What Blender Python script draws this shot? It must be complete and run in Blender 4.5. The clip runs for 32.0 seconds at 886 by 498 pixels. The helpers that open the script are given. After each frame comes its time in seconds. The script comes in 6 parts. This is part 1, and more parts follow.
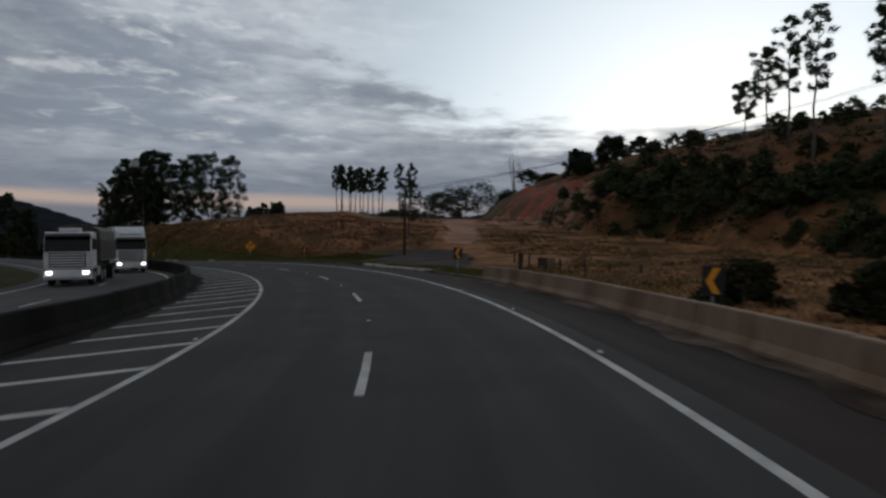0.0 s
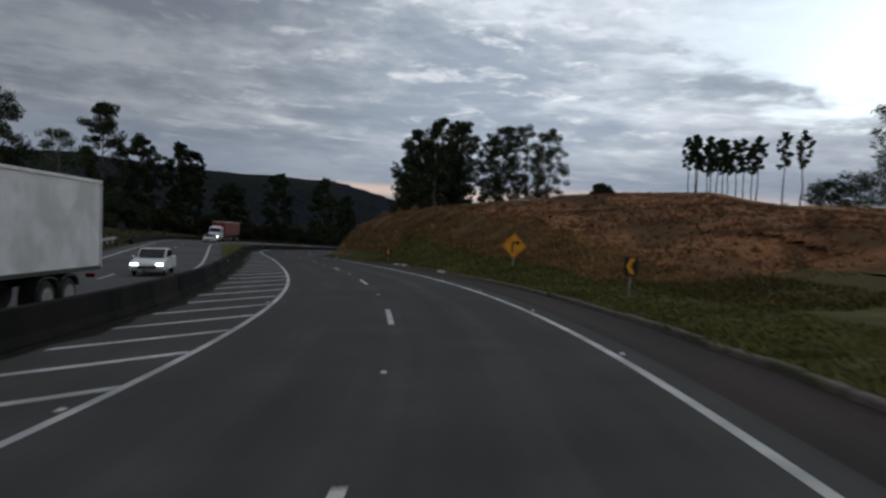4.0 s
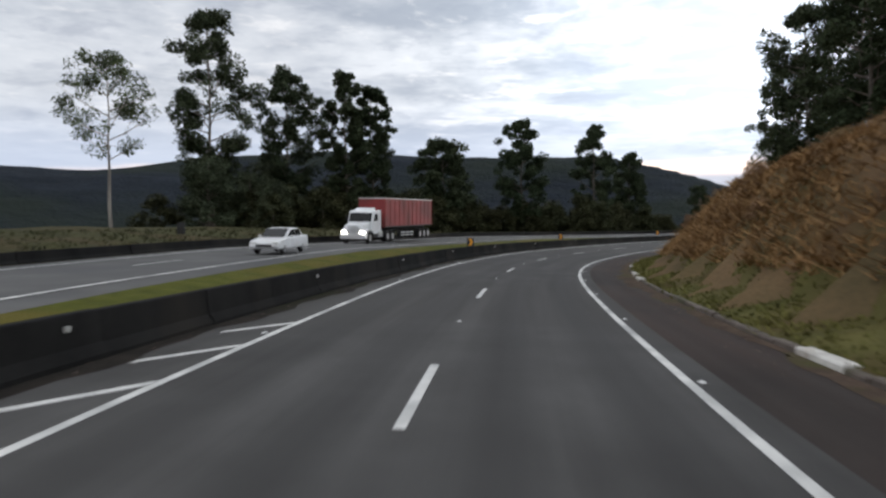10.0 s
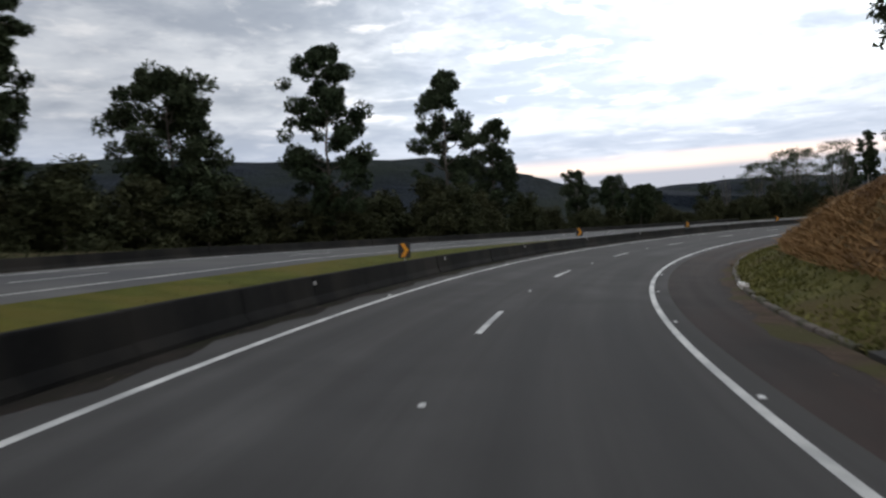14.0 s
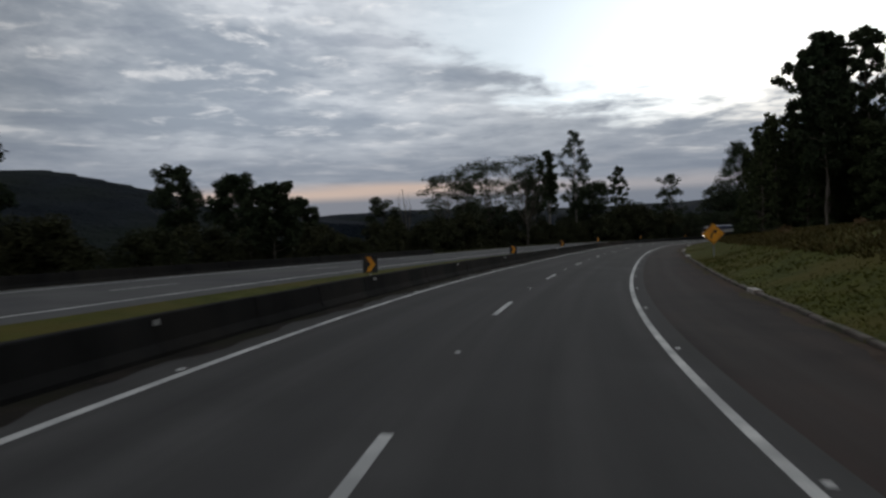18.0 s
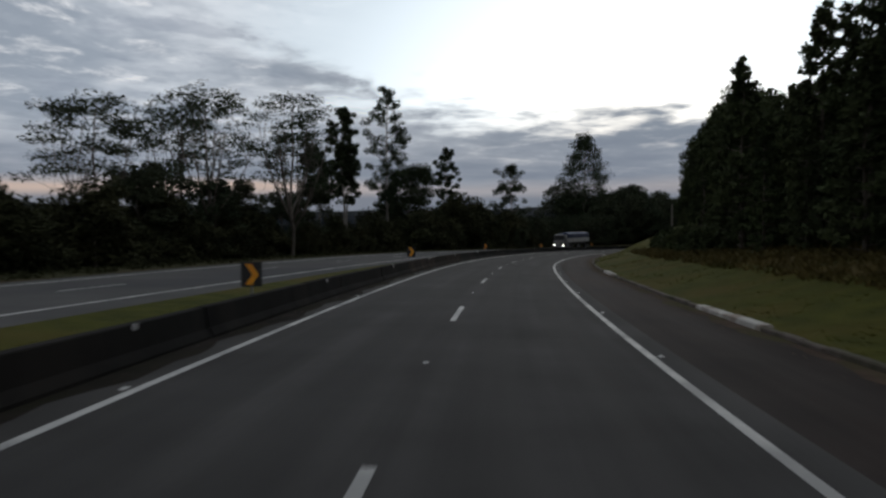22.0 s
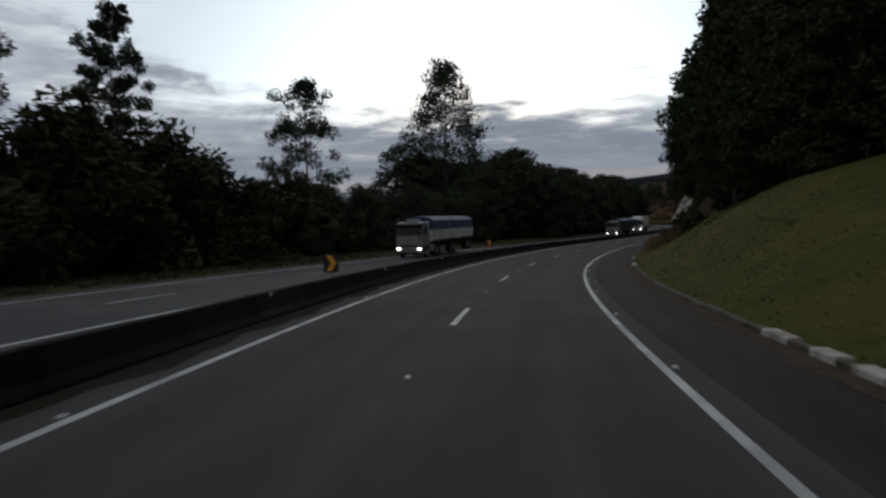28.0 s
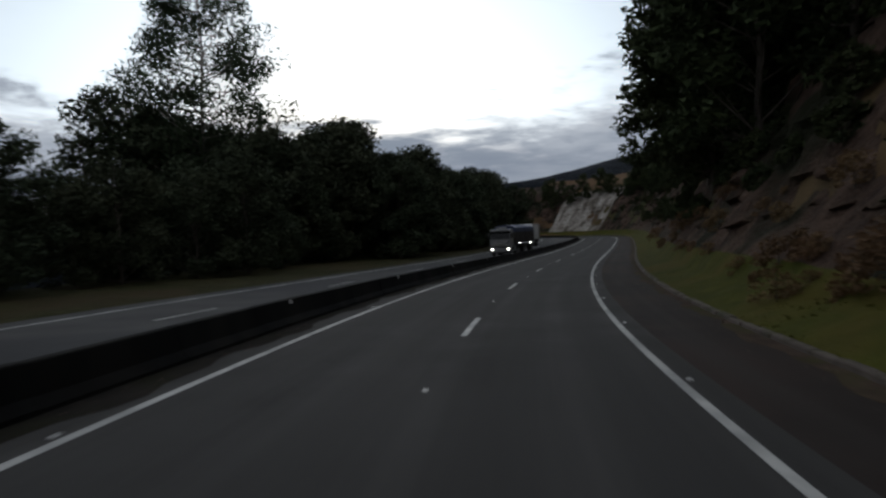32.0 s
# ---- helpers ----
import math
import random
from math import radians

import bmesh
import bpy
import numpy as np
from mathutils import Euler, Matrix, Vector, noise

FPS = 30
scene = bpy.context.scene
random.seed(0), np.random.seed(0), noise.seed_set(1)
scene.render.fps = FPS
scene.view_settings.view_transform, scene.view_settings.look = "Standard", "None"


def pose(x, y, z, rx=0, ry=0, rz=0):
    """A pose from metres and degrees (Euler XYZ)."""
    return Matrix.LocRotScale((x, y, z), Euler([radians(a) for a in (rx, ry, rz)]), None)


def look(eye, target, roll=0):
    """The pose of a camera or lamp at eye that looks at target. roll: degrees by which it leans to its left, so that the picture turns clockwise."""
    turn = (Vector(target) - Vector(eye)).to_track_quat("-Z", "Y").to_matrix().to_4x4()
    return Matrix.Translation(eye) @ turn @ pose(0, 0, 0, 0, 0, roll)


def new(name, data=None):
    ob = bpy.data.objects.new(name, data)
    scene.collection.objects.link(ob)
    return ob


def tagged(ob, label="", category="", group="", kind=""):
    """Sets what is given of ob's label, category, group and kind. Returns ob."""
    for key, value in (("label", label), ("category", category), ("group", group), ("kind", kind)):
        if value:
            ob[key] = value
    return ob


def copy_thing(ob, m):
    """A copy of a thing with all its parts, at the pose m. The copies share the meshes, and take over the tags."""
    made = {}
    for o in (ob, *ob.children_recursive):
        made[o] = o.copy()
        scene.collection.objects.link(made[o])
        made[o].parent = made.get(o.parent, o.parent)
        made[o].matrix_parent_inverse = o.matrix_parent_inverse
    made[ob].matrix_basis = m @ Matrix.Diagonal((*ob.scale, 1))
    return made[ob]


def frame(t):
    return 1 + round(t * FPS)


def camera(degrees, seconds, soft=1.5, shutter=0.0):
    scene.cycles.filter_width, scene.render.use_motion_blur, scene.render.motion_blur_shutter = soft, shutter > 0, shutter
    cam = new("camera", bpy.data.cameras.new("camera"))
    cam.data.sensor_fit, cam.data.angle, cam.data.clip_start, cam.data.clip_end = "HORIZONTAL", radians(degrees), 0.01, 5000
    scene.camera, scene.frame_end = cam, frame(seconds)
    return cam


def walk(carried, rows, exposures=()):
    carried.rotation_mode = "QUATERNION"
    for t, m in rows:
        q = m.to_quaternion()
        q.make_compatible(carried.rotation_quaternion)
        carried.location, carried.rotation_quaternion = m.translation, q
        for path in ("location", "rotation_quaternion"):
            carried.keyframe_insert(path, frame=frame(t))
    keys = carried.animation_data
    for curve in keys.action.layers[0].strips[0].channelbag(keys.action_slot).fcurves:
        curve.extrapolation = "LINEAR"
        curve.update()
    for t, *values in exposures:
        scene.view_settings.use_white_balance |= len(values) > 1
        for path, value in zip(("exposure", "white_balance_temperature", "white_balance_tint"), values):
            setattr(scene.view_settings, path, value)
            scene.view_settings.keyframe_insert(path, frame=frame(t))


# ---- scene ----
# road shape along its length, a node every 20 m from s = -20 m
CURVE = [0.795, 0.756, 0.715, 0.763, 0.84, 0.52, 0.176, 0.036, -0.07, -0.287, -0.599, -0.771, -0.844, -0.779, -0.624, -0.35, -0.127, -0.16, -0.162, -0.148, -0.327, -0.338, -0.266, -0.315, -0.335, -0.29, -0.332, -0.269, -0.13, -0.03, 0.05, 0, 0.05, 0.2, 0.6, 1.1, 1.3, 1.2, 1.1, 1, 0.8, 0.6, 0.4]
GRADE = [1.541, 1.021, 0.471, -0.116, -0.848, -1.352, -1.778, -2.1, -2.257, -2.481, -2.601, -2.518, -1.9, -1.61, -1.454, -1.285, -1.349, -1.28, -1.258, -1.461, -1.672, -1.747, -1.885, -2.114, -2.11, -1.858, -1.529, -1.15, -0.8, -0.5, -0.15, 0.15, 0.4, 0.4, 0.3, 0.2, 0.1, 0, 0, 0, 0, 0, 0]
BANK = [-2.018, -3.634, -5.136, -5.77, -5.557, -4.431, -2.48, -0.49, 1.808, 3.388, 4.916, 6.102, 6.15, 5.712, 5.039, 4.102, 2.841, 1.88, 2.021, 2.674, 3.172, 3.346, 3.266, 3.572, 3.995, 4.207, 4.112, 3.132, 1.991, 1.089, 0.442, 0.035, -0.183, -0.183, -0.183, -0.183, -0.183, -0.183, -0.183, -0.183, -0.183, -0.183, -0.183]
LEFT_LINE = [3.776, 3.786, 3.855, 3.884, 3.808, 3.703, 3.729, 3.667, 3.796, 3.806, 3.85, 3.906, 3.805, 3.851, 3.836, 3.856, 3.839, 3.798, 3.825, 3.833, 3.783, 3.715, 3.626, 3.631, 3.64, 3.649, 3.681, 3.63, 3.602, 3.596, 3.59, 3.585, 3.581, 3.581, 3.581, 3.581, 3.581, 3.581, 3.581, 3.581, 3.581, 3.581, 3.581]
RIGHT_LINE = [4.125, 4.118, 4.173, 4.137, 4.159, 4.064, 3.953, 3.866, 3.846, 3.948, 3.932, 4.108, 4.01, 4.049, 3.987, 3.979, 4.051, 4.082, 4.032, 3.981, 3.906, 3.957, 4.018, 3.914, 3.849, 3.895, 3.766, 3.723, 3.676, 3.654, 3.633, 3.623, 3.618, 3.618, 3.618, 3.618, 3.618, 3.618, 3.618, 3.618, 3.618, 3.618, 3.618]

cam = camera(63.04, 32.0, soft=2.5, shutter=0.4)
PATH = [
    (0, 0.611, -10.216, 2.102, 89.90, -0.82, -3.06),
    (1, 1.166, 3.650, 2.282, 90.11, -1.51, 2.92),
    (2, 0.060, 17.553, 2.450, 89.68, -1.67, 9.64),
    (3, -2.572, 31.433, 2.440, 89.05, -2.24, 16.13),
    (5.5, -15.819, 65.327, 2.249, 88.95, -2.78, 32.80),
    (6, -19.799, 71.701, 2.155, 88.95, -2.31, 35.06),
    (7, -28.385, 84.252, 1.956, 88.63, -1.90, 38.96),
    (8, -37.782, 96.826, 1.650, 87.59, -0.41, 41.44),
    (9, -47.453, 108.847, 1.350, 87.47, 0.34, 43.27),
    (10, -56.832, 120.183, 1.021, 87.33, 1.14, 43.94),
    (11, -66.141, 131.482, 0.667, 87.27, 1.79, 43.33),
    (12, -74.818, 142.828, 0.285, 87.16, 2.14, 40.69),
    (13, -82.589, 154.438, -0.129, 87.25, 2.31, 36.55),
    (14, -89.328, 166.506, -0.525, 87.53, 3.35, 30.93),
    (14.5, -92.196, 172.875, -0.686, 87.97, 3.81, 28.47),
    (16.5, -100.625, 200.117, -1.254, 88.22, 1.88, 14.90),
    (17, -101.688, 207.606, -1.395, 88.49, 1.95, 11.72),
    (18, -102.516, 222.926, -1.679, 88.55, 2.35, 4.77),
    (19, -101.838, 238.780, -1.899, 89.05, 2.14, -0.37),
    (20, -99.965, 254.729, -2.061, 88.98, 1.94, -4.86),
    (21, -96.956, 270.991, -2.245, 88.41, 2.07, -7.32),
    (22, -93.659, 286.938, -2.480, 88.43, 0.41, -9.08),
    (23, -89.713, 303.104, -2.674, 88.69, 0.82, -10.62),
    (24, -85.366, 318.898, -2.878, 88.29, 1.43, -11.87),
    (25, -80.557, 334.660, -3.181, 87.98, 2.51, -13.52),
    (27.5, -66.771, 372.073, -3.837, 87.82, 2.30, -19.36),
    (28, -63.534, 379.201, -3.969, 87.85, 2.08, -21.07),
    (29, -56.340, 393.074, -4.291, 88.30, 2.13, -24.30),
    (30, -48.571, 406.815, -4.625, 88.42, 2.03, -26.46),
    (31, -40.058, 420.636, -5.004, 88.53, 2.34, -29.17),
    (32, -30.720, 434.207, -5.323, 88.80, 2.91, -32.27),
]

EXPOSURES = [(0, -0.82, 6500, 10), (1.5, -0.8, 6400, 9), (3.5, -0.45, 6400, 9), (5.5, 0.48, 6700, 11), (9, 1.22, 6750, 11), (12, 1.24, 6750, 11), (14.5, 0.82, 6750, 11), (16.5, 0.24, 6800, 11), (18, -0.44, 6650, 10), (25, -0.52, 6550, 10), (30, -0.55, 6500, 10), (32, -0.4, 6450, 10)]
walk(cam, [(t, pose(x, y, z, a, b, c)) for t, x, y, z, a, b, c in PATH], EXPOSURES)


# ---- sky and sun ----
SUN_HEADING = -24.0     # degrees from north (+y), to the left positive
world = bpy.data.worlds.new("world")
scene.world = world
world.use_nodes = True


def build_sky():
    nt = world.node_tree
    nt.nodes.clear()
    N, L = nt.nodes.new, nt.links.new

    def m(op, a, b=None, c=None):
        n = N("ShaderNodeMath")
        n.operation = op
        for i, v in enumerate((a, b, c)):
            if v is None:
                continue
            if isinstance(v, (int, float)):
                n.inputs[i].default_value = v
            else:
                L(v, n.inputs[i])
        return n.outputs[0]

    def mixc(f, a, b):
        n = N("ShaderNodeMix")
        n.data_type = "RGBA"
        for sock, v in ((n.inputs[0], f), (n.inputs[6], a), (n.inputs[7], b)):
            if isinstance(v, tuple):
                sock.default_value = (*v, 1)
            elif isinstance(v, (int, float)):
                sock.default_value = v
            else:
                L(v, sock)
        return n.outputs[2]

    def ramp(v, lo, hi):
        n = N("ShaderNodeMapRange")
        n.interpolation_type = "SMOOTHSTEP"
        L(v, n.inputs[0])
        n.inputs[1].default_value, n.inputs[2].default_value = lo, hi
        return n.outputs[0]

    def tex(vec, scale, detail, rough, dist=0.0):
        n = N("ShaderNodeTexNoise")
        L(vec, n.inputs["Vector"])
        n.inputs["Scale"].default_value = scale
        n.inputs["Detail"].default_value = detail
        n.inputs["Roughness"].default_value = rough
        n.inputs["Distortion"].default_value = dist
        return n.outputs[0]

    co = N("ShaderNodeTexCoord").outputs["Generated"]
    sep = N("ShaderNodeSeparateXYZ")
    L(co, sep.inputs[0])
    x, y, z = sep.outputs
    # cloud rows lie level all round: bearing on a cylinder, height drawn out towards the horizon
    flat = m("MAXIMUM", m("SQRT", m("ADD", m("MULTIPLY", x, x), m("MULTIPLY", y, y))), 0.05)
    lift = m("LOGARITHM", m("ADD", m("MAXIMUM", z, 0.0), 0.13), 2.718)

    def around(bearing, height, slant):
        comb = N("ShaderNodeCombineXYZ")
        L(m("MULTIPLY", m("DIVIDE", x, flat), bearing), comb.inputs[0])
        L(m("MULTIPLY", m("DIVIDE", y, flat), bearing), comb.inputs[1])
        L(m("ADD", m("MULTIPLY", lift, height), m("MULTIPLY", m("DIVIDE", x, flat), slant)), comb.inputs[2])
        return comb.outputs[0]

    big = tex(around(1.7, 2.4, 0.5), 1.0, 3, 0.5, 0.2)
    mid = tex(around(4.6, 7.0, 0.9), 1.0, 5, 0.55, 0.15)
    fine = tex(around(19.0, 20.0, 1.5), 1.0, 3, 0.55, 0.1)
    body = m("ADD", m("MULTIPLY", big, 0.4), m("ADD", m("MULTIPLY", mid, 0.42), m("MULTIPLY", fine, 0.18)))
    # brightness of the thin cloud towards the sun
    sx, sy = -math.sin(radians(SUN_HEADING)), math.cos(radians(SUN_HEADING))
    toward = m("ADD", m("MULTIPLY", x, sx), m("MULTIPLY", y, sy))
    cloud = mixc(ramp(body, 0.40, 0.62), (0.225, 0.262, 0.315), (0.5, 0.535, 0.58))
    cloud = mixc(m("MULTIPLY", ramp(body, 0.60, 0.72), 0.85), cloud, (0.86, 0.86, 0.88))
    # torn pale rims between the puffs
    puff = tex(around(12.0, 16.0, 1.2), 1.0, 5, 0.6, 0.3)
    cloud = mixc(m("MULTIPLY", ramp(puff, 0.52, 0.74), 0.6), cloud, (0.74, 0.745, 0.76))
    cloud = mixc(m("MULTIPLY", m("SUBTRACT", 1.0, ramp(puff, 0.34, 0.46)), 0.35), cloud, (0.18, 0.21, 0.27))
    # the sheet thickens overhead and away from the sun
    cloud = mixc(m("MULTIPLY", m("SUBTRACT", 1.0, ramp(toward, 0.1, 0.68)), 0.54), cloud, (0.125, 0.14, 0.168))
    gain = m("ADD", 1.05, m("ADD", m("MULTIPLY", ramp(toward, 0.35, 0.75), 0.85), m("MULTIPLY", ramp(toward, 0.8, 0.95), -0.35)))
    vs = N("ShaderNodeVectorMath")
    vs.operation = "SCALE"
    L(cloud, vs.inputs[0])
    L(gain, vs.inputs["Scale"])
    cloud = mixc(m("MULTIPLY", ramp(z, 0.38, 0.8), 0.85), vs.outputs[0], (0.46, 0.495, 0.54))
    # and lies brighter again low behind, away from the sun
    cloud = mixc(ramp(m("MULTIPLY", toward, -1.0), 0.28, 0.7), cloud, (0.46, 0.49, 0.54))
    # the clear gap over the sunrise
    sky = N("ShaderNodeTexSky")
    sky.sky_type = "NISHITA"
    sky.sun_disc = False
    sky.sun_elevation = radians(9)
    sky.sun_rotation = radians(-SUN_HEADING)
    sky.air_density, sky.dust_density = 1.0, 1.0
    clear = mixc(0.02, (1.12, 1.30, 1.46), sky.outputs[0])
    glow = N("ShaderNodeVectorMath")
    glow.operation = "SCALE"
    L(clear, glow.inputs[0])
    L(m("ADD", 0.85, m("MULTIPLY", ramp(toward, 0.88, 0.98), 0.3)), glow.inputs["Scale"])
    bright = glow.outputs[0]
    # its lower edge climbs away from the sun
    edge = m("SUBTRACT", m("SUBTRACT", z, 0.145), m("MULTIPLY", m("MAXIMUM", m("SUBTRACT", 0.974, toward), -0.02), 0.8))
    edge = m("ADD", edge, m("ADD", m("MULTIPLY", m("SUBTRACT", body, 0.5), 0.34), m("MULTIPLY", m("SUBTRACT", puff, 0.5), 0.12)))
    gap = m("MULTIPLY", m("MULTIPLY", ramp(edge, -0.03, 0.035), ramp(toward, 0.78, 0.92)), m("SUBTRACT", 1.0, ramp(z, 0.45, 0.7)))
    col = mixc(gap, cloud, bright)
    # low grey-blue bank, then the warm strip above the horizon
    low = m("SUBTRACT", 1.0, ramp(z, 0.07, 0.17))
    col = mixc(m("MULTIPLY", low, 0.75), col, (0.27, 0.315, 0.40))
    strip = m("SUBTRACT", 1.0, ramp(m("ADD", z, m("MULTIPLY", m("SUBTRACT", big, 0.5), 0.05)), 0.058, 0.072))
    strip = m("MULTIPLY", strip, m("SUBTRACT", 1.0, m("MULTIPLY", ramp(toward, 0.86, 0.97), 0.72)))
    col = mixc(m("MULTIPLY", strip, 0.9), col, (0.80, 0.63, 0.54))
    haze = m("SUBTRACT", 1.0, ramp(m("ADD", z, m("MULTIPLY", m("SUBTRACT", big, 0.5), 0.03)), 0.040, 0.056))
    col = mixc(m("MULTIPLY", haze, 0.9), col, (0.25, 0.29, 0.36))
    back = N("ShaderNodeBackground")
    L(col, back.inputs[0])
    back.inputs[1].default_value = 1.0
    out = N("ShaderNodeOutputWorld")
    L(back.outputs[0], out.inputs[0])


build_sky()
sun = new("sun", bpy.data.lights.new("sun", "SUN"))
sun.data.energy, sun.data.angle, sun.data.color = 0.2, radians(20), (1.0, 0.9, 0.8)
sun_dir = Vector((-math.sin(radians(SUN_HEADING)), math.cos(radians(SUN_HEADING)), 0.28))
sun.matrix_world = look((0, 0, 60), Vector((0, 0, 60)) - sun_dir)


# ---- materials ----
def material(name, dark, light, rough=0.8, metal=0.0, scale=3.0, fine=40.0, contrast=1.0, bump=0.2, third=None, third_scale=0.25,
             emit=None, spec=0.5, per_object=0.0, island=0.0, bump_dist=0.02, stretch=None):
    """Noise-mottled surface between two colours, with a coarse third colour for stains and a fine relief."""
    mat = bpy.data.materials.new(name)
    mat.use_nodes = True
    nt = mat.node_tree
    N, L = nt.nodes.new, nt.links.new
    bsdf = nt.nodes["Principled BSDF"]
    geo = N("ShaderNodeNewGeometry")
    pos = geo.outputs["Position"]
    if stretch:
        mp = N("ShaderNodeMapping")
        L(pos, mp.inputs[0])
        mp.inputs[3].default_value = stretch
        pos = mp.outputs[0]
    n1 = N("ShaderNodeTexNoise")
    n1.inputs["Scale"].default_value, n1.inputs["Detail"].default_value = scale, 6
    L(pos, n1.inputs["Vector"])
    n2 = N("ShaderNodeTexNoise")
    n2.inputs["Scale"].default_value, n2.inputs["Detail"].default_value = fine, 3
    L(pos, n2.inputs["Vector"])
    add = N("ShaderNodeMath")
    add.operation = "MULTIPLY_ADD"
    L(n2.outputs[0], add.inputs[0])
    add.inputs[1].default_value = 0.45
    L(n1.outputs[0], add.inputs[2])
    rng = N("ShaderNodeMapRange")
    L(add.outputs[0], rng.inputs[0])
    half = 0.22 / contrast
    rng.inputs[1].default_value, rng.inputs[2].default_value = 0.72 - half, 0.72 + half
    fac = rng.outputs[0]
    mix = N("ShaderNodeMix")
    mix.data_type = "RGBA"
    L(fac, mix.inputs[0])
    mix.inputs[6].default_value, mix.inputs[7].default_value = (*dark, 1), (*light, 1)
    col = mix.outputs[2]
    if third:
        n3 = N("ShaderNodeTexNoise")
        n3.inputs["Scale"].default_value, n3.inputs["Detail"].default_value = third_scale, 5
        L(pos, n3.inputs["Vector"])
        r3 = N("ShaderNodeMapRange")
        L(n3.outputs[0], r3.inputs[0])
        r3.inputs[1].default_value, r3.inputs[2].default_value = 0.47, 0.62
        m3 = N("ShaderNodeMix")
        m3.data_type = "RGBA"
        L(r3.outputs[0], m3.inputs[0])
        L(col, m3.inputs[6])
        m3.inputs[7].default_value = (*third, 1)
        col = m3.outputs[2]
    if per_object or island:
        hsv = N("ShaderNodeHueSaturation")
        L(col, hsv.inputs["Color"])
        src = geo.outputs["Random Per Island"] if island else N("ShaderNodeObjectInfo").outputs["Random"]
        r = N("ShaderNodeMapRange")
        L(src, r.inputs[0])
        k = island or per_object
        r.inputs[3].default_value, r.inputs[4].default_value = 1 - k, 1 + k
        L(r.outputs[0], hsv.inputs["Value"])
        if per_object and island:
            h2 = N("ShaderNodeMapRange")
            L(N("ShaderNodeObjectInfo").outputs["Random"], h2.inputs[0])
            h2.inputs[3].default_value, h2.inputs[4].default_value = 0.5 - per_object * 0.08, 0.5 + per_object * 0.05
            L(h2.outputs[0], hsv.inputs["Hue"])
        col = hsv.outputs[0]
    L(col, bsdf.inputs["Base Color"])
    bsdf.inputs["Roughness"].default_value, bsdf.inputs["Metallic"].default_value = rough, metal
    bsdf.inputs["Specular IOR Level"].default_value = spec
    if bump:
        b = N("ShaderNodeBump")
        b.inputs["Strength"].default_value, b.inputs["Distance"].default_value = bump, bump_dist
        L(add.outputs[0], b.inputs["Height"])
        L(b.outputs[0], bsdf.inputs["Normal"])
    if emit:
        bsdf.inputs["Emission Color"].default_value = (*emit[:3], 1)
        bsdf.inputs["Emission Strength"].default_value = emit[3]
    return mat


ASPHALT = material("asphalt", (0.045, 0.0435, 0.042), (0.072, 0.07, 0.068), 0.92, scale=0.35, fine=55, third=(0.056, 0.054, 0.052), third_scale=0.06, bump=0.35, bump_dist=0.006, spec=0.15)
ASPHALT_OLD = material("old_asphalt", (0.07, 0.069, 0.069), (0.105, 0.103, 0.101), 0.95, scale=0.4, fine=45, third=(0.065, 0.065, 0.068), third_scale=0.08, bump=0.35, bump_dist=0.006, spec=0.15)
SHOULDER = material("shoulder_asphalt", (0.022, 0.0175, 0.0155), (0.04, 0.0315, 0.0275), 0.95, scale=0.5, fine=38, third=(0.045, 0.031, 0.026), third_scale=0.12, bump=0.4, bump_dist=0.008, spec=0.15)
LOT = material("lot_asphalt", (0.022, 0.016, 0.0145), (0.04, 0.029, 0.025), 0.92, scale=0.5, fine=30, third=(0.06, 0.042, 0.032), third_scale=0.15, bump=0.4, bump_dist=0.01, spec=0.1)
PAINT = material("road_paint", (0.36, 0.36, 0.35), (0.62, 0.61, 0.58), 0.7, scale=1.5, fine=30, third=(0.3, 0.3, 0.29), third_scale=0.5, bump=0.2, bump_dist=0.004)
CONCRETE_DUSTY = material("dusty_concrete", (0.016, 0.0125, 0.0105), (0.06, 0.044, 0.035), 0.95, scale=0.9, fine=18, third=(0.02, 0.018, 0.014), third_scale=0.5, bump=0.4, stretch=(1, 1, 0.5), per_object=0.2, spec=0.08)
# nearly black all over, far darker than the other concretes
CONCRETE_DARK = material("dark_concrete", (0.006, 0.006, 0.006), (0.016, 0.0155, 0.015), 0.95, scale=0.8, fine=18, third=(0.021, 0.019, 0.017), third_scale=0.35, bump=0.4, stretch=(1, 1, 0.35), per_object=0.15, spec=0.08)
# dark tone standing in for the shade at the median barrier's foot
FOOT_SHADE = material("gutter_dirt", (0.014, 0.0125, 0.0115), (0.032, 0.027, 0.023), 1.0, scale=1.2, fine=18, third=(0.022, 0.021, 0.014), third_scale=0.4, bump=0.8, bump_dist=0.03, spec=0.05)
SILT = material("kerb_silt", (0.045, 0.033, 0.026), (0.095, 0.067, 0.05), 1.0, scale=1.5, fine=20, third=(0.06, 0.055, 0.025), third_scale=0.5, bump=0.6, bump_dist=0.02, spec=0.05)
SANDY = material("sandy_silt", (0.07, 0.05, 0.04), (0.2, 0.155, 0.125), 1.0, scale=1.1, fine=16, third=(0.05, 0.036, 0.029), third_scale=0.45, bump=0.7, bump_dist=0.03, spec=0.05)
GRIT = material("loose_grit", (0.06, 0.045, 0.036), (0.2, 0.15, 0.12), 0.95, scale=4, fine=30, bump=0, island=0.4, spec=0.1)
BARE_SOIL = material("bare_soil", (0.055, 0.043, 0.015), (0.105, 0.078, 0.028), 1.0, scale=0.6, fine=9, third=(0.055, 0.058, 0.015), third_scale=0.2, bump=0.8, bump_dist=0.1, spec=0.1)
CONCRETE = material("old_concrete", (0.185, 0.118, 0.075), (0.32, 0.218, 0.145), 0.9, scale=1.2, fine=22, third=(0.15, 0.085, 0.05), third_scale=0.6, bump=0.4, stretch=(1, 1, 0.4), per_object=0.1)
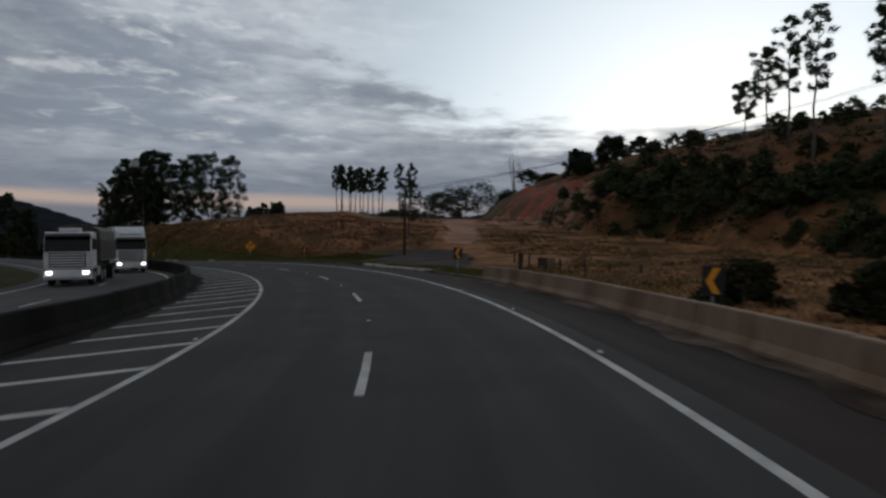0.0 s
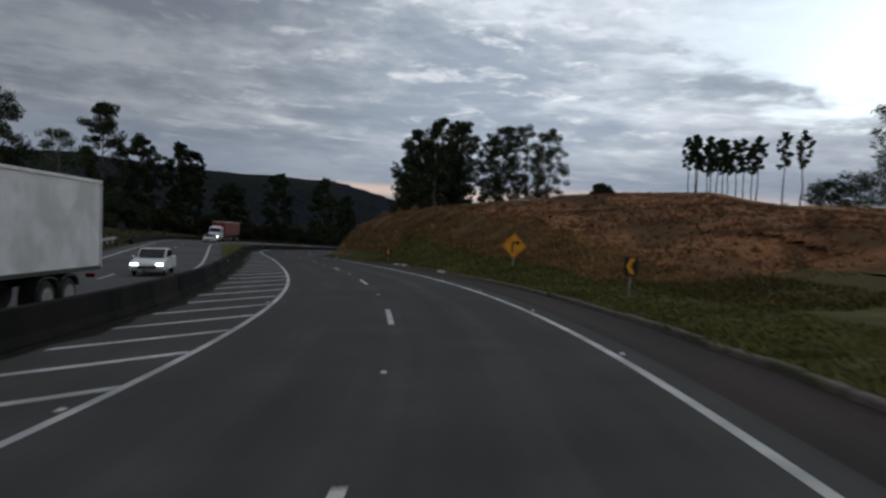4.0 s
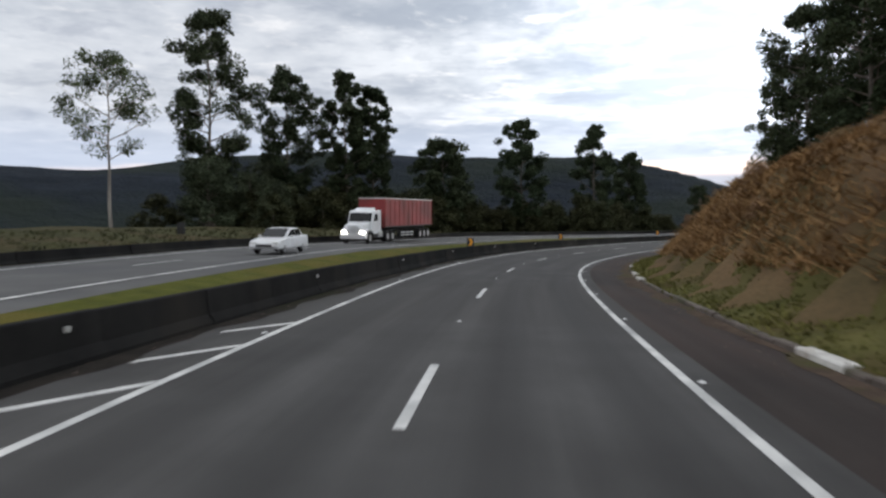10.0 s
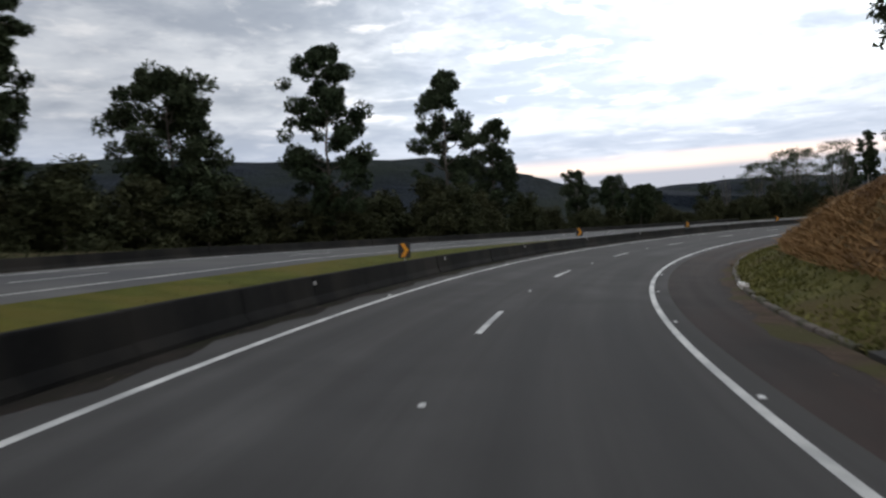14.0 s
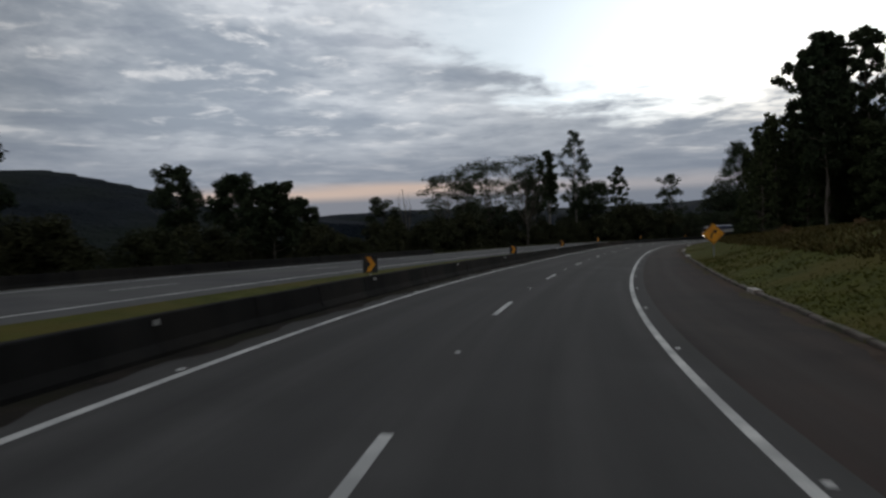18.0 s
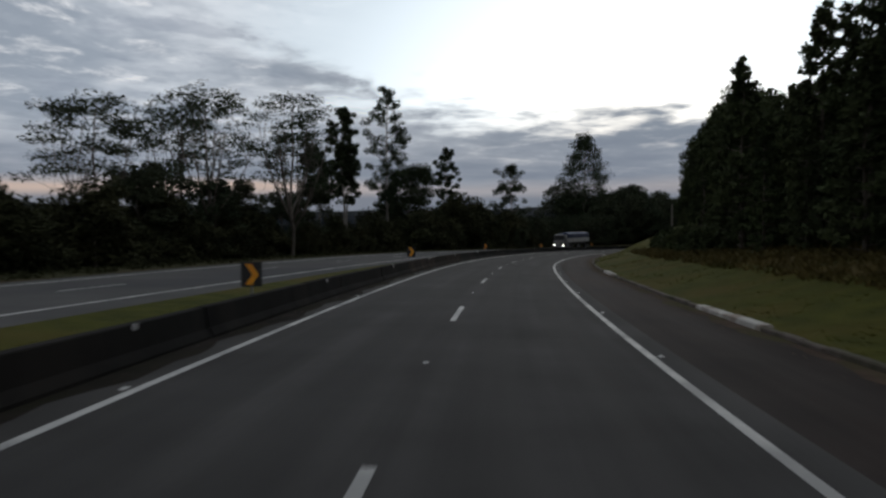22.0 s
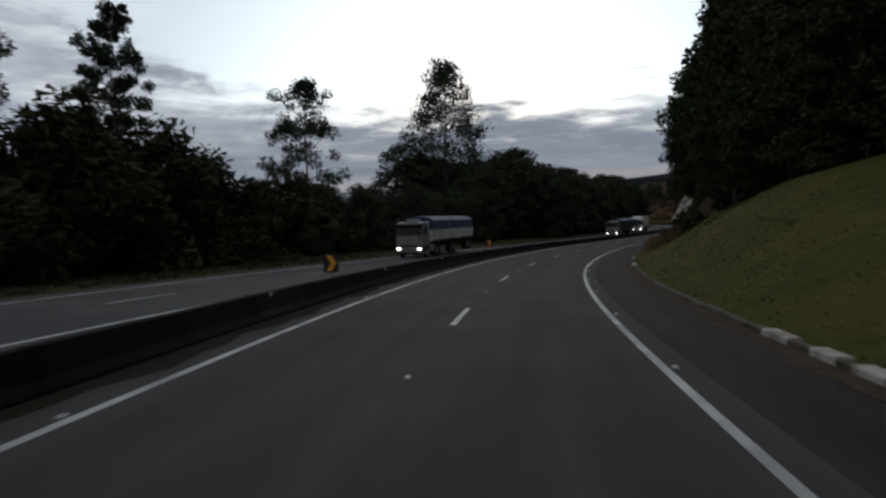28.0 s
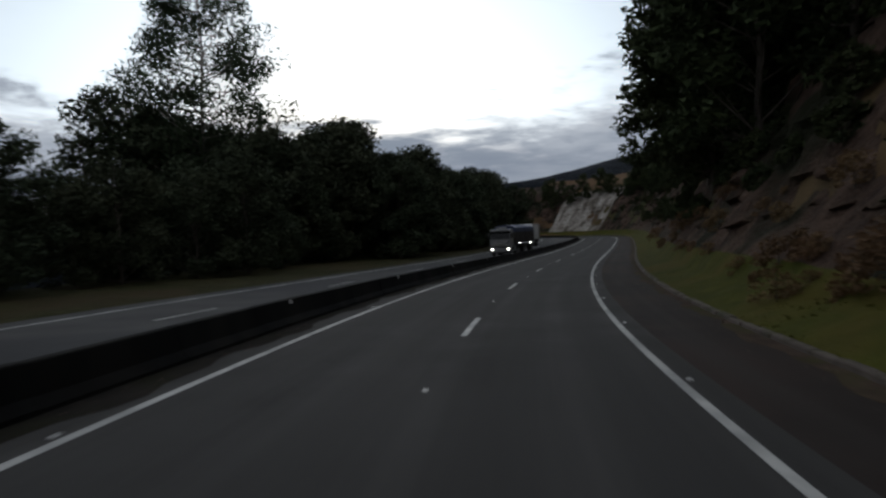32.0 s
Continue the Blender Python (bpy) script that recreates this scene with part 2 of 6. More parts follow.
KERB_WHITE = material("whitewashed_kerb", (0.38, 0.36, 0.33), (0.66, 0.64, 0.6), 0.85, scale=3, fine=25, third=(0.28, 0.23, 0.19), third_scale=1.2, bump=0.4)
KERB_GREY = material("dirty_kerb", (0.06, 0.046, 0.037), (0.125, 0.1, 0.082), 0.95, scale=2, fine=25, third=(0.045, 0.042, 0.02), third_scale=0.8, bump=0.5)
PIT = material("drain_dark", (0.012, 0.011, 0.01), (0.03, 0.026, 0.022), 0.95)
GROUND = material("field_soil", (0.07, 0.045, 0.026), (0.165, 0.1, 0.054), 1.0, scale=0.25, fine=6, third=(0.055, 0.058, 0.022), third_scale=0.03, bump=0.6, bump_dist=0.15, spec=0.1)
# the blue cast is distance haze mixed into the woods' base colour
WOODS = material("hazed_woods", (0.007, 0.010, 0.014), (0.016, 0.021, 0.028), 1.0, scale=0.045, fine=0.35, third=(0.014, 0.019, 0.016), third_scale=0.006, bump=1.0, bump_dist=6.0, spec=0.05)
GRASS_GREEN = material("short_grass", (0.04, 0.046, 0.007), (0.082, 0.085, 0.014), 1.0, scale=1.1, fine=22, third=(0.085, 0.072, 0.015), third_scale=0.22, bump=0.9, bump_dist=0.08, spec=0.1)
GRASS_OLIVE = material("olive_grass", (0.054, 0.055, 0.017), (0.112, 0.1, 0.034), 1.0, scale=0.9, fine=20, third=(0.072, 0.054, 0.022), third_scale=0.2, bump=0.9, bump_dist=0.08, spec=0.1)
GRASS_DULL = material("dull_grass", (0.024, 0.026, 0.01), (0.055, 0.052, 0.021), 1.0, scale=0.9, fine=18, third=(0.055, 0.042, 0.021), third_scale=0.15, bump=0.9, bump_dist=0.08, spec=0.1)
BANK_DRY = material("dry_bank", (0.075, 0.046, 0.025), (0.165, 0.105, 0.056), 1.0, scale=0.45, fine=14, third=(0.06, 0.05, 0.02), third_scale=0.2, bump=0.5, bump_dist=0.1, spec=0.1)
HILL = material("hill_scrub_ground", (0.09, 0.047, 0.023), (0.21, 0.1, 0.046), 1.0, scale=0.3, fine=3, third=(0.042, 0.038, 0.016), third_scale=0.07, bump=0.9, bump_dist=0.4, spec=0.1)
FIELD = material("red_brown_field", (0.145, 0.063, 0.029), (0.37, 0.178, 0.08), 1.0, scale=0.55, fine=7, third=(0.092, 0.056, 0.026), third_scale=0.13, bump=0.7, bump_dist=0.2, spec=0.1)
OCHRE = material("ochre_cut", (0.16, 0.07, 0.033), (0.36, 0.18, 0.088), 0.95, scale=0.4, fine=4, third=(0.07, 0.045, 0.025), third_scale=0.15, bump=0.9, bump_dist=0.4)
TRACK = material("dirt_track", (0.25, 0.108, 0.056), (0.42, 0.2, 0.108), 0.95, scale=0.5, fine=6, third=(0.15, 0.07, 0.036), third_scale=0.12, bump=0.5, bump_dist=0.1)
RED_EARTH = material("red_earth", (0.19, 0.036, 0.019), (0.34, 0.08, 0.04), 0.95, scale=0.4, fine=6, third=(0.13, 0.07, 0.035), third_scale=0.1, bump=0.8, bump_dist=0.2)
ROCK = material("reddish_rock", (0.035, 0.024, 0.019), (0.12, 0.078, 0.058), 1.0, scale=0.6, fine=5, third=(0.02, 0.021, 0.012), third_scale=0.22, bump=1.0, bump_dist=0.4, spec=0.1)
PALE_ROCK = material("pale_rock", (0.2, 0.17, 0.14), (0.5, 0.46, 0.41), 0.9, scale=0.35, fine=3, third=(0.1, 0.08, 0.06), third_scale=0.25, bump=0.9, bump_dist=0.3, stretch=(1, 1, 0.25))
LEAF = material("gum_leaves", (0.022, 0.033, 0.017), (0.052, 0.066, 0.035), 0.8, scale=0.5, fine=4, bump=0, island=0.35, per_object=0.2, spec=0.06)
LEAF_DARK = material("forest_leaves", (0.03, 0.04, 0.021), (0.08, 0.098, 0.044), 0.85, scale=0.4, fine=4, bump=0, island=0.35, per_object=0.2, spec=0.06)
LEAF_WOOD = material("wood_leaves", (0.028, 0.037, 0.023), (0.076, 0.09, 0.053), 0.85, scale=0.4, fine=4, bump=0, island=0.35, per_object=0.3, spec=0.06)
LEAF_OLIVE = material("shrub_leaves", (0.024, 0.028, 0.014), (0.058, 0.06, 0.029), 0.85, scale=0.4, fine=4, bump=0, island=0.35, per_object=0.25, spec=0.06)
LEAF_DRY = material("dry_scrub", (0.13, 0.08, 0.04), (0.26, 0.17, 0.09), 0.8, scale=0.4, fine=5, bump=0, island=0.3, per_object=0.2, spec=0.15)
BLADE = material("grass_blades", (0.06, 0.066, 0.013), (0.122, 0.12, 0.03), 0.9, scale=0.35, fine=3, bump=0, island=0.2, spec=0.1)
BLADE_RANK = material("rank_grass_blades", (0.074, 0.077, 0.022), (0.15, 0.138, 0.045), 0.9, scale=0.3, fine=3, bump=0, island=0.2, spec=0.1)
BLADE_OLIVE = material("yellowing_grass_blades", (0.05, 0.045, 0.014), (0.12, 0.09, 0.032), 0.9, scale=0.3, fine=3, bump=0, island=0.2, spec=0.1)
BLADE_DRY = material("dry_grass_blades", (0.145, 0.082, 0.036), (0.3, 0.178, 0.08), 0.9, scale=0.5, fine=3, bump=0, island=0.15, spec=0.1)
BLADE_RED = material("red_brown_grass", (0.105, 0.052, 0.028), (0.24, 0.125, 0.066), 0.9, scale=0.4, fine=3, bump=0, island=0.25, spec=0.1)
BARK = material("bark", (0.055, 0.045, 0.036), (0.16, 0.135, 0.11), 0.9, scale=1.5, fine=12, bump=0.6, bump_dist=0.04, stretch=(1, 1, 0.2))
BARK_PALE = material("pale_bark", (0.12, 0.105, 0.09), (0.3, 0.27, 0.235), 0.85, scale=1.2, fine=10, bump=0.4, stretch=(1, 1, 0.2))
WOOD = material("weathered_wood", (0.022, 0.016, 0.011), (0.058, 0.042, 0.03), 0.9, scale=3, fine=30, bump=0.5, stretch=(1, 1, 0.15))
SIGN_ORANGE = material("sign_orange", (0.86, 0.34, 0.014), (0.95, 0.42, 0.024), 0.45, scale=3, fine=20, contrast=0.6, bump=0, third=(0.8, 0.3, 0.02), third_scale=2)
SIGN_BLACK = material("sign_black", (0.012, 0.012, 0.013), (0.022, 0.022, 0.023), 0.5, bump=0)
GALV = material("galvanised_steel", (0.26, 0.27, 0.275), (0.42, 0.43, 0.435), 0.5, 0.7, scale=4, fine=30, bump=0.1)
WHITE_PAINT = material("white_truck_paint", (0.62, 0.63, 0.64), (0.78, 0.79, 0.8), 0.28, scale=1.5, fine=9, third=(0.55, 0.55, 0.54), third_scale=0.8, bump=0)
RED_TARP = material("red_tarpaulin", (0.17, 0.014, 0.014), (0.27, 0.028, 0.027), 0.6, scale=0.8, fine=6, third=(0.13, 0.017, 0.016), third_scale=0.4, bump=0.4, bump_dist=0.05)
NAVY_TARP = material("navy_tarpaulin", (0.022, 0.032, 0.075), (0.045, 0.062, 0.125), 0.65, scale=1, fine=7, bump=0.4, bump_dist=0.05)
GREY_BODY = material("grey_body_panel", (0.55, 0.55, 0.54), (0.72, 0.72, 0.7), 0.5, scale=1, fine=8, third=(0.45, 0.42, 0.38), third_scale=0.6, bump=0.15)
DARK_BODY = material("dark_body_panel", (0.03, 0.025, 0.022), (0.06, 0.052, 0.045), 0.7, scale=1, fine=8, bump=0.15)
SILVER_CAB = material("silver_cab_paint", (0.2, 0.2, 0.205), (0.3, 0.3, 0.305), 0.35, 0.2, scale=1, fine=8, third=(0.17, 0.165, 0.16), third_scale=0.6, bump=0)
CHASSIS = material("chassis_black", (0.012, 0.012, 0.012), (0.03, 0.029, 0.028), 0.7, bump=0.1)
TYRE = material("tyre_rubber", (0.012, 0.012, 0.012), (0.024, 0.023, 0.022), 0.9, bump=0.2)
RIM = material("steel_rim", (0.24, 0.24, 0.24), (0.4, 0.4, 0.4), 0.45, 0.6, bump=0)
GLASS_DARK = material("tinted_glass", (0.004, 0.005, 0.006), (0.008, 0.009, 0.01), 0.15, bump=0, spec=0.25)
HEADLIGHT = material("headlight_glow", (0.9, 0.9, 0.85), (0.95, 0.95, 0.9), 0.3, bump=0, emit=(1.0, 0.97, 0.9, 9.0))
LAMP_OFF = material("lamp_lens", (0.5, 0.5, 0.48), (0.62, 0.62, 0.6), 0.2, bump=0)
TAIL_RED = material("tail_lamp_red", (0.3, 0.01, 0.01), (0.4, 0.02, 0.015), 0.35, bump=0)
REFLECTOR = material("reflector_white", (0.5, 0.5, 0.48), (0.7, 0.7, 0.68), 0.4, bump=0)
CABLE = material("cable_black", (0.012, 0.012, 0.012), (0.02, 0.02, 0.02), 0.7, bump=0)


def lane_wear(mat, lanes, half=0.95, depth=0.72, tint=(0.033, 0.032, 0.031)):
    """Darker polished wheel tracks and lighter crown along the lanes, from the strip's own coordinates."""
    nt = mat.node_tree
    N, L = nt.nodes.new, nt.links.new
    bsdf = nt.nodes["Principled BSDF"]
    old = bsdf.inputs["Base Color"].links[0].from_socket
    uv = N("ShaderNodeUVMap")
    uv.uv_map = "strip"
    sep = N("ShaderNodeSeparateXYZ")
    L(uv.outputs[0], sep.inputs[0])
    total = None
    for c in lanes:
        for k in (-1, 1):
            sub = N("ShaderNodeMath")
            sub.operation = "SUBTRACT"
            L(sep.outputs[0], sub.inputs[0])
            sub.inputs[1].default_value = c + k * half
            ab = N("ShaderNodeMath")
            ab.operation = "ABSOLUTE"
            L(sub.outputs[0], ab.inputs[0])
            r = N("ShaderNodeMapRange")
            r.interpolation_type = "SMOOTHSTEP"
            L(ab.outputs[0], r.inputs[0])
            r.inputs[1].default_value, r.inputs[2].default_value, r.inputs[3].default_value, r.inputs[4].default_value = 0.1, 0.75, 1, 0
            if total is None:
                total = r.outputs[0]
            else:
                mx = N("ShaderNodeMath")
                mx.operation = "MAXIMUM"
                L(total, mx.inputs[0])
                L(r.outputs[0], mx.inputs[1])
                total = mx.outputs[0]
    # long streaks and patches
    mp = N("ShaderNodeMapping")
    L(uv.outputs[0], mp.inputs[0])
    mp.inputs[3].default_value = (1.6, 0.05, 1)
    st = N("ShaderNodeTexNoise")
    st.inputs["Scale"].default_value, st.inputs["Detail"].default_value = 1.0, 5
    L(mp.outputs[0], st.inputs["Vector"])
    mul = N("ShaderNodeMath")
    mul.operation = "MULTIPLY"
    L(total, mul.inputs[0])
    L(st.outputs[0], mul.inputs[1])
    m1 = N("ShaderNodeMix")
    m1.data_type = "RGBA"
    L(mul.outputs[0], m1.inputs[0])
    L(old, m1.inputs[6])
    m1.inputs[7].default_value = (*tint, 1)
    r2 = N("ShaderNodeMapRange")
    L(st.outputs[0], r2.inputs[0])
    r2.inputs[1].default_value, r2.inputs[2].default_value, r2.inputs[3].default_value, r2.inputs[4].default_value = 0.3, 0.7, 0.82, 1.18
    hsv = N("ShaderNodeHueSaturation")
    L(m1.outputs[2], hsv.inputs["Color"])
    L(r2.outputs[0], hsv.inputs["Value"])
    L(hsv.outputs[0], bsdf.inputs["Base Color"])
    # the tracks are worn smoother than the rest
    r3 = N("ShaderNodeMapRange")
    L(mul.outputs[0], r3.inputs[0])
    r3.inputs[3].default_value, r3.inputs[4].default_value = 0.95, 0.82
    L(r3.outputs[0], bsdf.inputs["Roughness"])


lane_wear(ASPHALT, (-1.9, 2.0), 0.9)
lane_wear(SHOULDER, (5.6,), 0.5, tint=(0.028, 0.0225, 0.0205))


# ---- road geometry ----
STEP = 1.0
S = np.arange(-20.0, 820.01, STEP)


def along(nodes):
    """Catmull-Rom through nodes that stand every 20 m."""
    nodes = np.asarray(nodes)
    u = (S + 20) / 20
    i = np.clip(np.floor(u).astype(int), 0, len(nodes) - 2)
    w = u - i
    get = lambda j: nodes[np.clip(i + j, 0, len(nodes) - 1)]
    return (get(-1) * (-.5 * w**3 + w**2 - .5 * w) + get(0) * (1.5 * w**3 - 2.5 * w**2 + 1)
            + get(1) * (-1.5 * w**3 + 2 * w**2 + .5 * w) + get(2) * (.5 * w**3 - .5 * w**2))


def sums(v):
    return np.concatenate([[0], np.cumsum((v[1:] + v[:-1]) / 2 * STEP)])


kap, grd, bank_at = along(CURVE) * .01, along(GRADE) * .01, along(BANK) * .01
turn = sums(kap)
turn -= turn[20]
rise = sums(grd)
rise -= rise[20]
mid_turn = (turn[1:] + turn[:-1]) / 2
rx = np.concatenate([[0], np.cumsum(-np.sin(mid_turn) * STEP)])
ry = np.concatenate([[0], np.cumsum(np.cos(mid_turn) * STEP)])
rx, ry = rx - rx[20], ry - ry[20]
line_l, line_r = -along(LEFT_LINE), along(RIGHT_LINE)


def val(arr, s):
    return np.interp(s, S, arr)


def plan(s, d):
    """World x, y of the point d metres to the right of the lane line at length s."""
    s, d = np.asarray(s, float), np.asarray(d, float)
    th = val(turn, s)
    over = np.where(s < -20, s + 20, np.where(s > 820, s - 820, 0))
    return (val(rx, s) + d * np.cos(th) - over * np.sin(th), val(ry, s) + d * np.sin(th) + over * np.cos(th))


def nodes(s, table):
    return np.interp(s, [a for a, _ in table], [b for _, b in table])


# lateral places: barrier in the median, near line of the other carriageway and its level, kerb
BARRIER = [(-60, -7.9), (40, -7.8), (95, -7.5), (120, -6.9), (150, -5.9), (172, -5.3), (230, -5.35), (300, -5.05), (620, -5.0)]
OTHER = [(-60, -9.2), (40, -9.0), (100, -9.3), (120, -9.8), (140, -10.3), (155, -10.8), (180, -11.3), (230, -11.7), (268, -11.5), (300, -10.9), (345, -9.8), (376, -9.2), (393, -9.1), (424, -8.3), (455, -7.2), (470, -6.7), (500, -6.4), (620, -6.4)]
OTHER_UP = [(-60, -0.35), (60, -0.5), (80, -0.42), (100, -0.12), (120, 0.28), (140, 0.58), (155, 0.85), (180, 1.2), (225, 1.2), (250, 0.85), (268, 0.62), (300, 0.55), (345, 0.4), (376, 0.36), (424, 0.32), (470, 0.22), (520, 0.12), (620, 0.05)]
OTHER_W = 7.2
KERB = [(-60, 7.1), (20, 7.0), (30, 6.6), (60, 6.3), (90, 6.25), (105, 6.65), (150, 6.5), (185, 6.85), (215, 7.0), (255, 7.5), (275, 8.4), (305, 8.05), (340, 7.45), (365, 7.25), (385, 7.25), (425, 6.85), (620, 6.65)]

R_COLS = [0, 2, 5, 9, 15, 25, 40, 60, 100]
R_ROWS = [(-60, [0, .1, .15, .2, .5, 1.4, 3.2, 8, 16]), (30, [0, .05, .05, .1, .4, 1.1, 2.5, 6, 14]), (48, [0, .05, .1, .3, .9, 1.5, 3, 6, 12]),
          (66, [0, .05, .1, .3, 1, 2.0, 4, 7, 12]), (76, [0, .1, .3, .6, 1.2, 2.4, 4, 7, 12]), 
(85, [0, .3, .9, 1.7, 2.8, 4.4, 6.2, 8.6, 12]), (95, [0, .4, 1.4, 2.8, 4.0, 5.5, 7.2, 9.4, 12.5]), (105, [0, .5, 2, 4.3, 5.3, 6.5, 8, 10, 13]),
          (130, [0, .5, 4.4, 6.5, 7.5, 9, 10.4, 12, 14]), (150, [0, .55, 5.2, 6.8, 7.5, 9, 11, 12, 14]), (175, [0, .5, 4.6, 6.2, 7, 8.3, 10, 11, 13]),
          (195, [0, .4, 3, 4.6, 5.6, 7.5, 9, 11, 15]), (220, [0, .5, 3.2, 4.6, 5.2, 5.6, 6.4, 9, 15]), (238, [0, .5, 3.0, 4.2, 4.7, 5, 6, 8, 15]),
          (252, [0, .4, 2.2, 3.2, 3.6, 4, 5, 7, 14]), (268, [0, .35, 1.4, 2.3, 2.6, 3.1, 4, 7, 14]),
          (290, [0, .4, 1.4, 2.2, 2.4, 3, 4, 7, 14]), (340, [0, .3, 1, 1.7, 2, 3, 5, 8, 14]), (385, [0, .4, 1.0, 1.45, 1.6, 2.2, 5, 10, 16]), (402, [0, .45, 1.15, 1.5, 1.7, 2.6, 6, 11, 17]),
          (412, [0, .5, 1.3, 1.8, 2.2, 3.4, 7.5, 13, 20]), (432, [0, .65, 2.2, 3.6, 4.6, 6.7, 11.5, 18, 25]), (460, [0, .7, 3.0, 5.1, 6.5, 9, 14, 20, 28]),
          (480, [0, .7, 2.4, 4.5, 6.3, 10, 16, 22, 30]), (493, [0, .6, 2.2, 5, 9, 15, 20, 25, 32]), (503, [0, .6, 3.2, 9.5, 14.5, 18, 22, 26, 33]), (520, [0, .5, 4, 11, 16, 19, 24, 28, 34]), (820, [0, .6, 4, 10, 15, 20, 25, 30, 36])]
L_COLS = [0, 4, 10, 20, 35, 60, 120]
L_ROWS = [(-60, [0, -.3, -1, -3, -7, -14, -22]), (60, [0, -.3, -.8, -2, -6, -12, -20]), (110, [0, .1, .3, .5, 0, -4, -14]), (150, [0, .4, 1, 1.4, 1.5, -2, -12]),
          (205, [0, .5, 1.2, 1.6, 1.5, -2, -12]), (240, [0, .2, .4, .2, -1, -5, -14]), (280, [0, -.1, -.4, -1.5, -4, -8, -16]),
          (420, [0, -.1, -.4, -1.5, -4, -7, -14]), (480, [0, .1, .3, .5, .6, .5, -4]), (820, [0, .2, .5, 1, 2, 4, 6])]


def grid_value(s, e, rows, cols):
    ss = np.array([r[0] for r in rows], float)
    tab = np.array([r[1] for r in rows], float)
    s = np.clip(s, ss[0], ss[-1] - 1e-6)
    i = np.clip(np.searchsorted(ss, s, side="right") - 1, 0, len(ss) - 2)
    w = (s - ss[i]) / (ss[i + 1] - ss[i])
    w = w * w * (3 - 2 * w)
    e = np.clip(e, cols[0], cols[-1])
    j = np.clip(np.searchsorted(cols, e, side="right") - 1, 0, len(cols) - 2)
    c = np.asarray(cols, float)
    v = (e - c[j]) / (c[j + 1] - c[j])
    a = tab[i, j] * (1 - v) + tab[i, j + 1] * v
    b = tab[i + 1, j] * (1 - v) + tab[i + 1, j + 1] * v
    return a * (1 - w) + b * w


def deck(s, d):
    """Level of the carriageway's own plane."""
    return val(rise, s) - np.asarray(d) * val(bank_at, s)


def level(s, d):
    """Level of the ground's surface at any place along the road."""
    s, d = np.broadcast_arrays(np.asarray(s, float), np.asarray(d, float))
    k, b, o = nodes(s, KERB), nodes(s, BARRIER), nodes(s, OTHER)
    base = val(rise, s)
    bk = val(bank_at, s)
    plane = base - np.clip(d, b, k) * bk
    up_o = base + nodes(s, OTHER_UP)
    far = o - OTHER_W - 2.6
    z_far = up_o - (far - o) * bk * 0.5
    right = base - k * bk + grid_value(s, d - k, R_ROWS, R_COLS)
    left = z_far + grid_value(s, far - d, L_ROWS, L_COLS)
    w = np.clip((b - d) / np.maximum(b - o - 0.7, 0.2), 0, 1)
    median = (base - b * bk) * (1 - w) + (up_o + 0.7 * 0) * w
    other = up_o - (d - o) * bk * 0.5
    z = np.where(d > k, right, np.where(d >= b, plane, np.where(d > o + 0.7, median, np.where(d > far, other, left))))
    return z


def spot(s, d, up=0.0):
    x, y = plan(s, d)
    return Vector((float(x), float(y), float(level(s, d)) + up))


def heading(s):
    return math.degrees(float(val(turn, s)))


def wave(x, y, size, seed=0):
    """Smooth made-up noise from sines, -1 to 1, for arrays."""
    a = np.sin(x / size + 1.7 * seed) * np.cos(y / size * 1.13 - 0.9 * seed)
    b = np.sin((x + y) / size * 1.91 + seed) * np.cos((x - y) / size * 1.67 + 2.1 * seed)
    c = np.sin(x / size * 3.7 - seed * 3) * np.sin(y / size * 4.1 + seed)
    return 0.5 * a + 0.33 * b + 0.17 * c


# ---- mesh helpers ----
def mesh_from(name, verts, faces, mat, smooth=False):
    me = bpy.data.meshes.new(name)
    me.from_pydata([tuple(map(float, v)) for v in verts], [], [tuple(map(int, f)) for f in faces])
    if smooth:
        me.polygons.foreach_set("use_smooth", [True] * len(me.polygons))
    if mat:
        me.materials.append(mat)
    me.update()
    return me


def quads_mesh(name, verts, mat, smooth=False):
    """Mesh of loose triangles or quads from an array (n, 3 or 4, 3)."""
    n, k = verts.shape[:2]
    me = bpy.data.meshes.new(name)
    me.vertices.add(n * k)
    me.vertices.foreach_set("co", np.ascontiguousarray(verts, dtype=np.float32).ravel())
    me.loops.add(n * k)
    me.loops.foreach_set("vertex_index", np.arange(n * k, dtype=np.int32))
    me.polygons.add(n)
    me.polygons.foreach_set("loop_start", np.arange(0, n * k, k, dtype=np.int32))
    me.materials.append(mat)
    me.update(calc_edges=True)
    return me


def part(name, data, mat=None, parent=None, label=""):
    """Link a mesh or bmesh as one object under a thing or a part."""
    if isinstance(data, bmesh.types.BMesh):
        me = bpy.data.meshes.new(name)
        data.to_mesh(me)
        data.free()
        me.materials.append(mat)
        data = me
    ob = new(name, data)
    if parent:
        ob.parent = parent
    if label:
        ob["label"] = label
    return ob


def thing(name, m, label, category, group="", kind=""):
    ob = new(name)
    ob.matrix_basis = m
    return tagged(ob, label, category, group, kind)


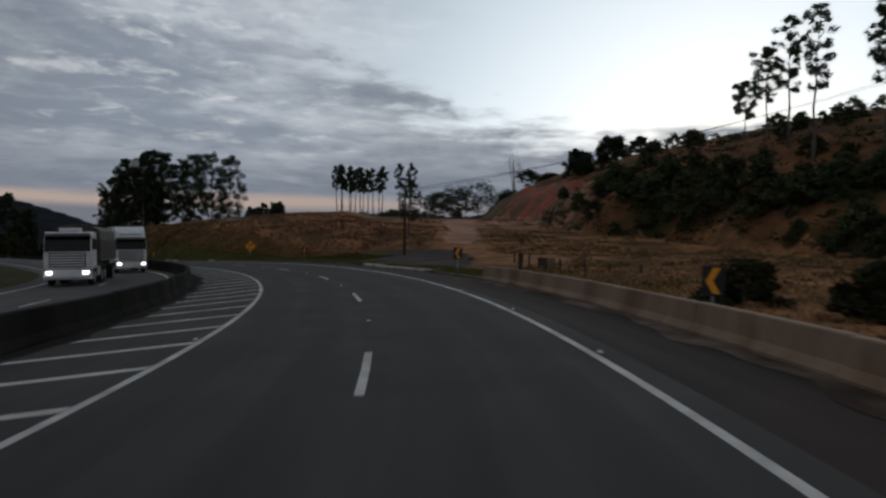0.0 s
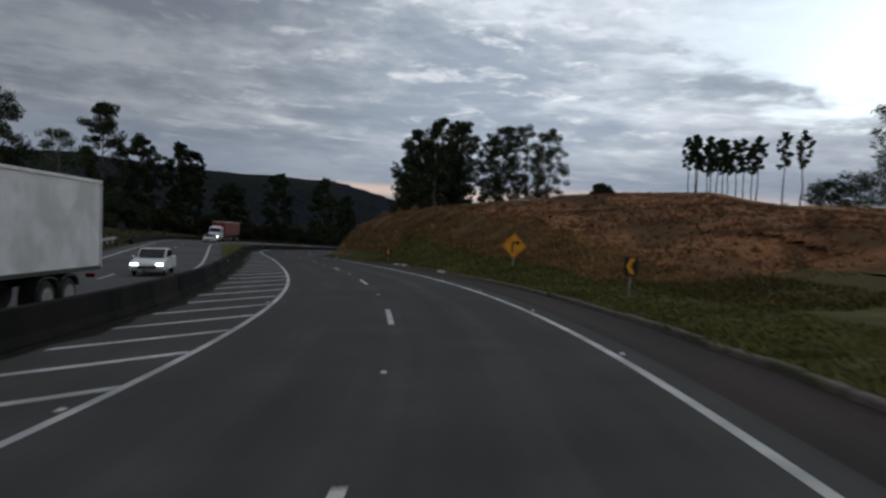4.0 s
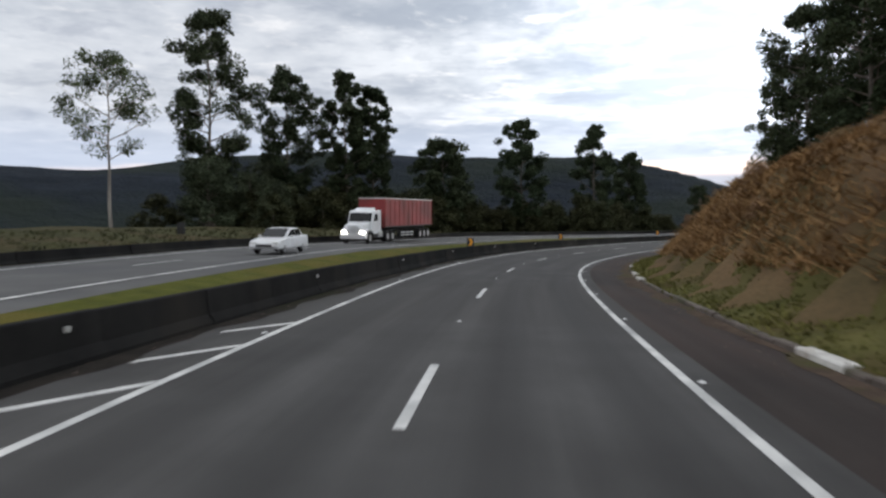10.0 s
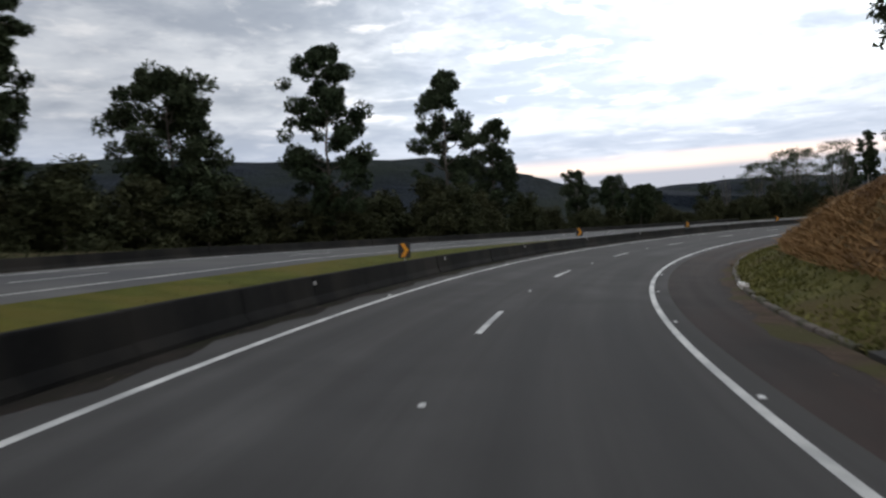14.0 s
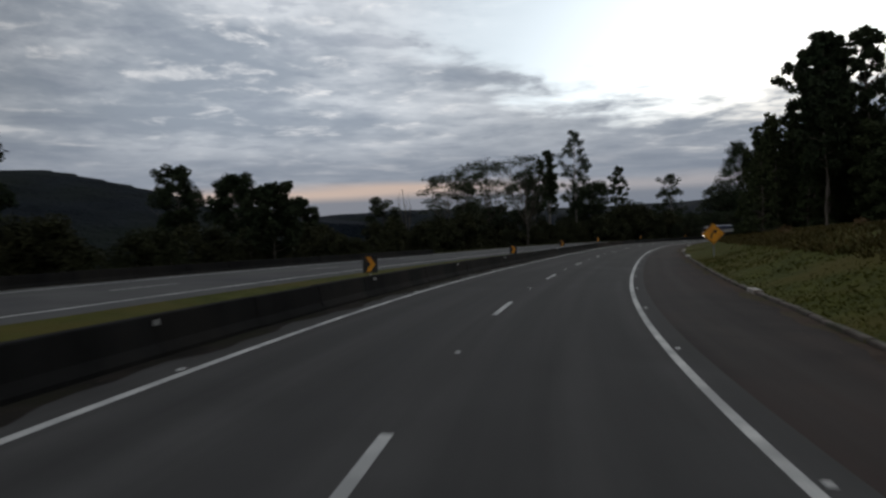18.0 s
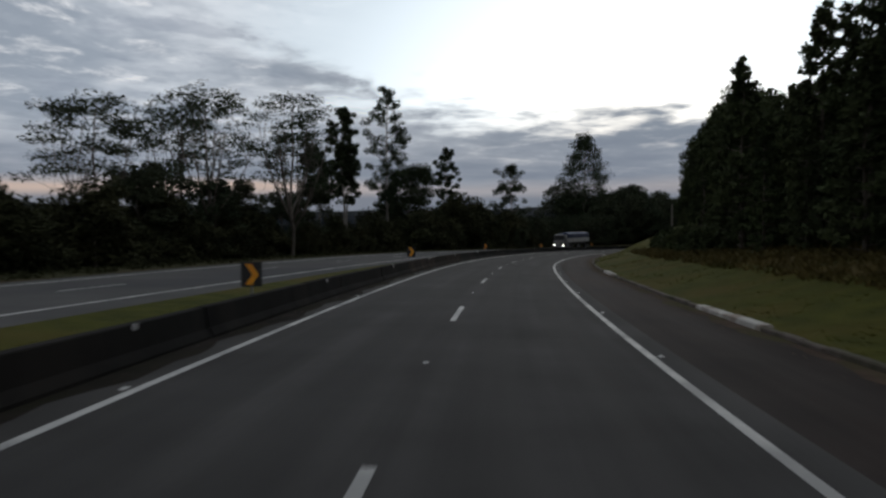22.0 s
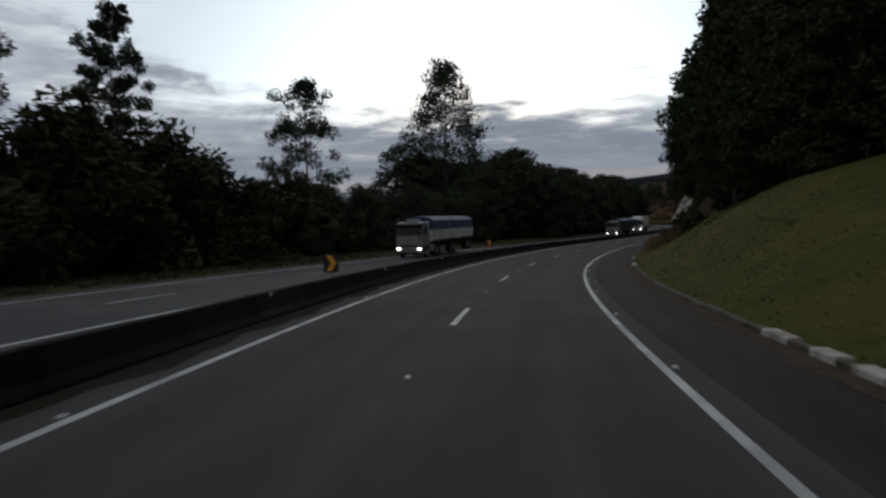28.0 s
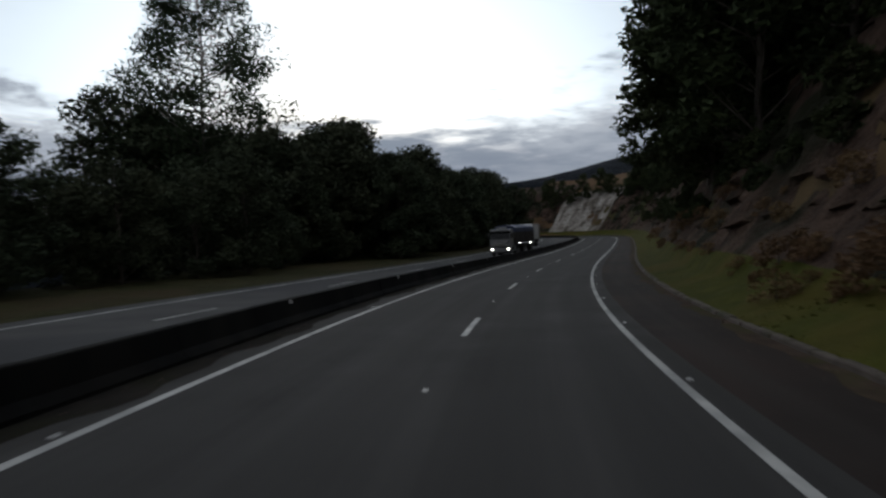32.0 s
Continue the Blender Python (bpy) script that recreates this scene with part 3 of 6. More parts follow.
def sheet(name, s, offs, mat, lift=0.0, kind="structure", label="", category="", fn=None, jitter=0.0):
    """A strip along the road: rows at lengths s, columns at offsets (functions of s or numbers)."""
    s = np.asarray(s, float)
    cols = [np.array([o(v) for v in s]) if callable(o) else np.full(len(s), float(o)) for o in offs]
    D = np.stack(cols, 1)
    SS = np.repeat(s[:, None], len(offs), 1)
    X, Y = plan(SS, D)
    Z = (fn or level)(SS, D) + lift
    if jitter:
        hold = np.minimum(1, np.minimum(np.arange(len(s)), np.arange(len(s))[::-1]) / 4)[:, None] * np.minimum(1, np.arange(len(offs)) / 2)[None]
        Z = Z + hold * (jitter * wave(X, Y, 1.3, 3) + jitter * wave(X, Y, 4.1, 5))
    n, m = D.shape
    verts = np.stack([X, Y, Z], -1).reshape(-1, 3)
    faces = [(i * m + j, i * m + j + 1, (i + 1) * m + j + 1, (i + 1) * m + j) for i in range(n - 1) for j in range(m - 1)]
    me = mesh_from(name, verts, faces, mat, True)
    uv = me.uv_layers.new(name="strip")
    idx = np.zeros(len(me.loops), dtype=np.int32)
    me.loops.foreach_get("vertex_index", idx)
    flat = np.stack([D.ravel(), SS.ravel()], -1)[idx]
    uv.data.foreach_set("uv", flat.astype(np.float32).ravel())
    return tagged(new(name, me), label, category, kind=kind)


def box(bm, size, at=(0, 0, 0), bevel=0.0, rot=None):
    r = bmesh.ops.create_cube(bm, size=1.0, matrix=Matrix.Translation(at) @ (rot or Matrix()) @ Matrix.Diagonal((*size, 1)))
    if bevel:
        edges = {e for v in r["verts"] for e in v.link_edges}
        bmesh.ops.bevel(bm, geom=list(edges), offset=bevel, segments=2, affect="EDGES", profile=0.6)
    return bm


def rod(bm, r1, r2, length, at=(0, 0, 0), rot=None, seg=12):
    """Cone or cylinder from at, along its z."""
    bmesh.ops.create_cone(bm, cap_ends=True, segments=seg, radius1=r1, radius2=r2, depth=length,
                          matrix=Matrix.Translation(at) @ (rot or Matrix()) @ Matrix.Translation((0, 0, length / 2)))
    return bm


def prism(bm, outline, depth, m=None, bevel=0.0):
    """Outline in x, z pushed along y by depth, centred on y = 0."""
    m = m or Matrix()
    a = [bm.verts.new(m @ Vector((x, -depth / 2, z))) for x, z in outline]
    b = [bm.verts.new(m @ Vector((x, depth / 2, z))) for x, z in outline]
    n = len(outline)
    fs = [bm.faces.new(a), bm.faces.new(b[::-1])]
    for i in range(n):
        fs.append(bm.faces.new((a[i], b[i], b[(i + 1) % n], a[(i + 1) % n])))
    bmesh.ops.recalc_face_normals(bm, faces=fs)
    if bevel:
        es = {e for f in fs for e in f.edges}
        bmesh.ops.bevel(bm, geom=list(es), offset=bevel, segments=2, affect="EDGES", profile=0.6)
    return bm


def B():
    return bmesh.new()


def ribbon(s0, s1, d0, d1, width, lift, skew=0.0):
    """Flat painted stripe on the carriageway, 4 mm thick, from (s0, d0) to (s1, d1)."""
    n = max(2, int(abs(s1 - s0) / 2) + 1)
    verts, faces = [], []
    for i in range(n + 1):
        w = i / n
        s = s0 + (s1 - s0) * w
        d = (d0(s) if callable(d0) else d0 + (d1 - d0) * w)
        for k in (-0.5, 0.5):
            if abs(s1 - s0) > 0.1 and not skew:
                q = (s, d + k * width)
            else:
                q = (s + k * width, d)
            x, y = plan(*q)
            verts.append((float(x), float(y), float(deck(*q)) + lift))
        if i:
            a = 2 * i
            faces.append((a - 2, a - 1, a + 1, a))
    return verts, faces



# ---- ground, one sheet to the horizon ----
def nearest(x, y):
    """Length and offset on the road of the places x, y."""
    s_out, d_out = np.zeros_like(x), np.zeros_like(x)
    cs = np.arange(-60, 821, 3.0)
    cx, cy = plan(cs, 0 * cs)
    th = np.interp(cs, S, turn)
    for a in range(0, len(x), 4000):
        px, py = x[a:a + 4000, None], y[a:a + 4000, None]
        i = ((px - cx) ** 2 + (py - cy) ** 2).argmin(1)
        dx, dy = x[a:a + 4000] - cx[i], y[a:a + 4000] - cy[i]
        s_out[a:a + 4000] = cs[i] - dx * np.sin(th[i]) + dy * np.cos(th[i])
        d_out[a:a + 4000] = dx * np.cos(th[i]) + dy * np.sin(th[i])
    return s_out, d_out


def smooth(a, lo, hi):
    w = np.clip((a - lo) / (hi - lo), 0, 1)
    return w * w * (3 - 2 * w)


SPUR_FOOT = [(-120, 36), (-20, 38), (20, 42), (45, 45), (62, 46), (82, 42), (97, 34), (107, 30), (131, 28), (190, 24), (260, 30), (400, 60)]
SPUR_RISE = [(0, 0), (3, 4.0), (6, 6.4), (15, 11), (30, 16), (60, 23), (120, 31), (300, 34)]


def field(x, y):
    base = np.interp(y, [-100, 30, 70, 140, 220, 400], [1.2, 1.0, 1.9, 7.85, 11.2, 20])
    q = x - nodes(y, SPUR_FOOT) + 2.2 * wave(x, y, 7, 3) + 1.0 * wave(x, y, 2.6, 8)
    soft = np.interp(y, [40, 110], [.75, 1.0])
    return base + soft * nodes(q, SPUR_RISE) + .15 * wave(x, y, 3.1, 5)


def terrain(x, y):
    """Level of the open ground anywhere."""
    s, d = nearest(x, y)
    s = np.clip(s, -60, 820)
    z = level(s, d)
    # the field rises away from the apron; a steep spur stands behind it
    e = d - nodes(s, KERB)
    reach = nodes(s, [(-60, 12), (85, 12), (130, 45), (300, 45)])
    w = smooth(e, reach, reach + 14) * (1 - smooth(y, 320, 440)) * smooth(x, -75, -45) * (s < 420) * (d > 0)
    z = z + (field(x, y) - z) * w
    away_l, away_r = np.maximum(-d - 130, 0), np.maximum(d - 95, 0)
    ridge = np.interp(y, [600, 850, 1050], [1.0, .6, .22]) * 52 + 13 * wave(x, y, 190, 2) + 5 * wave(x, y, 60, 4) + 8 * wave(x, y, 420, 1)
    z = z + (ridge + 14 - z) * smooth(away_l, 100, 560)
    z = z + 24 * np.exp(-((x + 390) ** 2 + (y - 790) ** 2) / (2 * 140.0 ** 2)) - 20 * np.exp(-((x + 730) ** 2 + (y - 310) ** 2) / (2 * 80.0 ** 2)) - 7 * np.exp(-((x + 640) ** 2 + (y - 590) ** 2) / (2 * 90.0 ** 2))
    z = z + 12 * np.exp(-((x + 620) ** 2 + (y - 705) ** 2) / (2 * 165.0 ** 2))
    z = z - 16 * np.maximum(smooth(y, 692, 765), smooth(y, 640, 700) * smooth(d, 35, 65)) * smooth(x, -250, -60)
    z = z + (24 + 8 * wave(x, y, 150, 6)) * smooth(away_r, 60, 700)
    z = z + 0.25 * wave(x, y, 5, 1) * smooth(np.abs(d), 16, 30)
    return z, s, d


def build_ground():
    def axis(lo, hi, fine_lo, fine_hi, h):
        a = list(np.arange(fine_lo, fine_hi + 0.1, h))
        left, right, w = [fine_lo], [fine_hi], h
        while left[-1] > lo:
            w *= 1.16
            left.append(left[-1] - w)
        w = h
        while right[-1] < hi:
            w *= 1.16
            right.append(right[-1] + w)
        return np.array(left[:0:-1] + a + right[1:])

    xs = axis(-1900, 1900, -240, 150, 3.0)
    ys = axis(-1500, 2400, -50, 700, 3.0)
    X, Y = np.meshgrid(xs, ys)
    Z, s, d = terrain(X.ravel(), Y.ravel())
    k, o = nodes(s, KERB), nodes(s, OTHER)
    inside = (d < k + 20) & (d > o - OTHER_W - 13) & (s > -55) & (s < 795)
    Z = Z - np.where(inside, 0.55, 0.0)
    Z = Z - np.where((X.ravel() > -18) & (X.ravel() < 104) & (Y.ravel() > 4) & (Y.ravel() < 224) & (d > k + 16) & (s < 135), 1.2, 0.0)
    n, m = X.shape
    verts = np.stack([X.ravel(), Y.ravel(), Z], -1)
    faces = [(i * m + j, i * m + j + 1, (i + 1) * m + j + 1, (i + 1) * m + j) for i in range(n - 1) for j in range(m - 1)]
    me = mesh_from("ground", verts, faces, GROUND, True)
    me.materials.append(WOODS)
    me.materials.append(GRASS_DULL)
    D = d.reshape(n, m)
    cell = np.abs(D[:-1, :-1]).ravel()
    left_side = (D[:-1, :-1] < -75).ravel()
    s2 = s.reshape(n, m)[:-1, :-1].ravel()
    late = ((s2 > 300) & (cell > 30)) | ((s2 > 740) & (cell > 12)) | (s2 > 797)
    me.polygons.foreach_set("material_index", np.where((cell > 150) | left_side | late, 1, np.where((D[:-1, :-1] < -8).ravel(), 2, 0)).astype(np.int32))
    me.update()
    return tagged(new("ground", me), "rolling dry grassland with wooded hills beyond", "ground", kind="structure")


build_ground()


def build_hillside():
    """Field, cut spur and track in a finer sheet, each face with the soil that lies there."""
    xs, ys = np.arange(-22, 108.1, 1.0), np.arange(0, 228.1, 1.0)
    X, Y = np.meshgrid(xs, ys)
    Z, s, d = terrain(X.ravel(), Y.ravel())
    n, m = X.shape
    off = (d - nodes(s, KERB)).reshape(n, m)
    s = s.reshape(n, m)
    faces, kinds = [], []
    q = (X - nodes(Y, SPUR_FOOT)) + 2.0 * wave(X, Y, 4, 2) + 1.2 * wave(X, Y, 1.7, 6)
    rag = 4 * wave(X, Y, 6, 9) + 2 * wave(X, Y, 2.2, 4)
    track = 6.6 + (Y - 70) * .072 + 1.0 * wave(X, Y, 9, 1)
    for i in range(n - 1):
        for j in range(m - 1):
            if off[i, j] < 17 or s[i, j] > 135:
                continue
            x, y, g = X[i, j], Y[i, j], q[i, j]
            kind = 0 if g < 0 else 1
            if 0 <= g < 10 and y + rag[i, j] > 134:
                kind = 2
            elif -1 <= g < 11 and 112 < y + rag[i, j] <= 134:
                kind = 3
            elif g < 0 and abs(x - track[i, j]) < 1.7 + .02 * max(0, y - 70) + .12 * rag[i, j] and 66 < y < 150:
                kind = 4
            elif g >= 0 and 8 < g < 24 and abs(y - 62 + .5 * rag[i, j] - (g - 14) * .8) < 7 + rag[i, j]:
                kind = 2
            elif g < 0 and y > 118 and x > 11 + rag[i, j] and rag[i, j] > -1.2:
                kind = 2 if rag[i, j] > 1.0 else 4
            faces.append((i * m + j, i * m + j + 1, (i + 1) * m + j + 1, (i + 1) * m + j))
            kinds.append(kind)
    me = mesh_from("hillside", np.stack([X.ravel(), Y.ravel(), Z], -1), faces, FIELD, True)
    for mat in (HILL, RED_EARTH, OCHRE, TRACK):
        me.materials.append(mat)
    me.polygons.foreach_set("material_index", np.array(kinds, np.int32))
    me.update()
    return tagged(new("hillside", me), "red-brown field rising to a cut red earth hillside", "hill", kind="structure")


build_hillside()
LONG = np.arange(-58.0, 797.0, 2.0)
kerb_f = lambda s: float(nodes(s, KERB))
barrier_f = lambda s: float(nodes(s, BARRIER))
other_f = lambda s: float(nodes(s, OTHER))
r_line = lambda s: float(val(line_r, s))
l_line = lambda s: float(val(line_l, s))

road = sheet("road", LONG, [lambda s: barrier_f(s) - 0.1, l_line, -1.8, 0.0, 1.8, lambda s: r_line(s) + 0.55], ASPHALT, 0.0, "structure",
             "dark grey asphalt carriageway with two lanes", "road", deck)
shoulder = sheet("shoulder", LONG, [lambda s: r_line(s) + 0.55, lambda s: r_line(s) + 1.6, lambda s: kerb_f(s) + 0.05], SHOULDER, -0.004, "structure",
                 "worn reddish-brown asphalt shoulder beside the carriageway", "road", deck)
other_road = sheet("other_road", LONG, [lambda s: other_f(s) + min(1.4, .6 * (barrier_f(s) - other_f(s))), other_f, lambda s: other_f(s) - 3.6, lambda s: other_f(s) - 7.2, lambda s: other_f(s) - 8.6], ASPHALT_OLD, 0.0,
                   "structure", "pale grey asphalt carriageway for oncoming traffic", "road")
median = sheet("median", LONG, [barrier_f] + [(lambda s, w=w: (1 - w) * barrier_f(s) + w * (other_f(s) + min(1.4, .6 * (barrier_f(s) - other_f(s))))) for w in (.33, .66, 1.0)],
               GRASS_GREEN, 0.02, "structure", "short green grass strip between barrier and carriageway", "grass")
rag = lambda s, k: .14 * math.sin(s * .9 + k) + .1 * math.sin(s * 2.3 + 2 * k) + .08 * math.sin(s * .21 - k)
# ragged dark strip: the barrier's foot shade laid on as colour
sheet("gutter_dirt", np.arange(-58, 700, .8), [lambda s: barrier_f(s) + .2, lambda s: barrier_f(s) + .45, lambda s: barrier_f(s) + .8 + rag(s, 1)], FOOT_SHADE, .005, "structure",
      "thin dark strip along the barrier foot, painted shade", "dirt", deck)
sheet("barrier_silt", np.arange(-30, 27, .6), [lambda s: kerb_f(s) - .62 + 1.3 * rag(s, 7), lambda s: kerb_f(s) - .3 + .5 * rag(s, 2), lambda s: kerb_f(s) + .12], SANDY, .006, "structure",
      "pale sandy silt washed against the roadside barrier", "dirt", deck)
sheet("kerb_dirt", np.arange(78, 700, .8), [lambda s: kerb_f(s) - .42 + rag(s, 4) - .55 * math.exp(-((s - 173) / 6) ** 2) - .5 * math.exp(-((s - 209) / 6) ** 2) - .35 * math.exp(-((s - 452) / 8) ** 2), lambda s: kerb_f(s) - .2, lambda s: kerb_f(s) + .03], SILT, .004, "structure",
      "thin reddish silt along the kerb", "dirt", deck)
verge_left = sheet("verge_left", np.arange(-58, 797, 1.5), [lambda s: other_f(s) - 8.6] + [(lambda s, k=k: other_f(s) - 9.8 - k) for k in (0, 1, 2.5, 4.5, 7, 10, 13.5)], GRASS_DULL, 0.01,
                   "structure", "rough grass verge beyond the other carriageway", "grass", jitter=0.06)


def open_level(s, d):
    x, y = plan(s, d)
    return terrain(x.ravel(), y.ravel())[0].reshape(x.shape)


def verge(name, s0, s1, cols, mat, label, jitter, category="grass", fn=None, lift=0.02):
    return sheet(name, np.arange(s0, s1 + 0.1, 1.0), [(lambda s, k=k: kerb_f(s) + k) for k in cols], mat, lift, "structure", label, category, fn, jitter)


FOOT = [0.1, 0.6, 1.3, 2.1, 3.0, 4.0, 5.0]
BODY = [5.0, 6, 7, 8, 9, 10.5, 12, 14, 16, 18.5, 21]
verge("verge_hill", -58, 24.5, [0.4, 1.2, 2.2, 3.4] + BODY, FIELD, "dry tussock grass on the hillside foot", 0.05, fn=open_level, lift=.06)
verge("verge_corner", 24.5, 38, [0.1, .6, 1.3, 2.1, 3.0, 4.0], GRASS_OLIVE, "rough green and brown grass corner behind the kerb", 0.06)
verge("field_near", 24.5, 38, [4.0] + BODY, FIELD, "dry red-brown field edge with grass tussocks", 0.05, fn=open_level, lift=.06)
LOT_NEAR = [(36, 7.1), (42, 7.3), (48, 8.0), (54.5, 9.3), (62.5, 12.9), (68, 17), (72, 20.8)]
LOT_FAR = [(36, 8.6), (38.5, 10.4), (49, 16.7), (56, 20.5), (63.5, 23.5), (68, 23.8), (72, 21.6)]
lot_near = lambda s: float(nodes(s, LOT_NEAR)) + .9 * rag(s, 3)
lot_far = lambda s: float(nodes(s, LOT_FAR)) + 1.6 * rag(s, 6)
blend = lambda a, b, w: (lambda s: (1 - w) * a(s) + w * b(s))
sheet("lot", np.arange(37, 72.1, .7), [blend(lot_near, lot_far, w) for w in (0, .12, .25, .4, .6, .8, 1)], LOT, .07, "structure", "dark worn asphalt apron running off beside the shoulder", "pavement", open_level, .01)
sheet("verge_lot", np.arange(37, 77.1, .8), [blend(lambda s: kerb_f(s) + .1, lambda s: lot_near(s) + .25, w) for w in (0, .1, .25, .4, .6, .8, 1)], GRASS_OLIVE, .05, "structure",
      "rough green and brown grass between kerb and apron", "grass", open_level, .04)
sheet("field_edge", np.arange(37, 78.1, .8), [blend(lambda s: lot_far(s) - .25, lambda s: kerb_f(s) + 22.5, w) for w in (0, .1, .25, .4, .6, .8, 1)], FIELD, .06, "structure",
      "trampled red-brown field edge behind the apron", "grass", open_level, .04)
verge("verge_green", 76, 122, FOOT, GRASS_OLIVE, "short green and yellow grass verge behind the kerb", 0.05)
verge("verge_rise", 75, 97, BODY[:5], GRASS_OLIVE, "green and tan grass slope below the red-brown field", 0.08)
verge("bank_brown", 97, 122, BODY[:5], BANK_DRY, "uneven bank with dead brown grass", 0.22)
verge("field_terrace", 75, 122, BODY[4:], FIELD, "red-brown field above the grass bank", 0.1)
verge("verge_strip", 122, 244, [.1, .6, 1.2, 1.9, 2.5], GRASS_OLIVE, "narrow green strip at the foot of the bank", 0.05)
verge("bank_dry", 122, 244, [2.5, 3.1, 3.8, 4.4] + BODY, BANK_DRY, "steep bank with dead brown grass", 0.4)
verge("verge_mid", 244, 480, FOOT, GRASS_GREEN, "short green and yellow grass verge behind the kerb", 0.05)
verge("bank_low", 244, 326, BODY, GRASS_GREEN, "low grassy bank with dead patches", 0.12)
verge("bank_soil", 326, 400, BODY, BARE_SOIL, "low bank of bare red-brown soil", 0.1)
verge("bank_mound", 400, 489, BODY, GRASS_GREEN, "smooth green grass mound beside the road", 0.06)
verge("rock_foot", 480, 797, [.1, .6, 1.2, 2.0, 2.8], GRASS_GREEN, "grassy foot of the rock cutting", 0.1)


def rock_face(name, s0, s1, mat, label, rough, lo=2.8, hi=22.0):
    """Rough cutting: a fine sheet pushed in and out across its slope."""
    s = np.arange(s0, s1 + .1, .5)
    cols = np.concatenate([np.arange(lo, lo + 9, .4), np.linspace(lo + 9.5, hi, 10)])
    D = np.array([[kerb_f(v) + c for c in cols] for v in s])
    SS = np.repeat(s[:, None], len(cols), 1)
    X, Y = plan(SS, D)
    Z = level(SS, D)
    fade = np.clip((cols - lo) / 1.5, 0, 1)[None]
    push = rough * fade * (wave(SS * 1.0, Z * 1.7 + D, 1.9, 2) + .6 * np.abs(wave(SS, Z + D * .6, .9, 5)) + .8 * wave(SS, D, 4.5, 7))
    X2, Y2 = plan(SS, D + push)
    Z = Z + .5 * push * fade
    n, m = D.shape
    verts = np.stack([X2, Y2, Z], -1).reshape(-1, 3)
    faces = [(i * m + j, i * m + j + 1, (i + 1) * m + j + 1, (i + 1) * m + j) for i in range(n - 1) for j in range(m - 1)]
    return tagged(new(name, mesh_from(name, verts, faces, mat, False)), label, "rock", kind="structure")


rock_face("rock_far", 723, 797, ROCK, "overgrown far end of the cutting", .9)
rock_face("rock_cut", 489, 698, ROCK, "reddish rock cutting with dark overgrowth", 1.1)
rock_face("rock_pale", 698, 723, PALE_ROCK, "pale scraped rock face of the cutting", .7, 2.8, 14.0)

# ---- painted lines on the carriageways ----
for name, off, label in (("edge_line_left", l_line, "solid white inner edge line"), ("edge_line_right", r_line, "solid white outer edge line")):
    v, f = [], []
    for a in np.arange(-58, 780, 2.0):
        vv, ff = ribbon(a, a + 2.0, off, 0, 0.16, 0.005)
        f += [tuple(i + len(v) for i in q) for q in ff]
        v += vv
    part(name, mesh_from(name, v, f, PAINT), None, road, label)
for k in range(-3, 48):
    v, f = ribbon(k * 16.0, k * 16.0 + 3.95, 0.0, 0.0, 0.15, 0.005)
    part("lane_dash", mesh_from("lane_dash", v, f, PAINT), None, road)
HATCH = [(-60, -7.1), (90, -6.8), (120, -5.75), (153, -4.95), (163, -4.4)]
HATCH_AT = [(-15, -51), (0, -.3), (6, 19.6), (9, 28.8), (14, 46), (25, 84.2), (30, 102), (38, 129.4), (43, 146), (46, 156)]
HATCH_LEAN = [(0, .58), (33, 1.1), (60, .95), (88, .8), (110, 1.0), (132, 1.45)]
for k in range(-15, 46):
    s0 = float(nodes(k, HATCH_AT))
    end = float(nodes(s0, HATCH))
    v, f = ribbon(s0, s0 - float(nodes(s0, HATCH_LEAN)) * (l_line(s0) - end), l_line(s0) - 0.1, end, 0.36, 0.0045, skew=1)
    part("hatch_stripe", mesh_from("hatch_stripe", v, f, PAINT), None, road)


def other_ribbon(s0, s1, off, width):
    v, f = [], []
    for i, s in enumerate(np.linspace(s0, s1, max(3, int((s1 - s0) / 2)))):
        for k in (-.5, .5):
            d = other_f(s) + off + k * width
            x, y = plan(s, d)
            v.append((float(x), float(y), float(level(s, d)) + 0.014))
        if i:
            f.append((2 * i - 2, 2 * i - 1, 2 * i + 1, 2 * i))
    return v, f


for off, label in ((0.0, "solid white line of the other carriageway"), (-OTHER_W, "outer white line of the other carriageway")):
    part("edge_line", mesh_from("edge_line", *other_ribbon(-58, 780, off, 0.2), PAINT), None, other_road, label)
for k in range(-3, 48):
    part("lane_dash", mesh_from("lane_dash", *other_ribbon(k * 16.0 + 4, k * 16.0 + 8, -OTHER_W / 2, 0.14), PAINT), None, other_road)

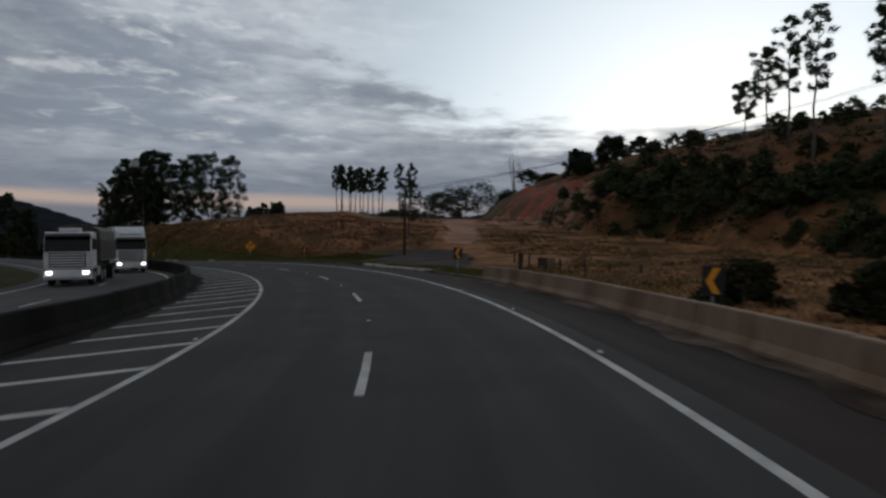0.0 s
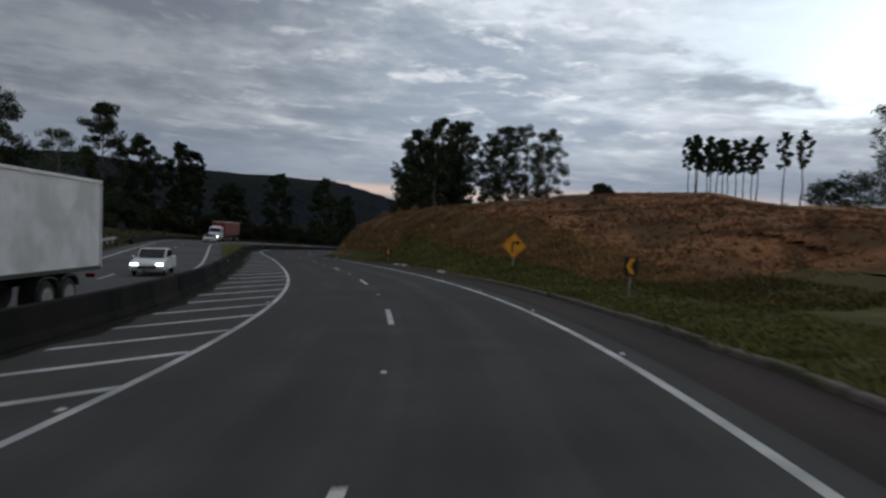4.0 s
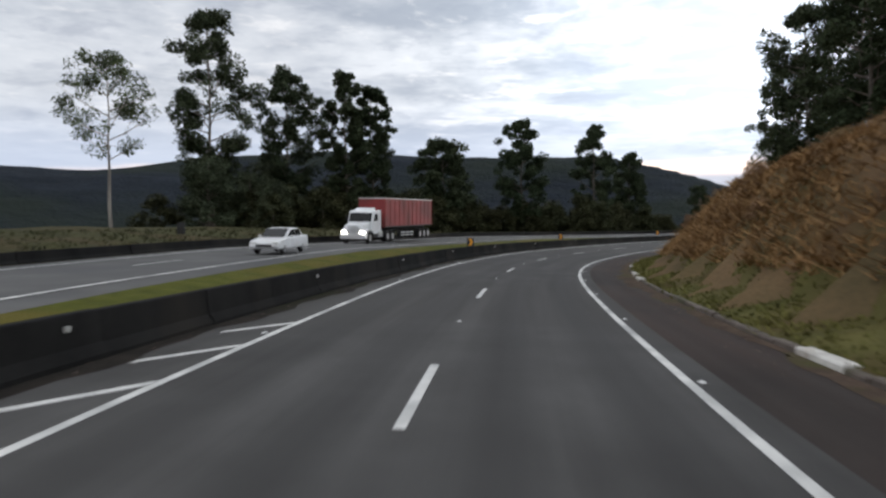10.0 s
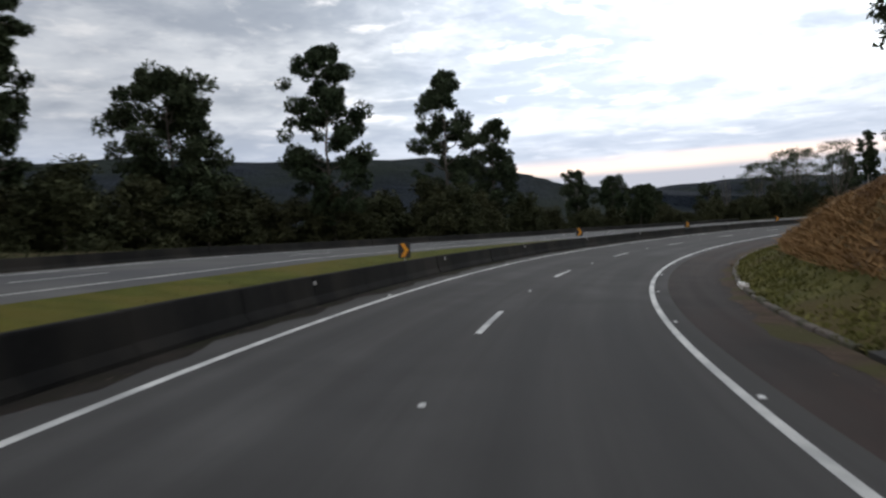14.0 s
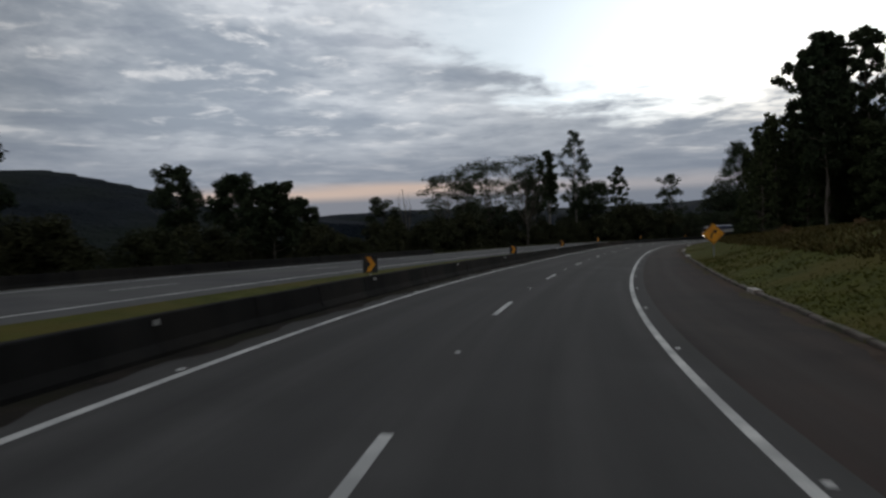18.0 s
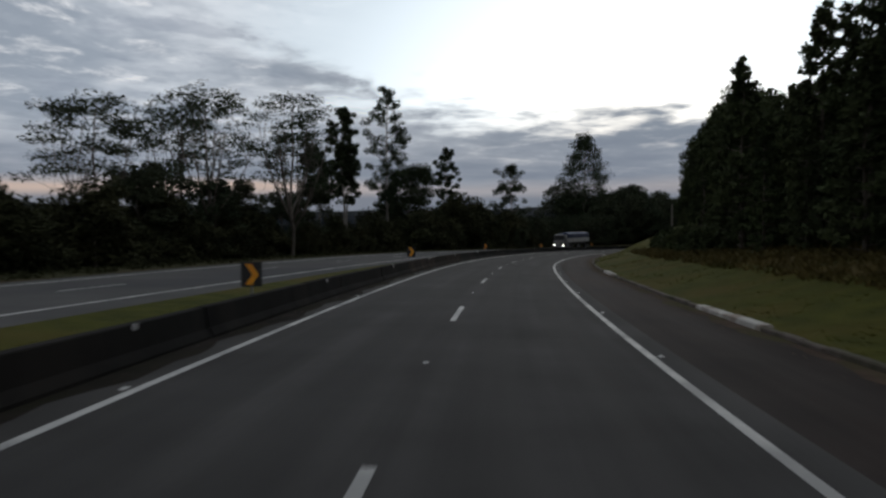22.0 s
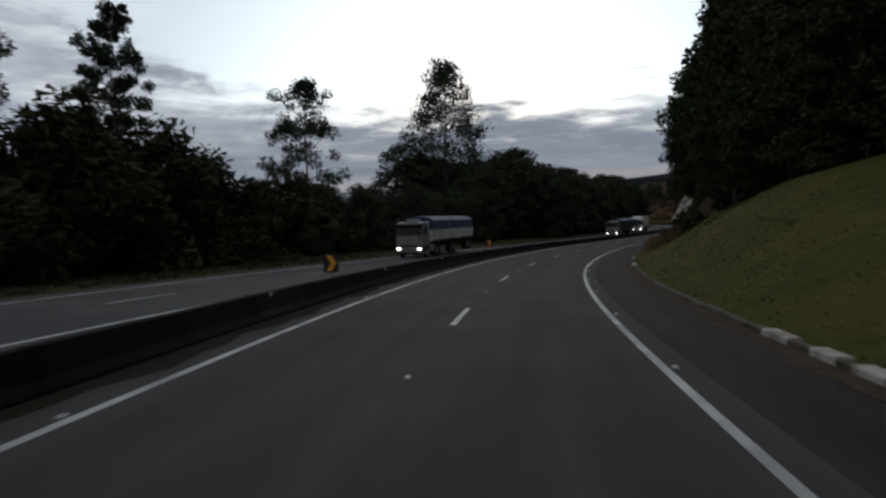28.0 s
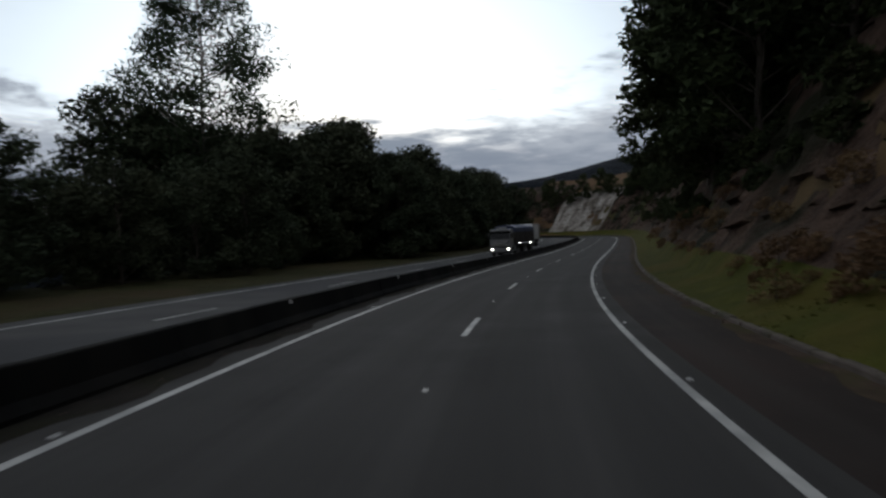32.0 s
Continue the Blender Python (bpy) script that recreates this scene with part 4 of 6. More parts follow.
# ---- concrete barriers ----
def jersey(s0, s1, off, height, width, mat, name, label, group, z_fn, seg=4.0):
    """A run of barrier blocks, each block a part with its own joint."""
    x, y = plan(s0, off(s0))
    base = thing(name, Matrix.Translation((float(x), float(y), float(z_fn(s0, off(s0))))), label, "barrier", group)
    inv = base.matrix_basis.inverted()
    prof = [(-0.5, 0.0), (-0.5, 0.09), (-0.3, 0.32), (-0.2, 0.96), (-0.17, 1.0), (0.17, 1.0), (0.2, 0.96), (0.3, 0.32), (0.5, 0.09), (0.5, 0.0)]
    s = s0
    rng = random.Random(7)
    while s < s1 - 0.5:
        verts, faces = [], []
        e = min(s + seg - 0.025, s1)
        dz, dd = rng.uniform(-.012, .012), rng.uniform(-.012, .012)
        for i, q in enumerate((s, (s + e) / 2, e)):
            th = float(val(turn, q))
            d0 = off(q) + dd
            cx, cy = plan(q, d0)
            z0 = float(z_fn(q, d0))
            for a, h in prof:
                hh = float(nodes(q, height)) if isinstance(height, list) else height
                verts.append(inv @ Vector((float(cx) + a * width * math.cos(th), float(cy) + a * width * math.sin(th), z0 + h * hh + dz - (0.05 if h == 0 else 0))))
        m = len(prof)
        for i in range(2):
            for j in range(m):
                faces.append((i * m + j, i * m + (j + 1) % m, (i + 1) * m + (j + 1) % m, (i + 1) * m + j))
        faces += [tuple(range(m))[::-1], tuple(range(2 * m, 3 * m))]
        part("block", mesh_from("block", verts, faces, CONCRETE_DUSTY if mat == CONCRETE_DARK and 356 < s < 381 else mat), None, base)
        s += seg
    return base


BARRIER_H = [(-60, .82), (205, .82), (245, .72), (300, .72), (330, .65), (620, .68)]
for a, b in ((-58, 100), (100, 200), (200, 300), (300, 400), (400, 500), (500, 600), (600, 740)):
    jersey(a, b, barrier_f, BARRIER_H, 0.6, CONCRETE_DARK, "median_barrier", "long run of nearly black concrete barrier in the median", "median barriers", deck)
jersey(-30, 24.5, lambda s: kerb_f(s) + 0.2, 0.66, 0.6, CONCRETE, "roadside_barrier", "pale dusty concrete barrier along the shoulder", "", deck, 5.0)

# ---- trees ----
def tube(path, radii, seg=7):
    """Verts and faces of a bent tapering limb."""
    verts, faces = [], []
    path = [Vector(p) for p in path]
    for i, p in enumerate(path):
        t = (path[min(i + 1, len(path) - 1)] - path[max(i - 1, 0)]).normalized()
        u = t.orthogonal().normalized()
        w = t.cross(u)
        for k in range(seg):
            a = 2 * math.pi * k / seg
            verts.append(p + (u * math.cos(a) + w * math.sin(a)) * radii[i])
        if i:
            o = (i - 1) * seg
            faces += [(o + k, o + (k + 1) % seg, o + seg + (k + 1) % seg, o + seg + k) for k in range(seg)]
    return verts, faces


def leaf_quads(rng, centres, sizes, size, flat=0.5, droop=0.55):
    """Leaf sprays scattered in clumps: centres (n,3), sizes (n,3) radii, count from volume; returns (m,4,3)."""
    out = []
    for c, r, n in centres_iter(centres, sizes):
        p = rng.normal(size=(n, 3))
        p /= np.linalg.norm(p, axis=1, keepdims=True) + 1e-9
        p *= (rng.random((n, 1)) ** 0.36)
        p[:, 2] = np.where(p[:, 2] < 0, p[:, 2] * droop, p[:, 2])
        out.append(c + p * r)
    p = np.concatenate(out)
    n = len(p)
    u = rng.normal(size=(n, 3))
    u[:, 2] *= flat
    u /= np.linalg.norm(u, axis=1, keepdims=True)
    w = rng.normal(size=(n, 3))
    w -= (w * u).sum(1, keepdims=True) * u
    w /= np.linalg.norm(w, axis=1, keepdims=True)
    a = size * rng.uniform(.55, 1.3, (n, 1))
    b = a * rng.uniform(.26, .48, (n, 1))
    tip = rng.normal(size=(n, 3)) * size * .12
    return np.stack([p - u * a - w * b, p - u * a + w * b + tip, p + u * a + tip], 1)


def centres_iter(centres, sizes):
    for c, (r, n) in zip(centres, sizes):
        yield np.asarray(c), np.asarray(r), int(n)


def tree(name, m, label, category, h, spread, seed, style="gum", bare=0.45, clumps=26, leaves=230, leaf=0.42, mat=None, bark=None, group=""):
    """A tapered trunk with limbs and a crown of leaf sprays in uneven clumps."""
    rng = np.random.default_rng(seed)
    base = thing(name, m, label, category, group)
    lean = rng.normal(0, .012 if style == "cone" else .022, 2) * h
    kn = 7
    tp = []
    for i in range(kn):
        w = i / (kn - 1)
        tp.append((lean[0] * w * w + rng.normal(0, .006) * h * (i > 0), lean[1] * w * w + rng.normal(0, .006) * h * (i > 0), h * .97 * w - .4 * (i == 0)))
    r0 = 0.0085 * h + 0.05
    verts, faces = tube(tp, [r0 * (1 - .88 * (i / (kn - 1)) ** .8) + .015 for i in range(kn)], 8)
    at = lambda w: np.array([np.interp(w, np.linspace(0, 1, kn), [q[j] for q in tp]) for j in range(3)])
    cs, rs = [], []
    mains = []
    if style == "spread":
        for i in range(6):
            g = (i + .5) * 1.0472 + rng.normal(0, .2)
            p0 = at(bare * rng.uniform(.4, .85))
            out = np.array([math.cos(g), math.sin(g), 0])
            p2 = at(min(1, bare + (1 - bare) * rng.uniform(.45, .8))) + out * spread * rng.uniform(.5, .8)
            p1 = (p0 + p2) / 2 + out * spread * .12 + np.array([0, 0, -.02 * h])
            mains.append((p0, p1, p2))
            v, f = tube([p0 * (1 - t) ** 2 + 2 * p1 * t * (1 - t) + p2 * t * t for t in np.linspace(0, 1, 6)], [r0 * q for q in (.55, .46, .38, .3, .22, .12)], 6)
            faces += [tuple(j + len(verts) for j in q4) for q4 in f]
            verts += v
    limbs = clumps // 2 if style in ("gum", "cone") else 0
    for k in range(limbs):
        # a limb that leaves the trunk, rises outwards and carries leaf puffs on its outer half
        q = (k + .7 * rng.random()) / limbs
        ang = k * 2.4 + rng.normal(0, .35)
        if style == "gum":
            prof = .45 + .6 * math.sin(math.pi * min(1, q * .9 + .1)) - .2 * max(0, q - .85) / .15
            reach = spread * .66 * prof * rng.uniform(.25, 1.0) ** .6
            up, puffs = rng.uniform(.25, .6), 4
        else:
            prof = .1 + .9 * (1 - q) ** .65
            reach = spread * .8 * prof * rng.uniform(.45, 1.0) ** .5
            up, puffs = rng.uniform(.02, .3), 4
        out = np.array([math.cos(ang), math.sin(ang), 0])
        side = np.array([-out[1], out[0], 0])
        w = bare + (1 - bare) * q * .98
        a = at(max(.05, w - .3 * reach / h))
        b = at(w) + out * reach + np.array([0, 0, up * reach - .15 * reach])
        mid = (a + b) / 2 + np.array([0, 0, -.08 * reach]) + side * rng.normal(0, .08) * reach
        bend = lambda t: a * (1 - t) ** 2 + 2 * mid * t * (1 - t) + b * t * t
        v, f = tube([bend(t) for t in (0, .35, .7, 1)], [r0 * g * (.5 + .5 * prof) for g in (.36, .27, .17, .06)], 5)
        faces += [tuple(i + len(verts) for i in q4) for q4 in f]
        verts += v
        for j in range(puffs):
            t = (1.0, .84, .7, .5)[j] + rng.normal(0, .06)
            fan = side * rng.normal(0, .36) * reach * (j > 0) + np.array([0, 0, rng.normal(.06, .2) * reach])
            c = bend(t) + fan
            cr = spread * rng.uniform(.09, .17) * (.7 + .3 * prof)
            if j:
                v, f = tube([bend(max(.1, t - .2)), c], [r0 * .12, r0 * .03], 4)
                faces += [tuple(i + len(verts) for i in q4) for q4 in f]
                verts += v
            cs.append(c)
            rs.append(((cr, cr, cr * .95), leaves * (cr / (spread * .2)) ** 2 * rng.uniform(.4, .95)))
    if limbs:
        top = at(.99)
        for j in range(5):
            cs.append(top + np.array([rng.normal(0, .1) * spread, rng.normal(0, .1) * spread, rng.uniform(-.07, .02) * h * (j > 0)]))
            cr = spread * rng.uniform(.1, .17) * (.7 if style == "cone" else 1)
            rs.append(((cr, cr, cr * .75), leaves * .35))
    for k in range(0 if limbs else clumps):
        w = bare + (1 - bare) * (k + rng.random()) / clumps
        q = (w - bare) / (1 - bare)
        ang = k * 2.4 + rng.normal(0, .5)
        if style == "spread":
            w = bare + (1 - bare) * math.sqrt(q)
            rr = spread * (.25 + .75 * rng.random()) * (1.15 - .55 * q)
            cr = spread * rng.uniform(.16, .28)
            squash = .5
        elif style == "bush":
            rr = spread * rng.random() ** .5 * math.sqrt(max(.05, 1 - q ** 2))
            cr = spread * rng.uniform(.28, .45)
            squash = .75
        else:                        # dense forest tree
            prof = math.sqrt(max(.1, 1 - (q * 1.02 - .25) ** 2 / .75))
            rr = spread * prof * (.45 + .55 * rng.random())
            cr = spread * rng.uniform(.3, .45)
            squash = .75
        c = at(min(w, 1)) + np.array([math.cos(ang) * rr, math.sin(ang) * rr, 0])
        cs.append(c)
        rs.append(((cr, cr, cr * squash), leaves * (cr / (spread * .3)) ** 2 * rng.uniform(.55, 1.3)))
        if style != "bush" and (rr > cr * .35 or style == "spread"):
            low = max(bare * .85, w - (.1 + .5 * rr / h))
            a, thick = at(low), .34
            if style == "spread":
                i = int(((ang / 6.2832) % 1) * len(mains))
                p0, p1, p2 = mains[i]
                t = rng.uniform(.45, .98)
                a, thick = p0 * (1 - t) ** 2 + 2 * p1 * t * (1 - t) + p2 * t * t, .16
            mid = a * .45 + c * .55 + np.array([rng.normal(0, .02) * h, rng.normal(0, .02) * h, -.02 * h])
            v, f = tube([a, mid, c], [r0 * thick, r0 * thick * .6, r0 * .05], 5)
            faces += [tuple(i + len(verts) for i in q4) for q4 in f]
            verts += v
    part("trunk", mesh_from("trunk", verts, faces, bark or BARK, True), None, base)
    if leaves:
        part("crown", quads_mesh("crown", leaf_quads(rng, cs, rs, leaf, 1.1 if limbs else .5, .7 if limbs else .55), mat or LEAF), None, base)
    return base


def stand(s, d, yaw=0.0, scale=1.0, sink=0.25):
    """Where a plant stands on the open ground."""
    x, y = plan(s, d)
    z, _, _ = terrain(np.array([float(x)]), np.array([float(y)]))
    return Matrix.Translation((float(x), float(y), float(z[0]) - sink)) @ Matrix.Rotation(radians(yaw), 4, "Z") @ Matrix.Diagonal((scale, scale, scale, 1))


def foot(s, d):
    x, y = plan(s, d)
    return float(terrain(np.array([float(x)]), np.array([float(y)]))[0][0])


def grown(name, s, d, top, spread, seed, style, label, category="tree", **kw):
    """A tree whose top stands at 'top' metres above the carriageway at s."""
    h = float(val(rise, s)) + top - foot(s, d) + 0.25
    return tree(name, stand(s, d, seed * 37 % 360), label, category, h, spread, seed, style, **kw)


GUM = "tall gum tree with open dark green crown and pale trunk"
grown("umbrella_tree", 202.4, -52.7, 23.6, 9.0, 11, "gum", "thin pale tree with forked limbs and flat leaf tufts", bare=.44, clumps=28, leaves=330, leaf=.23, mat=LEAF_DARK, bark=BARK_PALE)
for k, (s, d, top, w, bare) in enumerate([(213.5, -51.5, 32.6, 5.6, .15), (223.8, -50.8, 26.8, 5.0, .2), (225.3, -41.1, 25.1, 3.6, .2), (229.3, -40.3, 24.1, 3.4, .25),
                                         (241.2, -38.3, 17.2, 4.8, .12), (255.0, -34.6, 21.6, 4.2, .12), (274.0, -35.5, 22.8, 4.4, .12), (291.8, -42.3, 18.4, 4.4, .1),
                                         (176.3, -50.7, 25.5, 6.5, .1), (168.0, -58.0, 24.0, 6.0, .1), (160.0, -66.0, 22.0, 6.0, .1)]):
    wide = k in (8, 9, 10)
    grown("gum_tree", s, d, top + 0.5, w * (1.7 if wide else 1.65), 20 + k, "gum", GUM, bare=bare, clumps=96 if wide else 62, leaves=640 if wide else 540, leaf=.3 if wide else .29, group="gum trees across the road", bark=BARK)
for k, (s, d, top, w, bare, style) in enumerate([(441.5, -34.8, 30.6, 4.4, .25, "gum"), (469.4, -36.2, 23.1, 3.4, .25, "gum"), (495.2, -32.4, 22.0, 5.0, .12, "gum"), (550.6, -38.3, 37.0, 10.5, .2, "cone"),
                                                (452.0, -35.5, 16.9, 3.6, .15, "forest"), (419.0, -34.9, 16.5, 2.8, .5, "gum"), (424.0, -34.0, 24.0, 2.9, .5, "gum"), (431.0, -37.0, 19.0, 2.8, .5, "gum"),
                                                (327.8, -51.2, 12.3, 3.6, .4, "gum"), (323.8, -40.3, 10.2, 3.4, .4, "gum"), (307.2, -25.4, 7.2, 2.6, .2, "gum"), (345.0, -45.0, 9.0, 2.6, .3, "gum")]):
    grown("gum_tree", s, d, top, w * 1.5, 50 + k, style, GUM, bare=bare, clumps=150 if style == "cone" else 60, leaves=420 if style == "cone" else 400, leaf=.28 if style == "cone" else .22, group="gum trees across the road", bark=BARK_PALE)
for k, (s, d, top, w) in enumerate([(370.0, -32.0, 13.5, 4.6), (382.6, -29.4, 17.0, 5.2), (395.1, -26.7, 19.0, 5.6), (388.0, -36.0, 17.0, 5.0), (405.0, -31.0, 16.5, 4.6)]):
    grown("spreading_tree", s, d, top, w * 1.2, 70 + k, "spread", "sparse spreading tree with dark forked limbs and thin leaves", bare=.36, clumps=60, leaves=150, leaf=.2, group="spreading trees")
for k, (s, d, top, w) in enumerate([(371, -29, 8.0, 3.0), (377, -31, 9.0, 3.2), (384, -29.5, 8.0, 2.8), (391, -31, 8.5, 3.0), (399, -30, 8.0, 2.8), (408, -31, 10.0, 3.0), (353.5, -36, 8.6, 2.6)]):
    grown("broadleaf_tree", s, d, top, w, 500 + k, "forest", "dark dense broadleaf tree under the spreading trees", bare=.08, clumps=26, leaves=260, leaf=.19, mat=LEAF_WOOD, group="trees under the spreading trees")
for k, (s, d, top, w, bare) in enumerate([(194.3, 27.3, 29.0, 4.5, .2), (200, 24, 27, 4.6, .15), (210, 24, 26, 5, .1), (218, 20.5, 24, 5.0, .1), (227.3, 30.0, 33, 5.2, .2), (236, 28, 27, 5, .2), (205, 33, 30, 4.5, .2),
                                         (262, 47, 36.0, 5.5, .2), (250, 44, 35, 5.5, .25), (240, 40, 33.5, 5.5, .25), (245, 36, 32, 5.0, .3), (231.6, 17.5, 21.5, 4.2, .12), (214, 30, 26, 4.6, .1)]):
    grown("gum_tree", s, d, top, w * 1.45, 90 + k, "gum", "tall dense gum tree on top of the dry bank", bare=bare, clumps=64, leaves=400, leaf=.23, group="gum trees on the bank", bark=BARK)
def grown_at(name, x, y, top, spread, seed, style, label, category="tree", **kw):
    """The same by place on the map, its top at the level 'top'."""
    z = float(terrain(np.array([float(x)]), np.array([float(y)]))[0][0])
    m = Matrix.Translation((x, y, z - .25)) @ Matrix.Rotation(seed * 37 % 360, 4, "Z")
    return tree(name, m, label, category, top - z + .25, spread, seed, style, **kw)


for k, (s, d, top, w) in enumerate([(338, 22, 17, 3.0), (344, 23, 20, 3.4), (349, 21.5, 19.5, 3.2), (355, 24.5, 22.5, 3.4), (343, 27, 20, 3.4), (361, 25.5, 23, 3.4), (367, 27, 24, 3.4)]):
    grown("gum_tree", s, d, top + (4.0 if k else 1.0), w * 1.35, 400 + k, "gum", "tall gum with airy crown rising over the forest edge", bare=.4, clumps=50, leaves=220, leaf=.32, group="gum trees over the forest", bark=BARK)
rng_t = random.Random(5)
for k in range(14):
    x = -21 + 16.5 * k / 13 + rng_t.uniform(-.6, .6) if k < 12 else (-1.2, 2.4)[k - 12]
    y = 216 + rng_t.uniform(-6, 6) if k < 12 else 220
    grown_at("plantation_tree", x, y, 27.3 + rng_t.uniform(-1.6, .8) if k < 12 else 29.0, 2.7, 120 + k, "gum", "slender plantation gum with bare trunk and small top crown", bare=.55, clumps=24, leaves=120, leaf=.34, group="row of slender gums", bark=BARK)

# forest walls: a few built trees, then copies with their own turn and size
def forest(name, label, group, protos, places, seed):
    r = random.Random(seed)
    for i, (s, d, k) in enumerate(places):
        m = stand(s, d, r.uniform(0, 360), k)
        if i < len(protos):
            protos[i] = protos[i](m)
        else:
            copy_thing(protos[r.randrange(len(protos))], m)


def many(s0, s1, step, d0, d1, k0, k1, seed):
    r = random.Random(seed)
    out, s = [], s0
    while s < s1:
        out.append((s + r.uniform(-.4, .4) * step, r.uniform(d0, d1), r.uniform(k0, k1)))
        s += step
    r.shuffle(out)
    return out


# how high the forest stands over the carriageway, by length and offset
CANOPY_D = [14, 18, 22, 26, 30, 36]
CANOPY = [(338, [13, 18, 20, 21, 22, 22]), (350, [15, 17.5, 19, 20, 20, 20]), (364, [15, 16.5, 18, 18, 18, 18]), (381, [13.5, 15, 16, 17, 17, 17]), (391, [6, 10, 13, 15, 16, 17]), (400, [4, 9, 12, 15, 18, 19]), (420, [3, 10, 15, 19, 21, 20]),
          (440, [3, 12, 20, 25, 26, 21]), (460, [7, 17, 23, 28, 26, 21]), (480, [14, 23, 29, 32, 28, 23]), (500, [22, 29, 33, 35, 29, 25]), (520, [29, 33, 35, 36, 30, 26])]


def fill(s0, s1, step, d0, d1, tall, seed):
    """Places along the forest with the size that reaches the canopy there."""
    r = random.Random(seed)
    out, s = [], s0
    while s < s1:
        q, d = s + r.uniform(-.4, .4) * step, r.uniform(d0, d1)
        s += step
        if 405 < q < 464 and d < 21.5:
            continue
        top = float(grid_value(np.array(q), np.array(d), CANOPY, CANOPY_D))
        k = (float(val(rise, q)) + top - foot(q, d)) / tall * r.uniform(.82, 1.0)
        if k > .3:
            out.append((q, d, min(k, 1.9)))
    r.shuffle(out)
    return out


FT = "dense dark forest tree on the slope above the road"
mk = lambda nm, lab, cat, h, w, seed, style, **kw: (lambda m: tree(nm, m, lab, cat, h, w, seed, style, **kw))
forest("forest_tree", FT, "forest", [mk("forest_tree", FT, "tree", 15, 4.2, 200 + i, "forest", bare=.1, clumps=38, leaves=190, leaf=.26, mat=LEAF_DARK, group="roadside forest") for i in range(5)],
       fill(370, 500, 3.6, 24, 28, 15, 1) + fill(456, 521, 3.0, 17, 20.5, 15, 48) + fill(466, 506, 3.2, 21, 24, 15, 60) + many(523, 550, 3.0, 12, 14.5, 1.15, 1.5, 49) + many(500, 530, 4.0, 20.5, 23, 1.0, 1.3, 21) + many(528, 556, 4.0, 16, 19, .85, 1.3, 22) + many(556, 690, 3.6, 16.5, 20, .48, .76, 55), 11)
forest("back_tree", FT, "forest", [mk("forest_tree", FT, "tree", 15, 4.4, 210 + i, "forest", bare=.1, clumps=26, leaves=110, leaf=.42, mat=LEAF_DARK, group="roadside forest") for i in range(4)],
       fill(372, 520, 4.2, 30, 36, 15, 2) + many(336, 376, 3.2, 24, 30, .75, 1.0, 3) + many(600, 780, 3.4, 14.5, 19, .4, .68, 23) + many(520, 700, 6, 24, 34, .9, 1.3, 24), 15)
for k, (s, d, top) in enumerate([(474, 18.5, 17), (479, 17.0, 18.5), (484, 15.6, 22), (489, 15.0, 24), (494, 15.2, 25), (500, 14.6, 26)]):
    grown("pine_tree", s, d, top, 4.2, 430 + k, "cone", "tall dark conifer with drooping boughs at the end of the mound", bare=.08, clumps=84, leaves=190, leaf=.2, mat=LEAF_DARK, group="conifers at the mound")
pine_label = "dark ragged pine at the forest edge"
forest("pine", pine_label, "pines", [mk("pine_tree", pine_label, "tree", 17, 3.6, 220 + i, "cone", bare=.08, clumps=96, leaves=130, leaf=.27, mat=LEAF_DARK, group="pines at the forest edge") for i in range(3)],
       fill(338, 412, 2.8, 15.5, 18.5, 17, 4) + fill(340, 470, 2.8, 19.5, 23.5, 17, 50) + many(480, 560, 10.0, 15, 17, .9, 1.3, 25), 12)
shrub = "dark olive shrub in the belt beside the far carriageway"
forest("shrub", shrub, "shrub belt", [mk("roadside_shrub", shrub, "shrub", 4.6, 3.0, 240 + i, "bush", bare=.08, clumps=20, leaves=150, leaf=.2, mat=LEAF_OLIVE, group="shrub belt") for i in range(4)],
       many(262, 286, 2.6, -32, -25.5, .7, 1.2, 5) + many(286, 345, 2.4, -32, -25.5, .45, .8, 62) + many(345, 400, 2.6, -32, -25.5, .7, 1.2, 63) + many(400, 436, 2.4, -31, -24, .6, 1.0, 26) + many(428, 447, 1.9, -31, -23.5, 1.0, 1.5, 54) + many(447, 466, 1.9, -31, -23.5, 1.4, 2.1, 69) + many(464, 484, 2.0, -31, -24, 1.0, 1.6, 58) + many(484, 500, 2.2, -31, -24, .6, 1.1, 70) + many(230, 286, 3.4, -42, -34, .9, 1.6, 6) + many(286, 345, 3.0, -42, -34, .6, 1.0, 64) + many(345, 430, 3.4, -42, -34, .65, 1.1, 65) + many(430, 480, 3.4, -42, -34, .9, 1.6, 66) + many(214, 300, 4.5, -64, -45, .9, 1.8, 7) + many(212, 288, 2.4, -47, -37, .9, 1.6, 47), 13)
wood_label = "mid-green broadleaf tree in the roadside wood"
forest("wood", wood_label, "wood", [mk("broadleaf_tree", wood_label, "tree", 12, 4.2, 260 + i, "forest", bare=.08, clumps=34, leaves=200, leaf=.26, mat=LEAF_WOOD, group="roadside wood") for i in range(4)],
       many(480, 545, 3.0, -30, -22, .6, .95, 8) + many(545, 600, 3.4, -31, -20, 1.3, 1.75, 28) + many(600, 665, 3.4, -30, -21, 1.5, 1.95, 57) + many(470, 545, 4, -46, -34, .7, 1.1, 9) + many(545, 580, 4.5, -50, -36, 1.6, 2.05, 29) + many(580, 660, 3.6, -47, -34, 1.75, 2.2, 56) + many(660, 780, 3.4, -34, -20, 1.0, 1.5, 59) + many(216, 300, 6, -62, -50, .8, 1.2, 10) + many(209, 250, 3.0, -55, -42, .65, .95, 67) + many(158, 184, 3.4, -66, -50, .7, 1.0, 68), 14)

